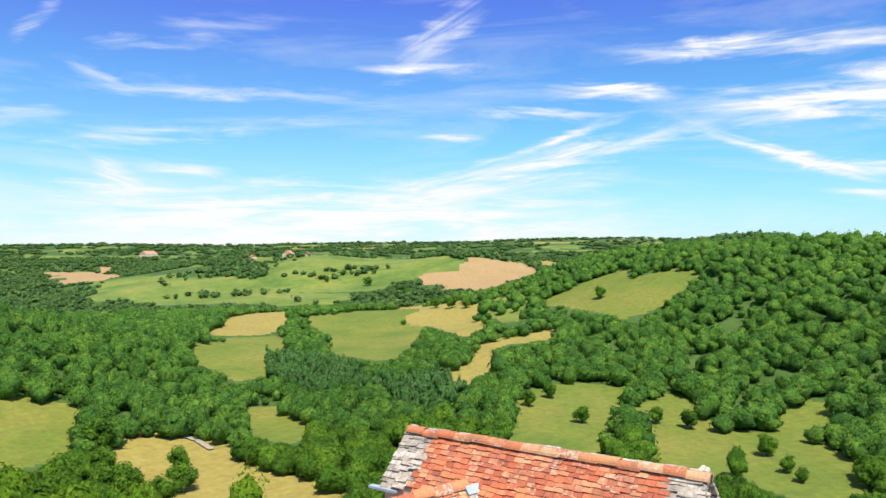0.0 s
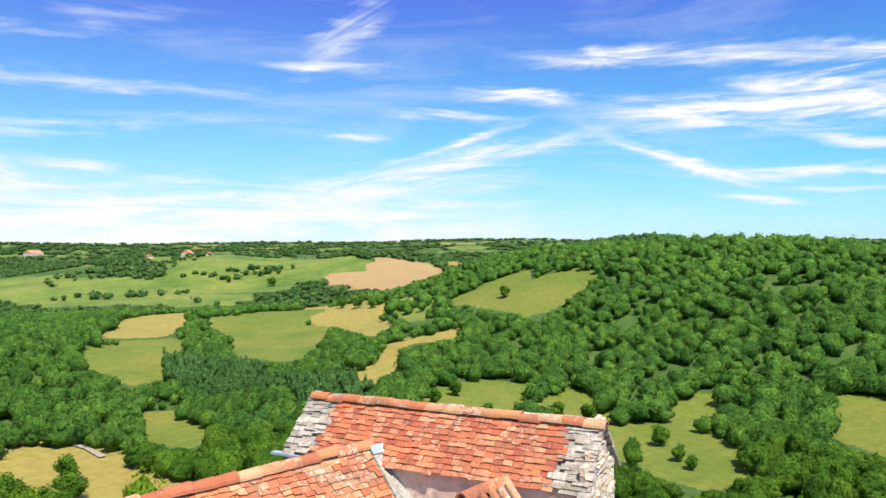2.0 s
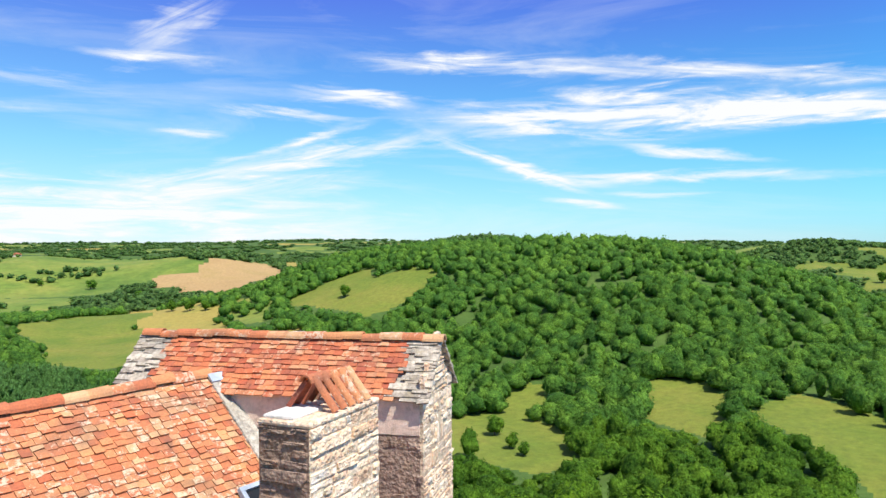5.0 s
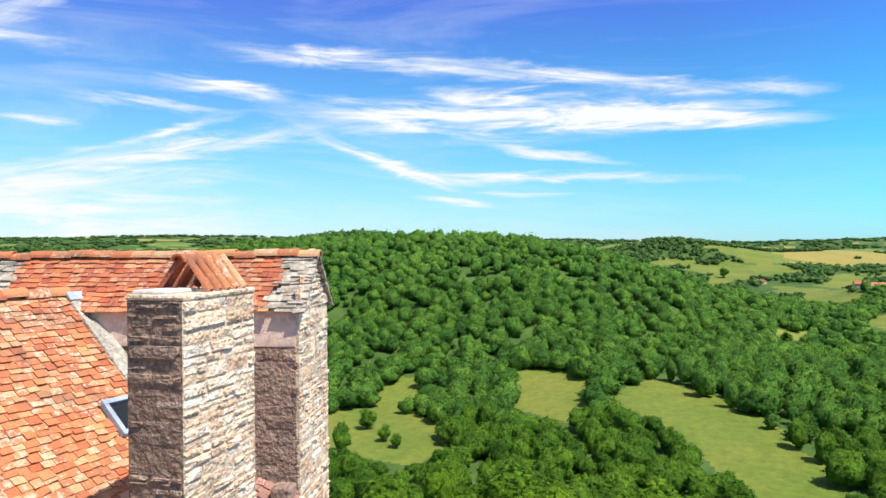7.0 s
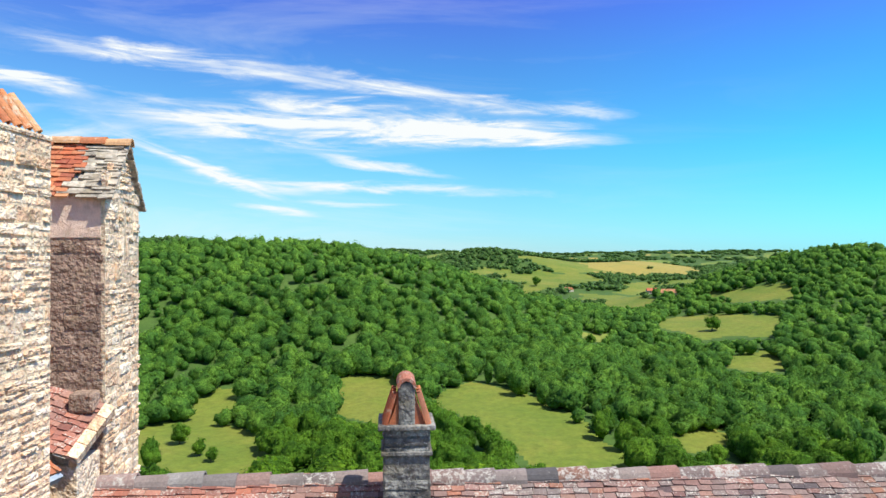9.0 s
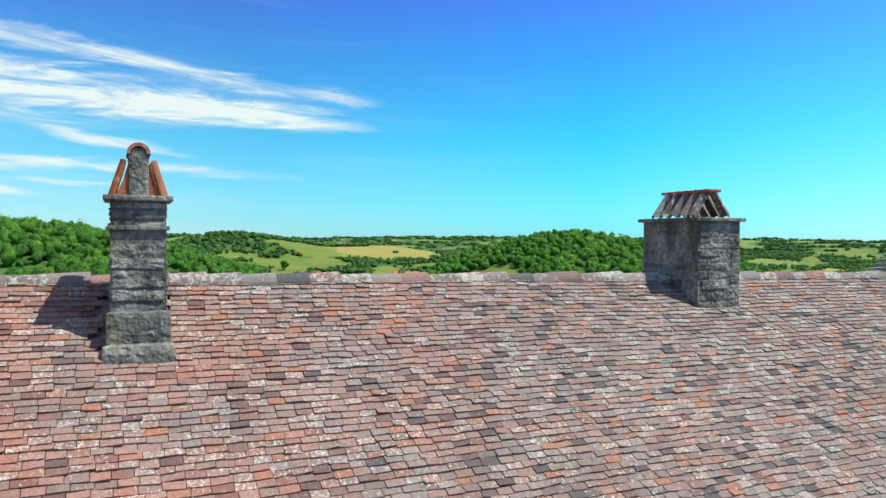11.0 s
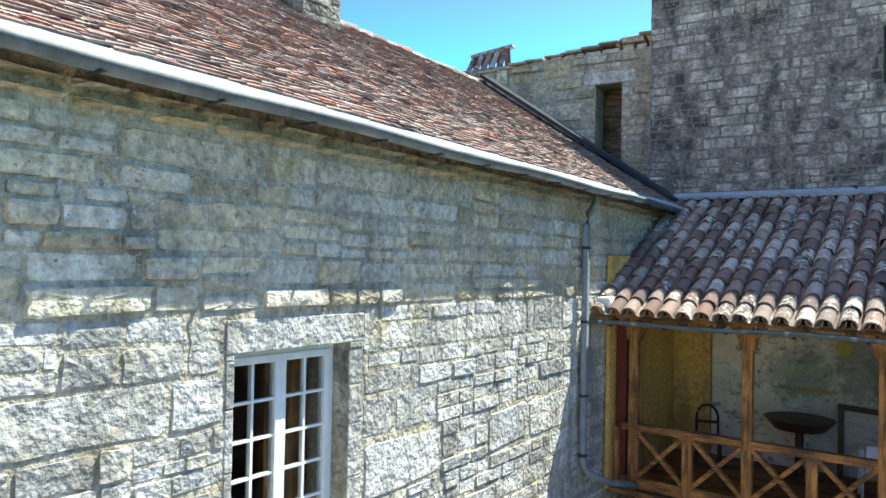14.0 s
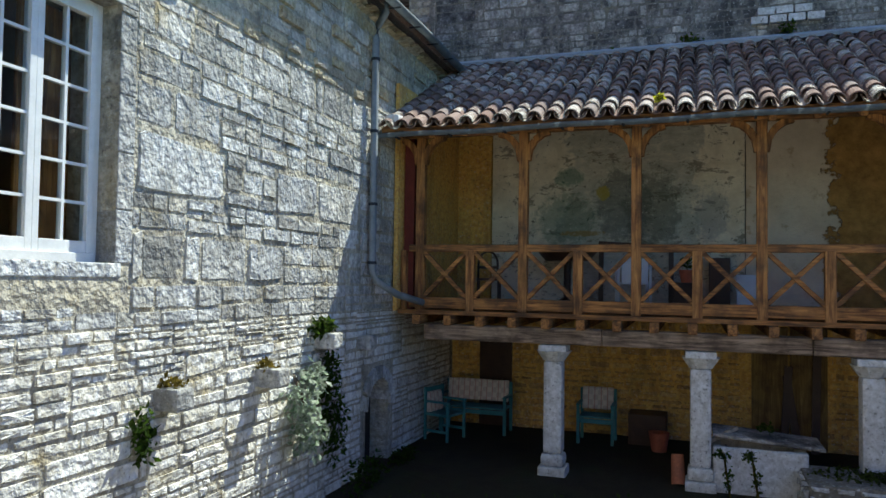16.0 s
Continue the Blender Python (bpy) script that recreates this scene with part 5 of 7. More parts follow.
def gallery():
    g = thing("gallery", "two-storey timber gallery over stone pillars with canal-tile roof", "gallery")
    x0, x1, front = -4.0, 6.6, 10.15
    roof_m = frame_of((x0 - 0.05, 9.42, 5.2), (1, 0, 0), Vector((0, -1.8, 3.55)))
    rise = math.hypot(1.8, 3.55)
    roof = part("roof", a_box((0, x1 - x0), (0.05, rise), (-0.1, -0.02), roof_m), TIMBER_X, g, "canal tile roof, shaded above and sunlit along the eave")
    count = int((x1 - x0) / 0.235)
    proto = []
    for kind in range(3):
        bm = bmesh.new()
        half_round(bm, 0.105, 0.085, 0.42, 0.016)
        me = bpy.data.meshes.new("canal_tile")
        bm.to_mesh(me)
        bm.free()
        me.materials.append(TILE_G_ONE)
        proto.append(me)
    under = bmesh.new()
    for i in range(count):
        u = 0.12 + i * 0.235
        for j in range(13):
            v = -0.06 + j * 0.32
            ob = new("canal_tile", proto[(i + j) % 3])
            ob.parent = roof
            ob.matrix_basis = roof_m @ Matrix.Translation((u + RNG.normal(0, 0.008), v + RNG.normal(0, 0.012), 0.035)) @ pose(0, 0, 0, -2.2, RNG.normal(0, 2), RNG.normal(0, 1.5))
        half = bmesh.new()
        half_round(half, 0.1, 0.1, rise, 0.014)
        bmesh.ops.transform(half, matrix=roof_m @ Matrix.Translation((u + 0.1175, -0.03, 0.085)) @ pose(0, 0, 0, 0, 180, 0), verts=half.verts[:])
        tmp = bpy.data.meshes.new("channel")
        half.to_mesh(tmp)
        half.free()
        under.from_mesh(tmp)
    part("channel_tiles", under, TILE_G, roof)
    part("top_flashing", a_box((0, x1 - x0), (rise - 0.15, rise + 0.02), (0.1, 0.16), roof_m), ZINC, roof, "zinc flashing where roof meets wall")
    gutter(g, Matrix(), (x0 - 0.12, 9.34, 5.1), (x1, 9.34, 5.16), 0.06)
    # posts, braces and plate
    part("wall_plate", a_box((x0, x1), (front - 0.08, front + 0.08), (5.18, 5.34), bevel=0.01), TIMBER_X, g)
    for k, x in enumerate(POSTS):
        post = part("post", a_box((x - 0.065, x + 0.065), (front - 0.065, front + 0.065), (2.62, 5.18), bevel=0.012), TIMBER_Z, g, "squared oak post")
        for s in (-1, 1):
            bm = bmesh.new()
            pts = [(x + s * (0.05 + 0.34 * (1 - math.cos(a))), front, 4.78 + 0.4 * math.sin(a)) for a in (0, 0.4, 0.8, 1.2, 1.5)]
            for a, b in zip(pts, pts[1:]):
                bar(bm, a, b, 0.09, 0.1, Vector((0, 1, 0)), 0.0)
            part("brace", bm, TIMBER_Z, post, "curved oak brace")
    for k in range(22):
        x = x0 + 0.25 + 0.48 * k
        bm = bar(bmesh.new(), (x, 9.42, 5.08), (x, 12.95, 6.87), 0.08, 0.11)
        part("rafter", bm, TIMBER_Y, g)
    # balustrade of crossed braces
    part("handrail", a_box((x0 + 0.15, x1), (front - 0.06, front + 0.06), (3.48, 3.585), bevel=0.015), TIMBER_X, g, "worn oak handrail")
    part("bottom_rail", a_box((x0 + 0.15, x1), (front - 0.05, front + 0.05), (2.65, 2.81), bevel=0.015), TIMBER_X, g)
    step = 1.555 / 2
    for k in range(14):
        a = POSTS[0] + step * k
        if k % 2:
            part("baluster", a_box((a - 0.065, a + 0.065), (front - 0.07, front + 0.05), (2.6, 3.5), bevel=0.01), TIMBER_Z, g)
        bm = bmesh.new()
        bar(bm, (a + 0.06, front + 0.012, 2.82), (a + step - 0.06, front + 0.012, 3.48), 0.09, 0.06)
        bar(bm, (a + 0.06, front - 0.012, 3.48), (a + step - 0.06, front - 0.012, 2.82), 0.09, 0.06)
        part("cross_brace", bm, TIMBER_X, g, "crossed oak braces")
    part("baluster", a_box((POSTS[0] - 0.3, POSTS[0] - 0.22), (front - 0.045, front + 0.045), (2.62, 3.5), bevel=0.01), TIMBER_Z, g)
    # floor on joists whose ends show
    part("floor", a_box((x0, x1), (front - 0.1, 12.95), (2.56, 2.62)), TIMBER_X, g, "oak floor boards")
    for k in range(22):
        x = x0 + 0.35 + 0.475 * k
        part("joist", a_box((x - 0.06, x + 0.06), (9.88 + RNG.uniform(-0.04, 0.04), 12.95), (2.42, 2.56), bevel=0.012), TIMBER_Y, g, "oak joist with its end showing")
    for k in range(4):
        a, e = x0 + 0.45 + 2.55 * k, x0 + 3.0 + 2.55 * k
        part("main_beam", bar(bmesh.new(), (a, 10.1, 2.31 + 0.012 * math.sin(k)), (e - 0.006, 10.1, 2.31 + 0.012 * math.sin(k + 1)), 0.26, 0.22, bevel=0.025), TIMBER_OLD, g, "heavy weathered main beam")
    for k, x in enumerate((-1.66, 0.25, 2.2, 4.15)):
        pillar(g, x, 10.1)
    # stub wall and brick-red door frame at the end by the long house
    part("end_post", a_box((-3.98, -3.82), (10.2, 10.36), (2.62, 5.2), bevel=0.01), plain_red, g, "dark red painted door post")
    # far end is out of view; wall added to keep light out of the arcade
    part("far_end_wall", a_box((6.6, 6.9), (9.6, 12.95), (0.3, 6.6)), MORTAR, g)
    part("end_wall", a_box((-4.06, -4.0), (10.0, 12.95), (2.6, 6.0)), OCHRE, g)
    return g


plain_red = plain("red_painted_wood", (0.13, 0.025, 0.018), 0.6, 0, 0.2)


def pillar(g, x, y):
    p = part("pillar", a_box((x - 0.13, x + 0.13), (y - 0.13, y + 0.13), (0.72, 1.98), bevel=0.05), PILLAR, g, "pale carved limestone pillar with capital")
    part("base", a_box((x - 0.19, x + 0.19), (y - 0.19, y + 0.19), (0.35, 0.55), bevel=0.03), PILLAR, p)
    part("base_moulding", a_box((x - 0.16, x + 0.16), (y - 0.16, y + 0.16), (0.55, 0.72), bevel=0.06), PILLAR, p)
    bm = bmesh.new()
    r = bmesh.ops.create_cone(bm, cap_ends=True, segments=8, radius1=0.15, radius2=0.25, depth=0.14)["verts"]
    bmesh.ops.transform(bm, matrix=Matrix.Translation((x, y, 2.05)) @ Matrix.Rotation(radians(22.5), 4, "Z"), verts=r)
    part("capital", bm, PILLAR, p)
    part("abacus", a_box((x - 0.19, x + 0.19), (y - 0.19, y + 0.19), (2.11, 2.2), bevel=0.015), PILLAR, p)


PILLAR = stone_material("pillar_stone", True, ((0.56, 0.54, 0.5), (0.56, 0.54, 0.5)), (0.25, 0.24, 0.21), 0.4, 0.1, 0.006)
long_house()
tower()
wing()
gallery()

# ---- upper houses beyond the roofs ----


def chimney(name, label, at, size, z0, z1, stone, stone_one, turn=0.0, shelf=0.06, mortar=None, first=None, proud=0.018):
    """A masonry stack on a plan of size, with its blocks laid in courses and a stone shelf."""
    t = thing(name, label, "chimney")
    base = Matrix.Translation((at[0], at[1], 0)) @ Matrix.Rotation(radians(turn), 4, "Z")
    a, b = size[0] / 2, size[1] / 2
    core = part("shaft", a_box((-a, a), (-b, b), (z0, z1), base), mortar or MORTAR, t)
    for n, (o, u, w, length) in enumerate((((a, -b), (0, 1), (1, 0), 2 * b), ((a, b), (-1, 0), (0, 1), 2 * a), ((-a, b), (0, -1), (-1, 0), 2 * b), ((-a, -b), (1, 0), (0, -1), 2 * a))):
        m = base @ frame_of((o[0], o[1], z0), (*u, 0), (*w, 0))
        c = rubble_corners(length, z1 - z0, (0.2, 0.42), (0.4, 1.2), (2, 4), (1.5, 5.0), 0.005, proud, 0.12)
        # the +x side takes the darkened pair, so its shade is in the stone
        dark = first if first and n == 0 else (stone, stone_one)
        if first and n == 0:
            part("bedding", a_box((0, length), (0, z1 - z0), (-0.01, 0.004), m), first[1], core, "mortar coloured dark to match the shaded face")
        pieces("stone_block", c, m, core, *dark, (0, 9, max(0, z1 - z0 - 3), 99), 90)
    if shelf:
        part("shelf", a_box((-a - shelf, a + shelf), (-b - shelf, b + shelf), (z1, z1 + 0.05), base, 0.012), stone_one, t, "thin stone shelf")
    return t, base


def tile_tent(t, base, half, width, z, rise, count, along_x, material):
    """A smoke cap: half-round tiles leaning together in a row over the flue."""
    for k in range(count):
        o = (k + 0.5) / count * 2 - 1
        for s in (-1, 1):
            low = (o * half, s * width, z) if along_x else (s * width, o * half, z)
            top = (o * half, s * 0.03, z + rise) if along_x else (s * 0.03, o * half, z + rise)
            cap_tile(t, base @ Vector(low), base @ Vector(top), 0.075, material)


# narrow stack on the ridge of the long house
t, b = chimney("narrow_chimney", "narrow grey stone chimney with pointed clay tile cap", (-7.16, 0.07), (0.5, 0.46), 8.6, 10.48, STONE_G, STONE_G_ONE, mortar=STONE_G_ONE, proud=0.01)
part("plinth", a_box((-0.3, 0.34), (-0.27, 0.27), (8.4, 9.5), b, 0.05), STONE_G_ONE, t)
part("skirt", a_box((-0.34, 0.42), (-0.31, 0.31), (8.4, 9.22), b, 0.08), STONE_G_ONE, t, "mortar skirt at the roof")
part("string_course", a_box((-0.28, 0.28), (-0.26, 0.26), (10.22, 10.26), b, 0.01), STONE_G_ONE, t)
part("cap_core", a_box((-0.16, 0.26), (-0.085, 0.085), (10.5, 10.96), b, 0.03), STONE_G_ONE, t, "rough grey stone of the cap")
for s in (-1, 1):
    for x in (-0.14, 0.04, 0.2):
        cap_tile(t, b @ Vector((x, s * 0.2, 10.5)), b @ Vector((x, s * 0.1, 10.84)), 0.06, TILE_B_ONE)
for s in (-1, 1):
    bm = bmesh.new()
    ends = [[bm.verts.new(b @ Vector((x, s * y, z))) for y, z in ((0.08, 10.5), (0.2, 10.5), (0.13, 10.66), (0.08, 10.84))] for x in (-0.15, 0.235)]
    for i in range(4):
        bm.faces.new((ends[0][i], ends[0][(i + 1) % 4], ends[1][(i + 1) % 4], ends[1][i]))
    bm.faces.new(ends[0]), bm.faces.new(ends[1][::-1])
    bmesh.ops.recalc_face_normals(bm, faces=bm.faces[:])
    part("cap_cheek", bm, TILE_B_ONE, t, "broken red tile packed beside the cap")
bm = bmesh.new()
half_round(bm, 0.1, 0.1, 0.5, 0.03)
bmesh.ops.transform(bm, matrix=b @ pose(0.27, 0, 10.9, 0, 0, 90), verts=bm.verts[:])
part("cap_ridge", bm, TILE_RIDGE, t, "lichen-grey half-round ridge tile")
# broad stack farther along
t, b = chimney("broad_chimney", "broad grey stone chimney with clay tile cap", (-7.86, 7.31), (1.1, 0.74), 8.4, 10.42, STONE_G, STONE_G_ONE, mortar=STONE_G_ONE, proud=0.012)
tile_tent(t, b, 0.45, 0.3, 10.47, 0.36, 5, True, TILE_G_ONE)
for k in range(3):
    part("cap_ridge", a_box((-0.48 + 0.32 * k, -0.17 + 0.32 * k), (-0.11, 0.11), (10.82, 10.86), b, 0.01), TILE_B_ONE, t)
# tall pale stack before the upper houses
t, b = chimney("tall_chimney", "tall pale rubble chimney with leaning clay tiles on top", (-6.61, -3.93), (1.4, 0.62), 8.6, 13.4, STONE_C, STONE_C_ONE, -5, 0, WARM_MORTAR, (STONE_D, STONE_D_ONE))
part("rim", a_box((-0.72, 0.72), (-0.33, 0.33), (13.4, 13.46), b, 0.03), STONE_C_ONE, t, "rough mortar rim")
for k in range(5):
    x = 0.22 - 0.17 * k
    cap_tile(t, b @ Vector((x - 0.05, 0.28, 13.46)), b @ Vector((x, 0.03, 13.83)), 0.06, TILE_C_ONE)
for k in range(3):
    cap_tile(t, b @ Vector((0.2 - 0.28 * k, -0.24, 13.46)), b @ Vector((0.2 - 0.28 * k, 0.0, 13.78)), 0.09, TILE_B_ONE)
for k in range(2):
    bm = bmesh.new()
    half_round(bm, 0.085, 0.075, 0.45, 0.018)
    bmesh.ops.transform(bm, matrix=b @ pose(0.32 - 0.42 * k, 0.0, 13.78 - 0.02 * k, 0, 2, 90), verts=bm.verts[:])
    part("cap_ridge", bm, TILE_C_ONE, t, "half-round ridge tile")
part("mortar_top", a_box((0.1, 0.66), (-0.3, 0.1), (13.45, 13.5), b, 0.03), plain("white_lime", (0.74, 0.68, 0.6), 0.95, 0, 0.15, 6, 0.02), t, "white lime mortar")

ROSE_PLASTER = plain("rose_plaster", (0.74, 0.54, 0.4), 0.95, 0, 0.2, 4, 0.02, (0.36, 0.24, 0.16))
RIDGE = Matrix.Translation((-10.05, -3.85, 0)) @ Matrix.Rotation(radians(4.5), 4, "Z")


def ridge_house():
    """Narrow tall house: tile roof edged with stone slabs, gable to the sun."""
    h = thing("ridge_house", "narrow tall stone house with orange tile roof edged in slabs", "house")
    wx, back = 0.72, -0.95
    m = RIDGE @ frame_of((wx, -5.25, 0), (0, 1, 0), (1, 0, 0))
    wall = part("wall", a_box((back, wx), (-5.25, 0), (0.2, 13.05), RIDGE), WARM_MORTAR, h, "rubble stone wall")
    c = rubble_corners(5.25, 13.05, (0.3, 0.45), (0.4, 1.2), (2, 4), (1.2, 4.0), 0.005, 0.012, 0.12)
    c = c[c[:, :, 1].mean(1) > 8.5]
    c = c[c[:, :, 1].mean(1) < 12.45]
    # front wall likewise in stones coloured dark for its shaded side
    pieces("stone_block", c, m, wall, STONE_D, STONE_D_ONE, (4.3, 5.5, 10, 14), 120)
    part("bedding", a_box((0.0, 5.2), (8.0, 12.46), (-0.01, 0.004), m), STONE_D_ONE, wall, "mortar coloured dark to match the shaded face")
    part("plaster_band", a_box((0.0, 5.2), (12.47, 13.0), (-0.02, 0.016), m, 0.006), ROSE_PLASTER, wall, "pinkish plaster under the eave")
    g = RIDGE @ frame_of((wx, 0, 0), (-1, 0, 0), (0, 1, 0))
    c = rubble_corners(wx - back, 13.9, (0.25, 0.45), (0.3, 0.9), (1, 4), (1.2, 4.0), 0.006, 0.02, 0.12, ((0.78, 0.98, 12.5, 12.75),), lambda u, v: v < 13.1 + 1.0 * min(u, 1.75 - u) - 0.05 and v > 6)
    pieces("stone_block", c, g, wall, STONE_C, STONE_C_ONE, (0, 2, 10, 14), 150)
    gable = bmesh.new()
    prof = [(wx, 13.0), (0, 13.78), (back, 13.0)]
    a = [gable.verts.new(RIDGE @ Vector((x, -5.25, z))) for x, z in prof]
    e = [gable.verts.new(RIDGE @ Vector((x, 0, z))) for x, z in prof]
    gable.faces.new(a), gable.faces.new(e[::-1])
    for i in range(3):
        gable.faces.new((a[i], e[i], e[(i + 1) % 3], a[(i + 1) % 3]))
    bmesh.ops.recalc_face_normals(gable, faces=gable.faces[:])
    roof = part("roof", gable, MORTAR, h, "orange flat tile roof")
    up = Vector((-0.86, 0, 0.86)).normalized()
    out = Vector((up.z, 0, -up.x))
    m = RIDGE @ frame_of((wx + 0.1, -5.3, 12.98), (0, 1, 0), out)
    length = math.hypot(0.84, 0.88)
    c = tile_corners(5.42, length, 0.16, 0.098, 0.016, 1.3, lambda u, v: 0.62 < u < 4.88)
    pieces("roof_tile", c, m, roof, TILE_B, TILE_B_ONE, (0, 9, 0, 9), 300, "orange flat tiles")
    c = tile_corners(5.42, length, 0.26, 0.075, 0.03, 2.6, lambda u, v: u < 0.64 or u > 4.86)
    pieces("roof_slab", c, m, roof, SLAB, SLAB_ONE, (0, 9, 0, 9), 200, "pale grey stone slabs")
    mb = RIDGE @ frame_of((back - 0.12, 0.08, 12.92), (0, -1, 0), Vector((-0.72, 0, 0.7)))
    c = tile_corners(5.4, 1.3, 0.24, 0.09, 0.03, 2.6)
    pieces("roof_slab", c, mb, roof, SLAB, SLAB_ONE, (0, 0.6, 0, 9), 60)
    for k in range(16):
        bm = bmesh.new()
        half_round(bm, 0.1, 0.11, 0.38, 0.02)
        bmesh.ops.transform(bm, matrix=RIDGE @ Matrix.Translation((0, -5.25 + 0.335 * k, 13.78 + RNG.normal(0, 0.008))), verts=bm.verts[:])
        part("ridge_tile", bm, TILE_C_ONE, roof)
    part("eave_flashing", a_box((wx + 0.04, wx + 0.16), (-5.5, -4.9), (12.93, 12.97), RIDGE), ZINC, h, "white zinc edge")
    part("corbel_stone", a_box((wx - 0.1, wx + 0.3), (-0.35, -0.05), (10.25, 10.5), RIDGE, 0.04), STONE_D_ONE, h)
    return h


def lower_house():
    """House whose steep pale roof runs down towards the yard."""
    h = thing("lower_house", "stone house with steep pale orange tile roof and skylight", "house")
    top = Vector((-9.15, -7.35, 13.28))
    u = Vector((-0.971, 0.237, 0))
    v = Vector((0.237, 0.971, 0))
    length, run = 6.9, 3.55
    start = top - u * length
    out = (v + Vector((0, 0, 1))).normalized()
    eave = start + v * run + Vector((0, 0, -run))
    m = frame_of(eave, u, out)
    body = bmesh.new()
    for s0, s1 in ((0.0, 1.0),):
        lo = [start + v * (run - 0.15), top + v * (run - 0.15), top - v * (run - 0.15), start - v * (run - 0.15)]
        base = [body.verts.new((p.x, p.y, 0.2)) for p in lo]
        high = [body.verts.new((p.x, p.y, top.z - run + 0.02)) for p in lo]
        for i in range(4):
            body.faces.new((base[i], base[(i + 1) % 4], high[(i + 1) % 4], high[i]))
        body.faces.new(high)
    bmesh.ops.recalc_face_normals(body, faces=body.faces[:])
    wall = part("wall", body, STONE_C_ONE, h, "pale rubble wall")
    deck = bmesh.new()
    prof = [(run, -run), (0, 0), (-run, -run)]
    a = [deck.verts.new(start + v * p + Vector((0, 0, q - 0.03))) for p, q in prof]
    e = [deck.verts.new(top + v * p + Vector((0, 0, q - 0.03))) for p, q in prof]
    deck.faces.new(a), deck.faces.new(e[::-1])
    for i in range(3):
        deck.faces.new((a[i], e[i], e[(i + 1) % 3], a[(i + 1) % 3]))
    bmesh.ops.recalc_face_normals(deck, faces=deck.faces[:])
    roof = part("roof", deck, TILE_C_ONE, h, "steep pale orange tile roof")
    sky = (length - 0.76, length - 0.2, 2.4, 2.98)
    c = tile_corners(length, run * 1.414, 0.16, 0.105, 0.016, 1.7, lambda p, q: not (sky[0] < p < sky[1] and sky[2] < q < sky[3]))
    pieces("roof_tile", c, m, roof, TILE_C, TILE_C_ONE, (4.2, 7.0, 2.6, 5.1), 300, "pale orange flat tiles spotted with lichen")
    back = frame_of(start - v * run + Vector((0, 0, -run)) + u * length, -u, (-v + Vector((0, 0, 1))).normalized())
    pieces("roof_tile", tile_corners(length, run * 1.414, 0.4, 0.3), back, roof, TILE_C, TILE_C_ONE, (0, 0, 0, 0))
    for k in range(int(length / 0.34)):
        bm = bmesh.new()
        half_round(bm, 0.11, 0.125, 0.38, 0.02)
        q = frame_of(start + u * (0.34 * k), Vector((-u.y, u.x, 0)) * -1, Vector((0, 0, 1)))
        q.translation += Vector((0, 0, -0.04 + RNG.normal(0, 0.01)))
        bmesh.ops.transform(bm, matrix=q, verts=bm.verts[:])
        part("ridge_tile", bm, TILE_C_ONE, roof)
    # cement fillet against the ridge house and the zinc saddle at the top
    fil = bmesh.new()
    bar(fil, m @ Vector((length + 0.02, 1.2, 0.0)), m @ Vector((length + 0.0, run * 1.414 - 0.05, 0.0)), 0.3, 0.12, bevel=0.03)
    part("cement_fillet", fil, MORTAR, h, "grey cement fillet")
    part("zinc_saddle", a_box((length - 0.16, length + 0.16), (run * 1.414 - 0.24, run * 1.414 - 0.08), (0.05, 0.09), m @ pose(0, 0, 0, 0, 0, 0), 0.01), ZINC, h, "bright zinc saddle piece")
    # skylight
    s = part("skylight", bmesh.new(), ZINC, h, "grey metal roof window")
    bm = bmesh.new()
    w = 0.07
    for r in (((sky[0], sky[1]), (sky[2], sky[2] + w)), ((sky[0], sky[1]), (sky[3] - w, sky[3])), ((sky[0], sky[0] + w), (sky[2] + w, sky[3] - w)), ((sky[1] - w, sky[1]), (sky[2] + w, sky[3] - w))):
        box(bm, *r, (0.0, 0.09), m, 0.008)
    bm.to_mesh(s.data)
    bm.free()
    part("pane", a_box((sky[0] + w, sky[1] - w), (sky[2] + w, sky[3] - w), (0.03, 0.04), m), SKYGLASS, s, "dark skylight pane")
    part("eave_board", a_box((0, length), (-0.06, 0.0), (-0.12, 0.0), m), ZINC, h, "white zinc eave edge")
    return h


def lean_to():
    """Small lean-to against the ridge house with a red tile roof and a pale stone verge."""
    t = thing("lean_to", "small stone lean-to with mottled red tile roof", "outbuilding")
    part("wall", a_box((-9.32, -8.62), (-4.9, -3.85), (0.2, 9.72)), STONE_C_ONE, t, "pale rubble wall")
    low, high = Vector((-8.52, -3.9, 9.82)), Vector((-9.27, -3.64, 10.26))
    u = Vector((0, -1.22, 0.44)).normalized()
    w = (high - low).cross(u).normalized()
    m = frame_of(low + u * 1.25, -u, w)
    rise = (high - low).dot(w.cross(-u))
    roof = part("roof", a_box((0, 1.25), (0, rise), (-0.12, -0.012), m), MORTAR, t, "mottled red flat tiles")
    pieces("roof_tile", tile_corners(1.25, rise, 0.15, 0.09, 0.016, 1.6), m, roof, TILE_A, TILE_A_ONE, None)
    for k in range(4):
        part("verge_stone", a_box((1.21, 1.35), (rise * k / 4 + 0.004, rise * (k + 1) / 4 - 0.004), (-0.12, 0.05), m, 0.012), STONE_C_ONE, roof, "pale verge stone")


SKYGLASS = plain("dark_glass", (0.02, 0.025, 0.03), 0.08, 0, 0.1)
ridge_house()
lower_house()
lean_to()

# ---- gallery back wall: worn painted plaster ----


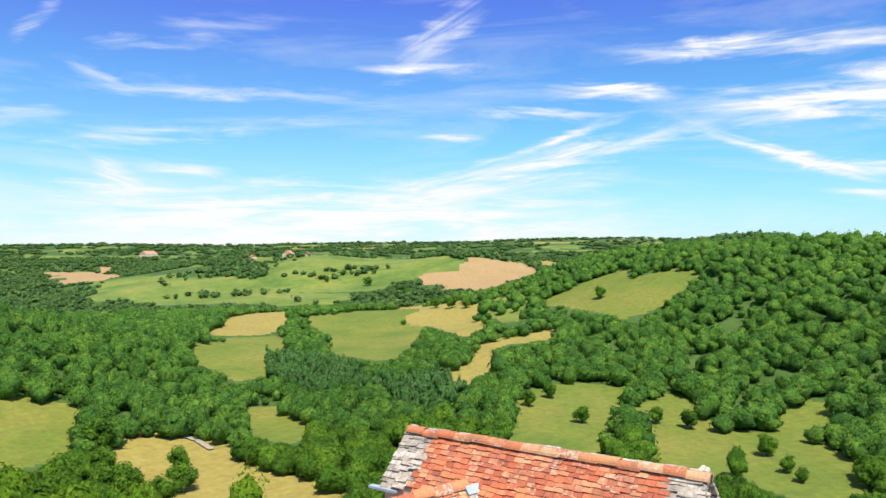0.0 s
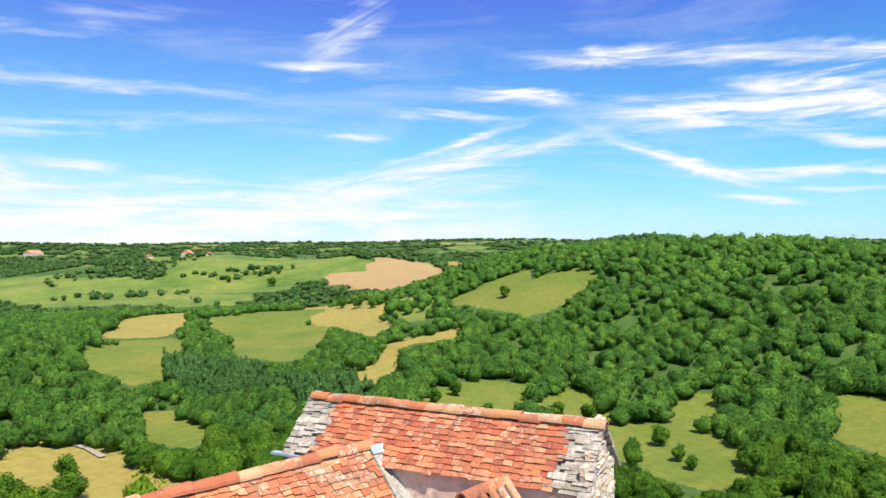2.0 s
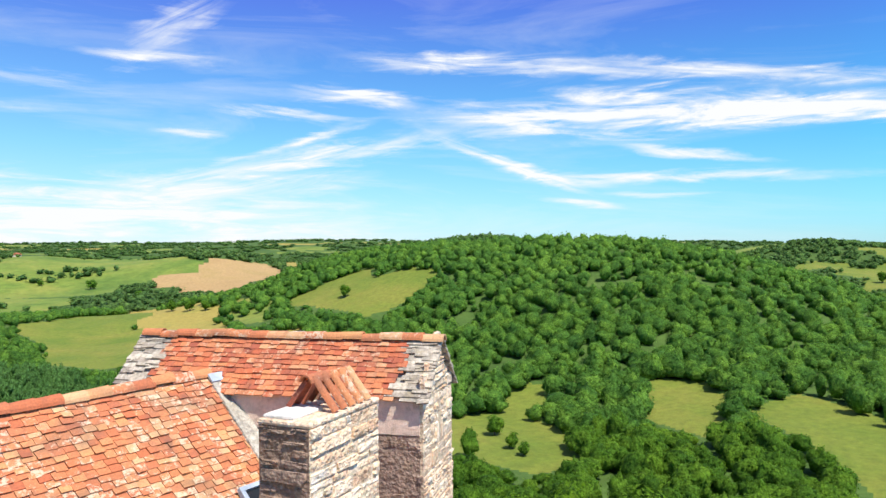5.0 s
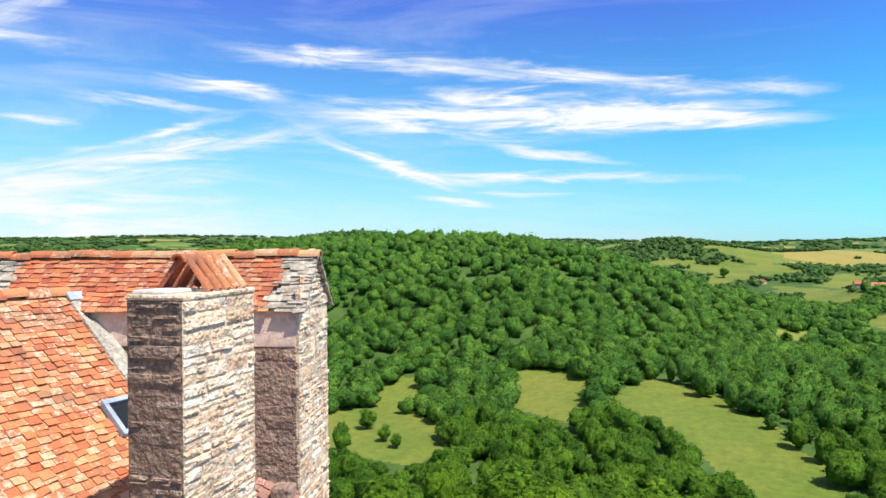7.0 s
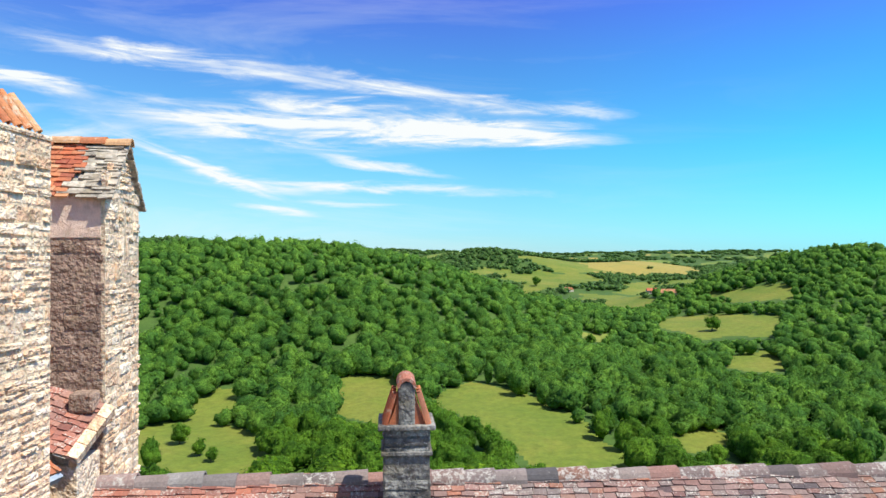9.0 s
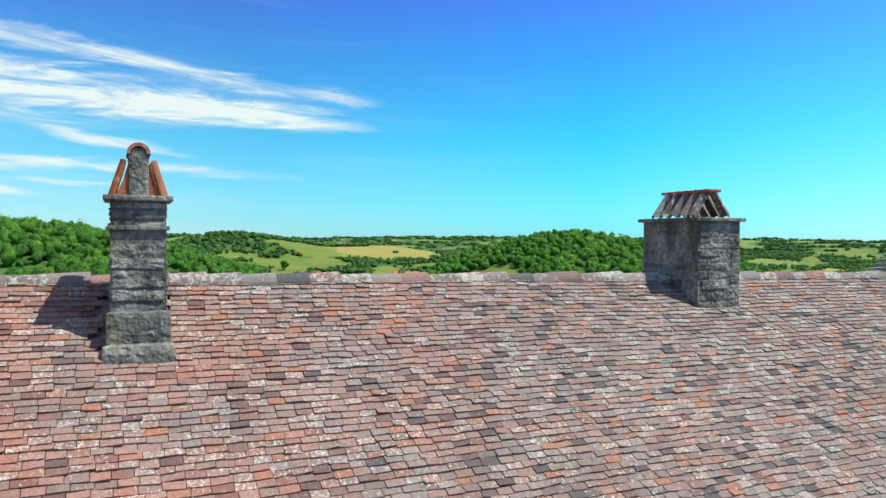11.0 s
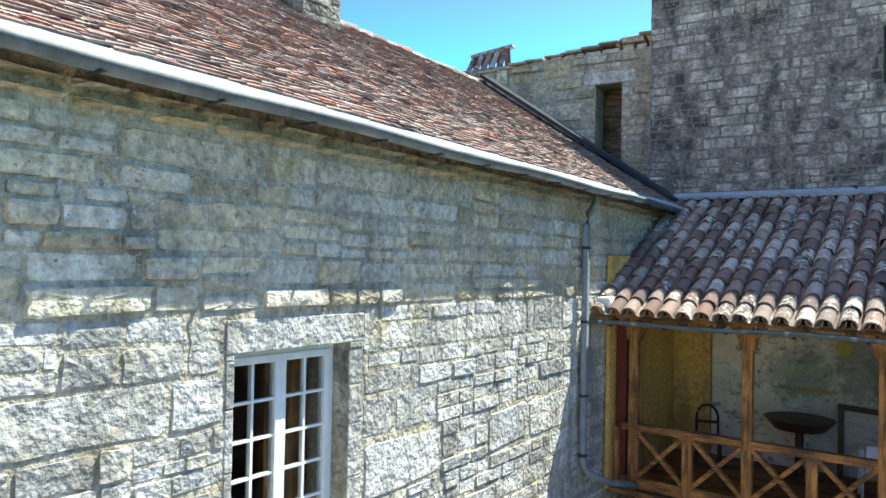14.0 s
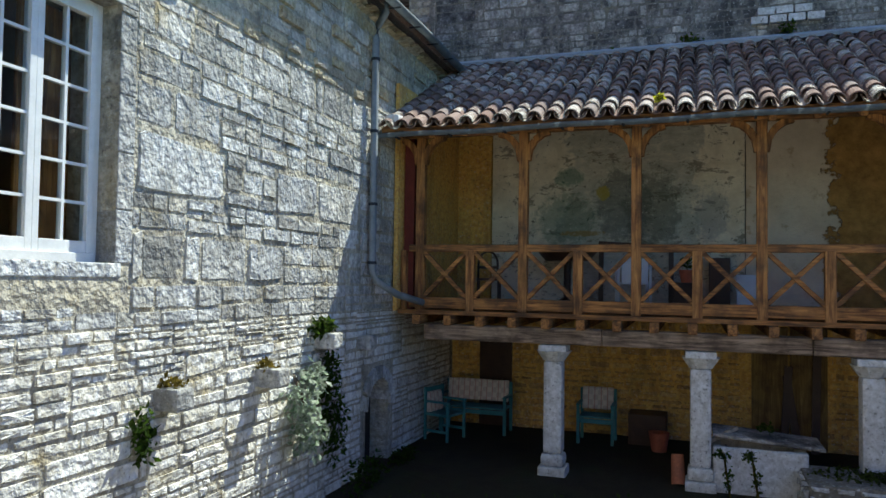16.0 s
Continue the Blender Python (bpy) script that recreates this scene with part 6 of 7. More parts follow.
def mural_material():
    m, T, s = surface("painted_plaster")
    at = world_place(T)
    c = T.ramp(T.noise(at, 2.2, 6, 0.7, 0.5), (0.35, (0.6, 0.53, 0.4)), (0.65, (0.82, 0.75, 0.6)))
    flat = T.n("ShaderNodeMapping", Vector=at, Scale=(1.5, 1.0, 3.2)).outputs[0]
    xyz = T.n("ShaderNodeSeparateXYZ", _0=at).outputs
    # the painted middle has gone grey; pits and torn edges round it
    middle = T.math("ADD", T.math("ABSOLUTE", T.math("SUBTRACT", xyz[0], -0.9)), T.math("MULTIPLY", T.noise(at, 2.6, 6, 0.7), 1.6))
    painted = T.ramp(T.math("MULTIPLY", middle, 0.4), (0.74, 0.6), (0.78, 0.0))
    c = T.mix(painted, c, T.ramp(T.noise(flat, 2.4, 7, 0.75, 0.6), (0.35, (0.17, 0.18, 0.16)), (0.52, (0.33, 0.34, 0.31)), (0.66, (0.6, 0.55, 0.44))))
    c = T.mix(T.ramp(T.noise(flat, 1.5, 7, 0.78, 0.3), (0.56, 0.0), (0.6, 0.8)), c, (0.2, 0.175, 0.13))
    c = T.mix(T.ramp(T.noise(at, 11, 5, 0.7), (0.62, 0.0), (0.66, 0.85)), c, (0.06, 0.055, 0.045))

    def blot(x, z, rx, rz, colour, gain, col):
        d = T.math("ADD", T.math("POWER", T.math("ABSOLUTE", T.math("DIVIDE", T.math("SUBTRACT", xyz[0], x), rx)), 2.0), T.math("POWER", T.math("ABSOLUTE", T.math("DIVIDE", T.math("SUBTRACT", xyz[2], z), rz)), 2.0))
        d = T.math("ADD", d, T.math("MULTIPLY", T.math("SUBTRACT", T.noise(at, 7.0, 6, 0.75), 0.5), 3.2))
        return T.mix(T.math("MULTIPLY", T.ramp(d, (0.5, 1.0), (0.95, 0.0)), gain), col, colour)
    c = blot(-1.0, 4.4, 0.55, 0.75, (0.13, 0.14, 0.13), 0.7, c)
    c = blot(-2.0, 4.15, 0.6, 0.5, (0.07, 0.15, 0.1), 0.5, c)
    c = blot(-1.95, 4.9, 0.28, 0.2, (0.06, 0.17, 0.12), 0.55, c)
    c = blot(-1.35, 4.6, 0.14, 0.14, (0.4, 0.32, 0.05), 0.8, c)
    c = blot(-0.5, 4.3, 0.55, 0.8, (0.07, 0.08, 0.06), 0.55, c)
    c = blot(-1.7, 3.9, 0.42, 0.06, (0.3, 0.2, 0.06), 0.8, c)
    c = blot(0.45, 4.2, 0.3, 0.5, (0.2, 0.22, 0.24), 0.5, c)
    c = T.mix(T.ramp(T.noise(at, 20, 5, 0.7), (0.6, 0.0), (0.68, 0.6)), c, (0.6, 0.57, 0.5))
    T.put(s, "Base_Color", c)
    s.inputs["Roughness"].default_value = 0.95
    relief(T, s, T.noise(at, 12, 6, 0.7), 0.02)
    return m


MURAL = mural_material()
PALE_PLASTER = plain("pale_plaster", (0.64, 0.54, 0.41), 0.95, 0, 0.2, 2.5, 0.01, (0.32, 0.23, 0.13))
w = tagged(part("plaster_wall", a_box((-3.35, 0.95), (12.93, 12.998), (2.62, 6.4)), MURAL), "worn plaster with traces of a green and grey wall painting", "wall", kind="structure")


def torn_plaster():
    """Pale plaster whose ragged edge lays bare the ochre rubble."""
    m, T, s = surface("torn_plaster")
    at = world_place(T)
    x = T.n("ShaderNodeSeparateXYZ", _0=at).outputs[0]
    pale = T.ramp(T.noise(at, 2.5, 6, 0.65), (0.3, (0.58, 0.48, 0.36)), (0.7, (0.74, 0.64, 0.5)))
    pale = T.mix(T.ramp(T.noise(at, 3.4, 6, 0.7), (0.58, 0.0), (0.66, 0.7)), pale, (0.42, 0.3, 0.17))
    bare = T.ramp(T.noise(at, 5.0, 6, 0.7), (0.3, (0.2, 0.11, 0.035)), (0.7, (0.5, 0.29, 0.09)))
    edge = T.math("ADD", T.math("MULTIPLY", x, 0.3), T.math("MULTIPLY", T.noise(at, 3.0, 6, 0.7), 0.35))
    cut = T.ramp(edge, (0.84, 0.0), (0.85, 1.0))
    T.put(s, "Base_Color", T.mix(cut, pale, bare))
    s.inputs["Roughness"].default_value = 0.95
    relief(T, s, T.math("ADD", T.noise(at, 14, 5, 0.7), T.math("MULTIPLY", cut, -2.0)), 0.025)
    return m


tagged(part("plaster_wall", a_box((0.97, 3.2), (12.925, 12.998), (2.62, 6.4)), torn_plaster()), "pale patched plaster torn away over ochre rubble", "wall", kind="structure")
tagged(part("rubble_wall", a_box((3.21, 7.0), (12.94, 12.998), (2.62, 6.4)), OCHRE), "bare ochre rubble inside the gallery", "wall", kind="structure")
tagged(part("plaster_wall", a_box((-4.0, -3.37), (12.9, 12.998), (2.62, 6.4)), OCHRE), "ochre plaster beside the gallery door", "wall", kind="structure")

# rubble stones in the arcade's back wall
m = frame_of((-4.0, 12.95, 0.35), (1, 0, 0), (0, -1, 0))
OCHRE_S, OCHRE_S_ONE = (stone_material("ochre_stone", k, ((0.46, 0.28, 0.1), (0.64, 0.41, 0.15), (0.34, 0.2, 0.075), (0.7, 0.46, 0.19)), (0.09, 0.06, 0.03), 0.55, 0.3, 0.04) for k in (False, True))
base = tagged(part("arcade_wall", a_box((-4.0, 7.0), (12.9, 12.95), (0.35, 0.36)), OCHRE), "ochre rubble wall under the gallery", "wall", kind="structure")
c = stone_corners(11.0, 2.05, (0.08, 0.18), (0.15, 0.5), 0.014, 0.02, 1.8, ((0.55, 1.05, 0.0, 1.55), (4.9, 6.2, 0.5, 2.05)))
pieces("rubble_stone", c, m, base, OCHRE_S, OCHRE_S_ONE, (1.1, 8, 0, 2.1), 200, label="ochre rubble stones")

# ---- unseen plain walls close the yard behind and beside the camera's way, added to cut sky light ----
PLAIN_WALL = stone_material("plain_rubble", True, ((0.42, 0.38, 0.31), (0.42, 0.38, 0.31)), (0.13, 0.12, 0.1), 0.5, 0.2, 0.05, 0.6)
tagged(part("closing_wall", a_box((11.0, 11.6), (-6.0, 18.0), (0.2, 5.0)), PLAIN_WALL), "unseen rubble wall added to cut sky light in the yard", "wall", kind="structure")
tagged(part("closing_wall", a_box((-1.2, 11.0), (-6.0, -5.4), (0.2, 5.0)), PLAIN_WALL), "unseen rubble wall added to cut sky light in the yard", "wall", kind="structure")

# ---- stone corbels and growth on the courtyard wall ----


def leaves(name, spots, size, material, parent, seed, count=260, hang=0.0):
    """A clump of small folded leaves about the given spots (centre, radii)."""
    rng = np.random.default_rng(seed)
    V, F = [], []
    for k in range(count):
        (cx, cy, cz), (rx, ry, rz) = spots[k % len(spots)]
        d = rng.normal(size=3)
        d /= np.linalg.norm(d)
        q = np.array((cx, cy, cz)) + d * np.array((rx, ry, rz)) * rng.uniform(0.35, 1.0)
        a = rng.normal(size=3)
        a[2] -= hang
        a /= np.linalg.norm(a)
        b = np.cross(a, rng.normal(size=3))
        b /= np.linalg.norm(b)
        n = np.cross(a, b)
        s = size * rng.uniform(0.6, 1.3)
        i = len(V)
        V += [q, q + a * s * 0.5 + b * s * 0.28 + n * s * 0.08, q + a * s, q + a * s * 0.5 - b * s * 0.28 + n * s * 0.08]
        F.append((i, i + 1, i + 2, i + 3))
    ob = new(name, mesh_of(name, V, F, [material]))
    ob.parent = parent
    return ob


IVY = leaf_material("ivy_leaves", ((0.03, 0.07, 0.01), (0.06, 0.12, 0.015), (0.11, 0.16, 0.02)), 14.0)
SILVER = leaf_material("silver_leaves", ((0.34, 0.46, 0.32), (0.5, 0.6, 0.46), (0.62, 0.7, 0.56)), 14.0)
MOSS = leaf_material("moss", ((0.12, 0.1, 0.02), (0.2, 0.15, 0.03), (0.26, 0.2, 0.04)), 20.0)
for k, (y, z, p) in enumerate(((5.05, 2.16, 0.24), (6.5, 2.15, 0.3), (7.75, 2.42, 0.28), (8.95, 2.3, 0.2))):
    x = -3.93 - 0.016 * y
    c = part("corbel", a_box((x - 0.1, x + p), (y - 0.11, y + 0.11), (z - 0.17, z + 0.02), Matrix(), 0.025), STONE_A_ONE)
    tagged(c, "weathered limestone corbel jutting from the wall", "corbel", "corbels on the wall")
    if k < 3:
        t = thing("wall_moss", "ochre moss and grass on a corbel", "moss")
        leaves("tuft", [((x + 0.1, y, z + 0.05), (0.12, 0.13, 0.05))], 0.06, MOSS, t, 40 + k, 90)
t = thing("wall_bush", "silver-leaved shrub growing out of the stone wall", "shrub")
leaves("foliage", [((-3.82, 7.0, 1.75), (0.22, 0.22, 0.3)), ((-3.8, 7.15, 1.4), (0.2, 0.25, 0.3)), ((-3.88, 7.35, 1.95), (0.12, 0.2, 0.2))], 0.09, SILVER, t, 5, 620, 0.5)
part("stem", tube(bmesh.new(), [(-4.05, 7.2, 2.0), (-3.9, 7.15, 1.8), (-3.82, 7.1, 1.5)], 0.02, 6), BARK, t)
t = thing("ivy", "dark green ivy hanging on the courtyard wall", "ivy")
leaves("foliage", [((-3.95, 7.85, 1.9), (0.1, 0.3, 0.5)), ((-3.95, 8.0, 1.3), (0.1, 0.35, 0.5)), ((-3.95, 7.7, 2.5), (0.12, 0.25, 0.12))], 0.08, IVY, t, 6, 900, 0.6)
t = thing("ivy", "small ivy tuft under a corbel", "ivy")
leaves("foliage", [((-3.93, 4.75, 1.85), (0.08, 0.16, 0.25))], 0.07, IVY, t, 7, 160, 0.6)
t = thing("yellow_tuft", "yellow-green stonecrop on the gallery tiles", "plant")
leaves("foliage", [((-0.25, 9.55, 5.42), (0.07, 0.07, 0.05))], 0.05, leaf_material("stonecrop", ((0.4, 0.42, 0.02), (0.5, 0.5, 0.03), (0.55, 0.55, 0.05)), 20.0), t, 8, 90)
t = thing("wall_weed", "green weeds where gallery roof meets the tower", "plant")
leaves("foliage", [((0.1, 12.9, 7.15), (0.2, 0.08, 0.14)), ((1.6, 12.9, 7.2), (0.12, 0.08, 0.12)), ((-1.2, 12.92, 7.1), (0.07, 0.06, 0.06))], 0.08, IVY, t, 9, 220)
t = thing("tower_weed", "green weed under the tower eave", "plant")
leaves("foliage", [((-2.9, 12.92, 10.95), (0.1, 0.08, 0.2))], 0.08, IVY, t, 10, 120, 0.5)
t = thing("mortar_lump", "white mortar fillet at the end of the gallery roof", "mortar")
part("lump", a_box((-4.0, -3.78), (9.45, 9.75), (5.25, 5.42), Matrix(), 0.06), plain("white_mortar", (0.75, 0.74, 0.7), 0.9, 0, 0.1, 5, 0.02), t)
t = thing("repair_patch", "pale block patch in the tower wall", "masonry patch")
for k in range(7):
    part("block", a_box((1.05 + 0.28 * (k % 4) + 0.1 * (k // 4), 1.3 + 0.28 * (k % 4) + 0.1 * (k // 4)), (12.9, 13.0), (7.35 + 0.14 * (k // 4), 7.47 + 0.14 * (k // 4)), Matrix(), 0.01), PILLAR, t)

# ---- furniture of the gallery ----
DARK_WOOD = plain("dark_wood", (0.05, 0.025, 0.015), 0.45, 0, 0.3)
WHITE_PLASTIC = plain("white_plastic", (0.7, 0.72, 0.74), 0.4, 0, 0.05)
TERRACOTTA = plain("terracotta", (0.42, 0.12, 0.06), 0.8, 0, 0.2, 12)


def dining_chair(at, turn):
    c = thing("dining_chair", "old dark wooden chair with round open back", "chair", at=at)
    c.rotation_euler.z = radians(turn)
    part("seat", a_box((-0.21, 0.21), (-0.2, 0.2), (0.43, 0.47), bevel=0.015), DARK_WOOD, c)
    for x in (-0.18, 0.18):
        for y in (-0.17, 0.17):
            part("leg", bar(bmesh.new(), (x, y, 0), (x, y, 0.43), 0.035, 0.035), DARK_WOOD, c)
    loop = [(0.17 * math.cos(a), 0.19, 0.72 + 0.22 * math.sin(a)) for a in [math.pi * k / 10 for k in range(11)]]
    part("backrest", tube(bmesh.new(), [(0.17, 0.19, 0.45), *loop, (-0.17, 0.19, 0.45)], 0.02, 8), DARK_WOOD, c, "", True)
    part("back_rail", bar(bmesh.new(), (-0.16, 0.19, 0.66), (0.16, 0.19, 0.66), 0.03, 0.05), DARK_WOOD, c)


def round_table(at):
    t = thing("round_table", "dark wooden table with curved top edge", "table", at=at)
    bm = bmesh.new()
    bmesh.ops.create_cone(bm, cap_ends=True, segments=32, radius1=0.36, radius2=0.5, depth=0.16, matrix=Matrix.Translation((0, 0, 0.86)))
    part("tabletop", bm, DARK_WOOD, t)
    part("column", tube(bmesh.new(), [(0, 0, 0.05), (0, 0, 0.8)], 0.06), DARK_WOOD, t)
    for k in range(3):
        a = 2.1 * k
        part("foot", bar(bmesh.new(), (0, 0, 0.18), (0.36 * math.cos(a), 0.36 * math.sin(a), 0.03), 0.05, 0.05), DARK_WOOD, t)


def plastic_chair(at, turn):
    c = thing("garden_chair", "white plastic garden chair with arms", "chair", at=at)
    c.rotation_euler.z = radians(turn)
    part("seat", a_box((-0.22, 0.22), (-0.22, 0.22), (0.41, 0.44), bevel=0.012), WHITE_PLASTIC, c)
    part("backrest", a_box((-0.2, 0.2), (0.2, 0.23), (0.44, 0.84), pose(0, 0, 0, -6, 0, 0), 0.012), WHITE_PLASTIC, c)
    for x in (-0.24, 0.24):
        part("arm", tube(bmesh.new(), [(x, 0.24, 0.72), (x, 0.0, 0.68), (x, -0.2, 0.66), (x, -0.23, 0.6), (x, -0.23, 0.0)], 0.02, 8), WHITE_PLASTIC, c, "", True)
        part("leg", tube(bmesh.new(), [(x, 0.24, 0.72), (x, 0.27, 0.0)], 0.02, 8), WHITE_PLASTIC, c, "", True)


FLOOR = 2.62
dining_chair((-3.2, 12.2, FLOOR), 20)
round_table((-1.85, 12.25, FLOOR))
plastic_chair((-0.75, 11.9, FLOOR), 190)
t = thing("wooden_frame", "empty black wooden frame leaning on the wall", "frame")
for a, b in (((-1.35, 12.7, FLOOR), (-1.35, 12.8, 3.75)), ((-0.2, 12.7, FLOOR), (-0.2, 12.8, 3.68)), ((-1.4, 12.8, 3.72), (-0.15, 12.8, 3.65))):
    part("rail", bar(bmesh.new(), a, b, 0.08, 0.06, Vector((0, 1, 0.1))), DARK_WOOD, t)
t = thing("flower_pot", "red clay pot with a dry plant", "plant pot", at=(0.05, 12.2, FLOOR + 0.45))
bm = bmesh.new()
bmesh.ops.create_cone(bm, cap_ends=True, segments=20, radius1=0.08, radius2=0.12, depth=0.2, matrix=Matrix.Translation((0, 0, 0.1)))
part("pot", bm, TERRACOTTA, t)
leaves("plant", [((0, 0, 0.32), (0.1, 0.1, 0.14))], 0.07, IVY, t, 12, 60)
t = thing("plant_stand", "low dark box under the flower pot", "box", at=(0.05, 12.2, FLOOR))
part("body", a_box((-0.2, 0.2), (-0.2, 0.2), (0, 0.45), bevel=0.01), DARK_WOOD, t)
t = thing("dark_cupboard", "small dark cupboard against the wall", "cupboard", at=(0.55, 12.65, FLOOR))
part("body", a_box((-0.16, 0.16), (-0.2, 0.25), (0, 0.85), bevel=0.01), DARK_WOOD, t)
t = thing("white_board", "white sheet of board leaning in the gallery", "board", at=(0.95, 12.6, FLOOR))
part("sheet", a_box((-0.14, 0.18), (0, 0.02), (0, 0.6), pose(0, 0, 0, -12, 0, 0)), WHITE_PLASTIC, t)

# ---- under the gallery ----
TEAL = plain("teal_paint", (0.06, 0.2, 0.2), 0.5, 0, 0.2, 10)


def cloth_material():
    m, T, s = surface("checked_cloth")
    g = T.n("ShaderNodeTexChecker", Vector=T.n("ShaderNodeMapping", Vector=place(T), Scale=(12, 12, 12)).outputs[0], Color1=(0.72, 0.62, 0.5, 1), Color2=(0.6, 0.5, 0.4, 1), Scale=1.0)
    wave = T.n("ShaderNodeTexWave", Vector=place(T), Scale=3.0)
    T.put(s, "Base_Color", T.mix(T.ramp(wave.outputs[0], (0.9, 0.0), (0.97, 0.6)), g.outputs[0], (0.45, 0.16, 0.12)))
    return m


CLOTH = cloth_material()


def slat_bench(at, width, turn, cloth):
    b = thing("garden_bench", "teal-painted bench with a checked cloth over its back", "bench", at=at)
    b.rotation_euler.z = radians(turn)
    h = width / 2
    for x in (-h, h):
        part("leg", a_box((x - 0.025, x + 0.025), (0.2, 0.25), (0, 0.85), bevel=0.006), TEAL, b)
        part("leg", a_box((x - 0.025, x + 0.025), (-0.25, -0.2), (0, 0.62), bevel=0.006), TEAL, b)
        part("arm", a_box((x - 0.03, x + 0.03), (-0.27, 0.2), (0.62, 0.65), bevel=0.006), TEAL, b)
    for k in range(4):
        part("seat_slat", a_box((-h, h), (-0.22 + 0.11 * k, -0.13 + 0.11 * k), (0.42, 0.45), bevel=0.006), TEAL, b)
    for k in range(3):
        part("back_slat", a_box((-h, h), (0.2, 0.225), (0.52 + 0.11 * k, 0.6 + 0.11 * k), bevel=0.006), TEAL, b)
    part("front_rail", a_box((-h, h), (-0.24, -0.21), (0.34, 0.41)), TEAL, b)
    if cloth:
        bm = bmesh.new()
        bmesh.ops.create_grid(bm, x_segments=24, y_segments=10, size=0.5, matrix=Matrix.Rotation(radians(90), 4, "X"))
        for v in bm.verts:
            v.co = Vector((v.co.x * (width - 0.04), 0.165 + 0.012 * math.sin(v.co.x * 19) - 0.06 * (0.5 - v.co.z), 0.7 + v.co.z * 0.36))
        bmesh.ops.solidify(bm, geom=bm.faces[:], thickness=0.01)
        part("cloth", bm, CLOTH, b, "cream and red checked cloth", True)


GY = 0.42
slat_bench((-3.45, 12.35, GY), 1.15, 0, True)
slat_bench((-1.35, 12.3, GY), 0.55, 0, True)


def teal_chair(at, turn):
    c = thing("garden_chair", "teal-painted wooden armchair with a pale cushion", "chair", at=at)
    c.rotation_euler.z = radians(turn)
    for x in (-0.25, 0.25):
        part("leg", a_box((x - 0.02, x + 0.02), (0.2, 0.24), (0, 0.86), bevel=0.005), TEAL, c)
        part("leg", a_box((x - 0.02, x + 0.02), (-0.24, -0.2), (0, 0.62), bevel=0.005), TEAL, c)
        part("arm", a_box((x - 0.03, x + 0.03), (-0.25, 0.2), (0.62, 0.65), bevel=0.005), TEAL, c)
        part("stretcher", a_box((x - 0.015, x + 0.015), (-0.2, 0.2), (0.14, 0.18)), TEAL, c)
    part("seat", a_box((-0.25, 0.25), (-0.23, 0.22), (0.4, 0.44), bevel=0.008), TEAL, c)
    part("back_rail", a_box((-0.23, 0.23), (0.2, 0.23), (0.78, 0.85), bevel=0.006), TEAL, c)
    part("cushion", a_box((-0.2, 0.2), (0.08, 0.19), (0.46, 0.8), pose(0, 0, 0, -8, 0, 0), 0.05), CLOTH, c, "pale cushion")


teal_chair((-3.75, 11.55, GY), 75)
t = thing("back_door", "dark wooden door in the ochre wall", "door", at=(-3.25, 12.93, GY))
part("leaf", a_box((-0.3, 0.3), (-0.03, 0.05), (0, 1.6), bevel=0.008), DARK_WOOD, t)
part("handle", a_box((0.18, 0.24), (-0.06, -0.03), (0.8, 0.83)), LEAD, t)
t = thing("double_door", "large ochre wooden double door under the gallery", "door", at=(1.6, 12.93, GY))
OCHRE_WOOD = wood_material("ochre_door", (0.3, 0.2, 0.07), (0.14, 0.085, 0.03), 2)
for x in (-0.55, 0.02):
    part("leaf", a_box((x, x + 0.53), (-0.05, 0.03), (0, 1.95), bevel=0.01), OCHRE_WOOD, t)
for x, z, lean in ((1.5, 1.35, 4), (1.72, 1.2, -8), (1.95, 1.6, 2)):
    t = thing("leaning_plank", "dark plank leaning on the door", "plank", at=(x, 12.72, GY))
    part("board", a_box((-0.06, 0.06), (-0.02, 0.02), (0, z), pose(0, 0, 0, -6, lean, 0), 0.006), DARK_WOOD, t)
t = thing("clay_pot", "old clay pot on the arcade floor", "pot", at=(-0.35, 12.0, GY))
bm = bmesh.new()
bmesh.ops.create_cone(bm, cap_ends=True, segments=20, radius1=0.11, radius2=0.16, depth=0.3, matrix=Matrix.Translation((0, 0, 0.15)))
part("body", bm, TERRACOTTA, t)
t = thing("crate", "dark wooden crate by the wall", "crate", at=(-0.55, 12.55, GY))
part("body", a_box((-0.3, 0.3), (-0.25, 0.25), (0, 0.5), bevel=0.015), DARK_WOOD, t)
t = thing("curved_tile", "orange roof tile leaning on the pillar", "tile", at=(-0.02, 10.15, GY))
bm = bmesh.new()
half_round(bm, 0.09, 0.08, 0.38, 0.015)
bmesh.ops.transform(bm, matrix=pose(0, 0, 0.02, 72, 0, 10), verts=bm.verts[:])
part("body", bm, TILE_B_ONE, t)

# stone trough with a slab lid, and the rubble bed before it
t = thing("stone_trough", "grey stone trough with a slanting slab lid", "trough", at=(0.95, 10.35, GY))
bm = bmesh.new()
for r in (((-0.55, 0.55), (-0.35, -0.25)), ((-0.55, 0.55), (0.25, 0.35)), ((-0.55, -0.45), (-0.25, 0.25)), ((0.45, 0.55), (-0.25, 0.25))):
    box(bm, *r, (0, 0.58), Matrix(), 0.02)
part("basin", bm, PILLAR, t)
part("lid", a_box((-0.6, 0.7), (-0.3, 0.42), (0.66, 0.7), pose(0, 0, 0, 0, 4, 0), 0.015), STONE_T_ONE, t, "dark slab lid")
part("prop", bar(bmesh.new(), (-0.62, -0.3, 0.62), (-0.25, 0.0, 0.78), 0.05, 0.05), SLAB_ONE, t)
leaves("weed", [((0.1, 0.0, 0.8), (0.14, 0.14, 0.06))], 0.06, IVY, t, 15, 60)
t = thing("rubble_bed", "raised rubble bed topped with turf", "raised bed", at=(2.1, 9.75, GY))
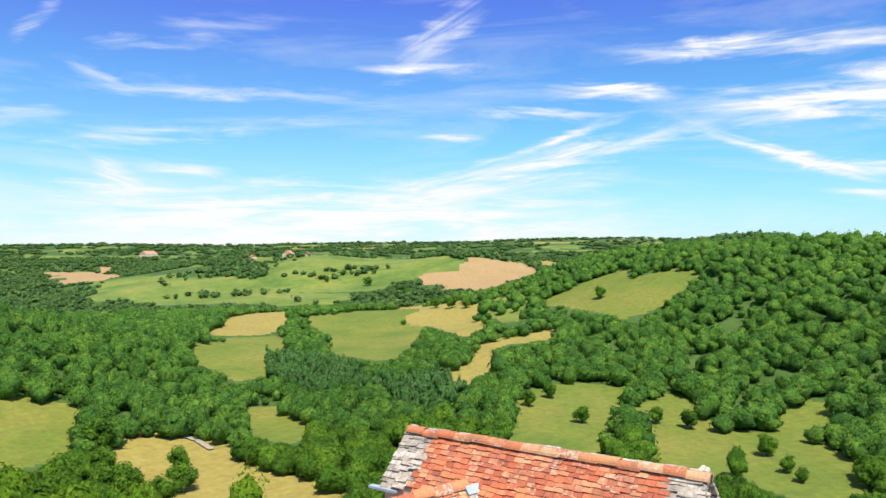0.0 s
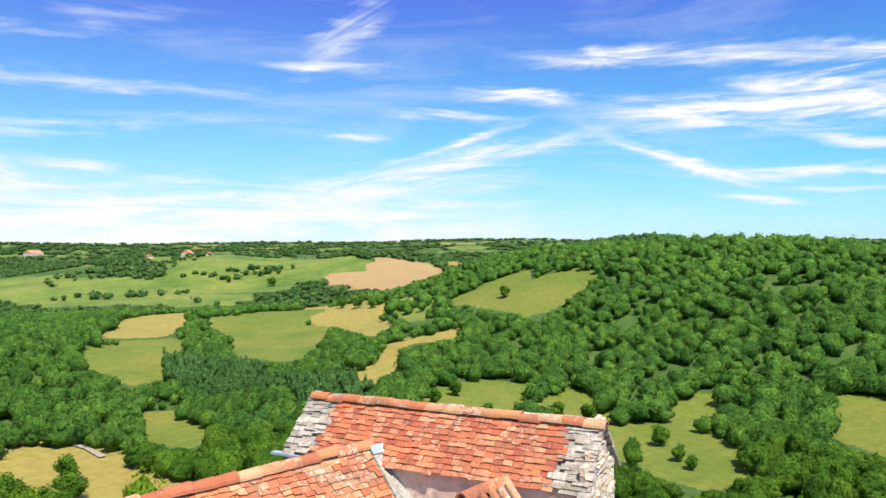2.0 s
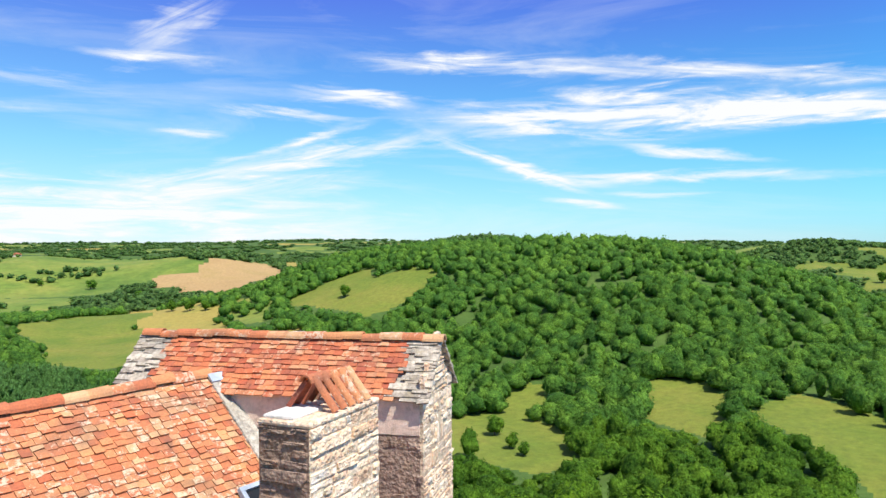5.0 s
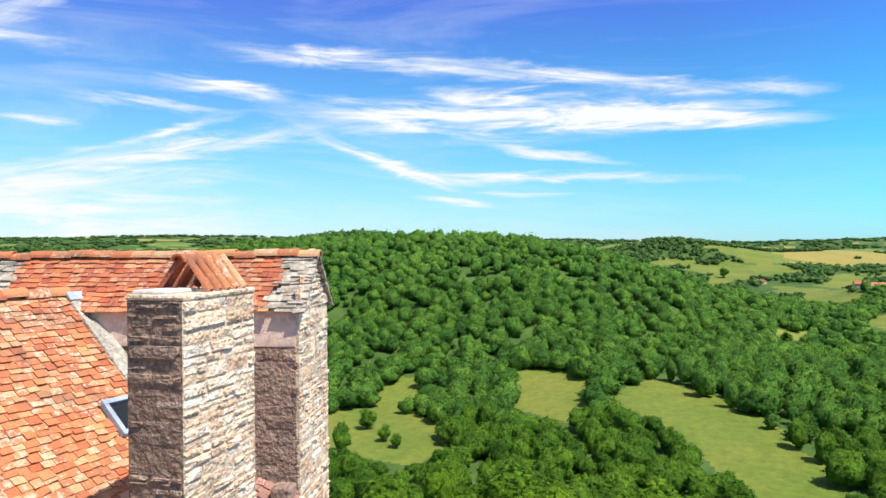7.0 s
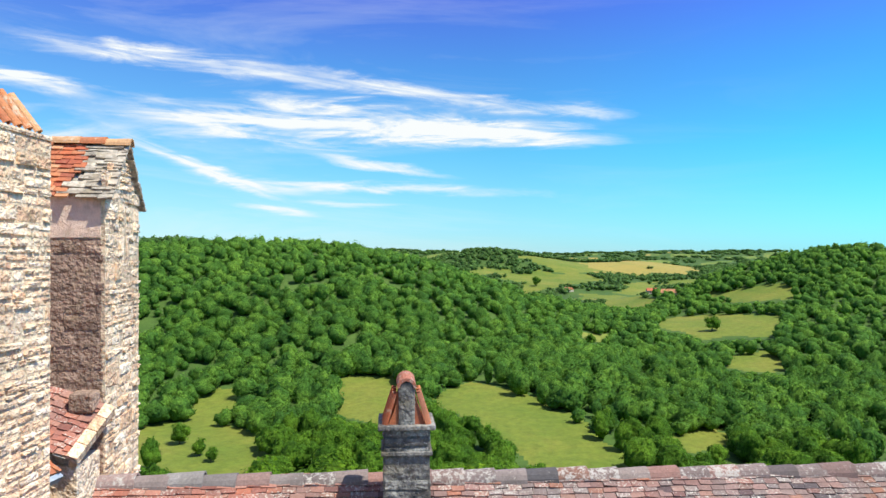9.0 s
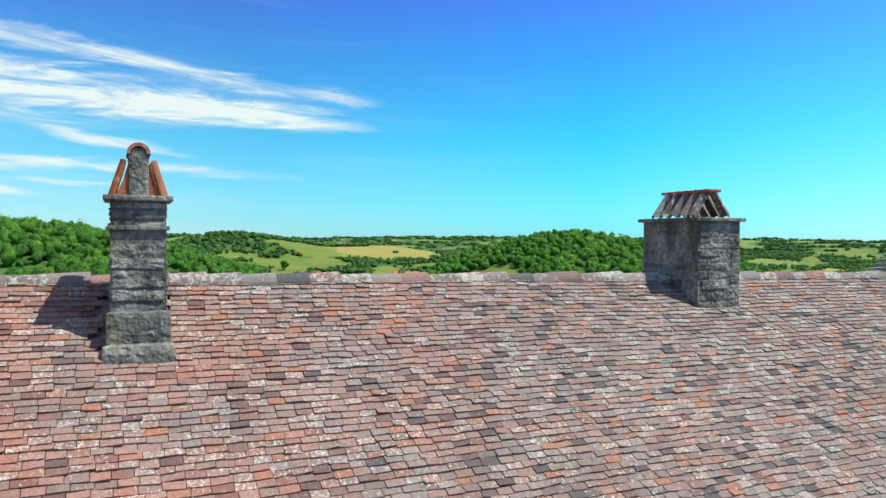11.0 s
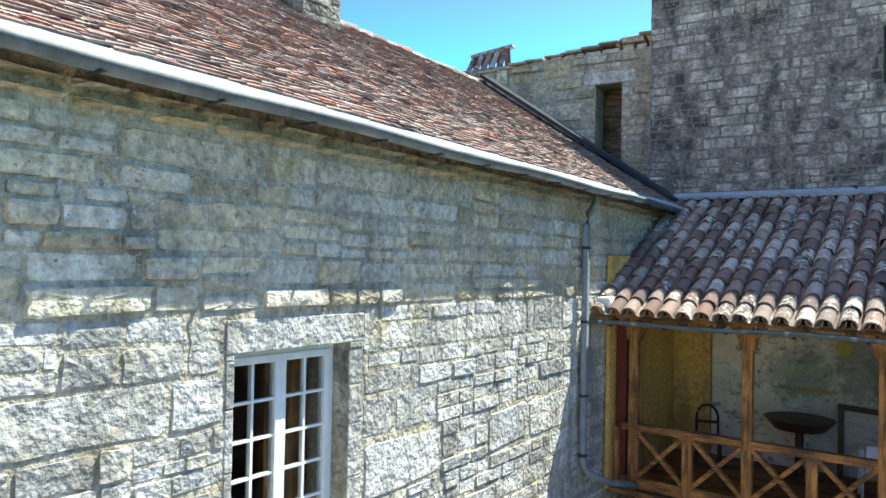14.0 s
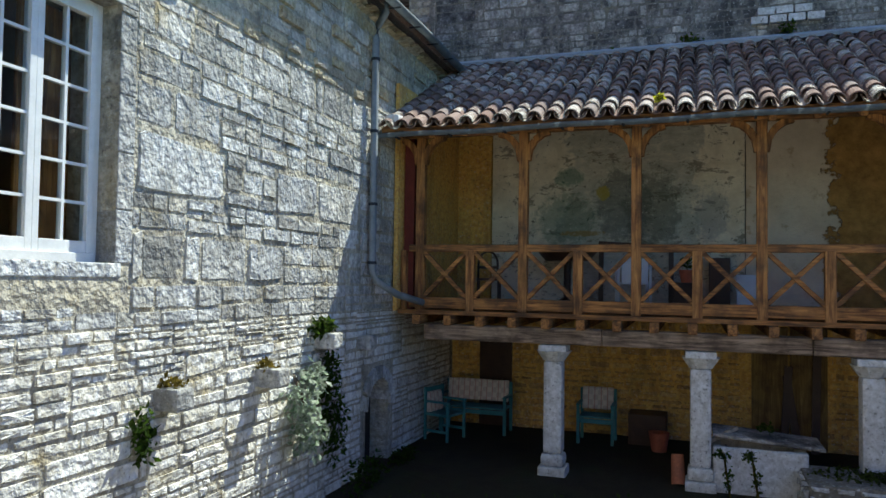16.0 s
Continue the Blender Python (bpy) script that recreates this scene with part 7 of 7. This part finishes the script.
core = part("core", a_box((-0.7, 1.6), (-0.5, 0.45), (0, 0.42), bevel=0.03), EARTH_MORTAR, t)
mm = frame_of((-0.72, -0.5, 0), (1, 0, 0), (0, -1, 0))
pieces("rubble_stone", stone_corners(2.3, 0.42, (0.1, 0.18), (0.15, 0.4), 0.012, 0.06, 1.8), mm, core, STONE_A, STONE_A_ONE, None)
mm = frame_of((-0.7, 0.45, 0), (0, -1, 0), (-1, 0, 0))
pieces("rubble_stone", stone_corners(0.95, 0.42, (0.1, 0.18), (0.15, 0.4), 0.012, 0.06, 1.8), mm, core, STONE_A, STONE_A_ONE, None)
TURF = leaf_material("turf", ((0.05, 0.08, 0.015), (0.09, 0.13, 0.02), (0.14, 0.17, 0.03)), 12.0)
leaves("turf", [((0.4, 0, 0.44), (1.1, 0.45, 0.05))], 0.07, TURF, t, 16, 900)
t = thing("climbing_weed", "yellow-green weed stems before the trough", "plant", at=(0.6, 9.7, GY))
for k, x in enumerate((0.0, 0.32)):
    part("stem", tube(bmesh.new(), [(x, 0, 0), (x - 0.05, 0.03, 0.3), (x - 0.08, 0.05, 0.55)], 0.015, 6), MOSS, t)
    leaves("foliage", [((x - 0.1, 0.04, 0.55), (0.1, 0.08, 0.07)), ((x - 0.03, 0.02, 0.25), (0.05, 0.05, 0.22))], 0.06, TURF if k else IVY, t, 20 + k, 110)
grass = thing("yard_grass", "thin grass and weeds on the courtyard ground", "grass", kind="stuff")
leaves("blades", [((-1.5 + 1.3 * k, 8.3 + 0.5 * math.sin(k * 2.1), GY + 0.0), (0.9, 0.8, 0.05)) for k in range(-1, 6)], 0.06, TURF, grass, 30, 2600)
leaves("blades", [((-3.8, 9.9, GY + 0.1), (0.1, 0.5, 0.12)), ((-3.7, 8.4, GY + 0.2), (0.15, 0.6, 0.3))], 0.08, IVY, grass, 31, 400)

# ---- trees that stand alone, farms, tracks and a poplar grove in the country ----


def tree(kind, rng):
    t = thing("tree", "round-crowned green oak standing in a meadow", "tree", "meadow trees")
    v, f, d = crown(rng, 9, 0, 800, 0.095)
    v = v * np.array([4.0, 4.0, 4.4]) + np.array([0, 0, 1.1])
    ob = new("crown", mesh_of("crown", v, f, [LEAF_NEAR], smooth=True, normals=d))
    ob.parent = t
    bm = tube(bmesh.new(), [(0, 0, -0.8), (0.05, 0, 1.0), (0.1, 0.1, 2.4), (0.0, 0.2, 4.5)], 0.3, 8)
    for q in bm.verts:
        q.co.xy *= 1.2 - 0.17 * max(0, q.co.z)
    for k in range(4):
        a = 1.6 * k
        tube(bm, [(0.05, 0.05, 1.8 + 0.3 * k), (1.1 * math.cos(a), 1.1 * math.sin(a), 3.0 + 0.3 * k), (2.2 * math.cos(a), 2.2 * math.sin(a), 4.0 + 0.3 * k)], 0.1, 6)
    part("trunk", bm, BARK, t)
    return t


def lone_trees():
    rng = np.random.default_rng(11)
    protos = [tree(k, rng) for k in range(3)]
    spots = [(-443, -229, 1.1), (-703, -718, 1.6), (-234, -152, 0.75), (-253, -154, 0.8), (-101, -173, 1.0), (-103, -224, 1.3), (-228, -126, 0.8), (-252, -96, 0.9), (-220, -56, 0.6),
             (-250, -108, 0.8), (-690, -785, 1.0), (-81, -200, 1.1), (-665, -609, 1.2), (-479, -387, 1.2), (-482, -408, 1.1), (-477, -370, 1.0), (-213, -51, 0.55), (-235, -66, 0.8),
             (-1064, 221, 1.9), (-464, 214, 1.3), (-419, 119, 0.9), (-92, -165, 1.1), (-88, -182, 1.2), (-110, -190, 0.9), (-76, -186, 1.2), (-95, -205, 1.0)]
    for i, (x, y, s) in enumerate(spots):
        z = float(ground_height(np.float64(x), np.float64(y)))
        m = Matrix.Translation((x, y, z)) @ Matrix.Rotation(i * 2.4, 4, "Z") @ Matrix.Scale(s, 4)
        if i < 3:
            protos[i].matrix_basis = m
        else:
            src = protos[i % 3]
            new_one = copy_thing(src, Matrix())
            new_one.matrix_basis = m


def farmhouse(x, y, length, turn, label="pale farmhouse with orange tile roof on a far hill"):
    h = thing("farmhouse", label, "house", "far farms", at=(x, y, float(ground_height(np.float64(x), np.float64(y)))))
    h.rotation_euler.z = radians(turn)
    w, e = length * 0.28, length * 0.2
    part("wall", a_box((-length / 2, length / 2), (-w, w), (-2, e)), PALE_PLASTER, h)
    bm = bmesh.new()
    prof = [(-w - 0.4, e), (0, e + w * 0.75), (w + 0.4, e)]
    a = [bm.verts.new((-length / 2 - 0.4, p, q)) for p, q in prof]
    b = [bm.verts.new((length / 2 + 0.4, p, q)) for p, q in prof]
    bm.faces.new(a), bm.faces.new(b[::-1])
    for i in range(3):
        bm.faces.new((a[i], b[i], b[(i + 1) % 3], a[(i + 1) % 3]))
    bmesh.ops.recalc_face_normals(bm, faces=bm.faces[:])
    part("roof", bm, TILE_B_ONE, h)
    for k in range(3):
        u = (k - 1) * length * 0.28
        for s in (-1, 1):
            part("window", a_box((u - 0.5, u + 0.5), (s * w - 0.05, s * w + 0.05), (e * 0.35, e * 0.75)), DARK, h)


def track(name, label, points, width):
    """A pale dirt track laid over the ground."""
    V, F = [], []
    pts = [Vector(p) for p in points]
    fine = [a.lerp(b, k / 12) for a, b in zip(pts, pts[1:]) for k in range(12)] + [pts[-1]]
    for i, p in enumerate(fine):
        d = (fine[min(i + 1, len(fine) - 1)] - fine[max(i - 1, 0)]).normalized()
        n = Vector((-d.y, d.x)) * width * (0.5 + 0.08 * math.sin(i * 1.7))
        for q in (p - n, p + n):
            V.append((q.x, q.y, float(ground_height(np.float64(q.x), np.float64(q.y))) + 0.5))
        if i:
            k = 2 * i
            F.append((k - 2, k - 1, k + 1, k))
    tagged(new(name, mesh_of(name, V, F, [TRACK], smooth=True)), label, "track", kind="structure")


def poplar_grove(*polys):
    rng = np.random.default_rng(21)
    shape = []
    for _ in range(5):
        v, f, d = crown(rng, 4, 0, 90, 0.15)
        shape.append((v * np.array([0.8, 0.8, 1.0]), f, d))
    spots = []
    for poly in polys:
        poly = np.array(poly, float)
        lo, hi = poly.min(0), poly.max(0)
        g = np.stack(np.meshgrid(np.arange(lo[0], hi[0], 4.6), np.arange(lo[1], hi[1], 4.6)), -1).reshape(-1, 2)
        g = g + rng.normal(0, 0.5, g.shape)
        spots.append(g[inside(poly, g[:, 0], g[:, 1])])
    spots = np.concatenate(spots)
    woods("poplar_grove", "grey-green planted poplars in the valley", shape, spots, rng.uniform(2.4, 3.2, len(spots)), rng.uniform(9, 12.5, len(spots)), LEAF_POPLAR, False)


LEAF_POPLAR = leaf_material("poplar_leaves", ((0.07, 0.17, 0.035), (0.11, 0.245, 0.055), (0.16, 0.32, 0.08)), 1.2)
TRACK = ground_material("pale_track", ((0.36, 0.3, 0.22), (0.4, 0.34, 0.25), (0.34, 0.3, 0.2)), 0.3, 2.0)
lone_trees()
farmhouse(-840, -1060, 30, 40)
farmhouse(-790, -1100, 18, 70)
farmhouse(-865, -1035, 16, 30)
farmhouse(-759, 285, 14, 80)
farmhouse(-685, 274, 16, 60)
farmhouse(-991, 251, 14, 20)
farmhouse(-1400, -2600, 60, 20, "pale village buildings on the horizon")
track("hay_track", "pale dirt track beside the hay field", ((-121, -240), (-131, -234), (-132, -216), (-129, -203)), 2.0)
track("valley_track", "pale dirt track in the valley", ((-196, -252), (-189, -237), (-182, -223)), 3.0)
poplar_grove(((-240, -325), (-261, -289), (-219, -211), (-191, -225), (-202, -269)), ((-227, -223), (-247, -204), (-213, -160), (-190, -160), (-197, -187)))
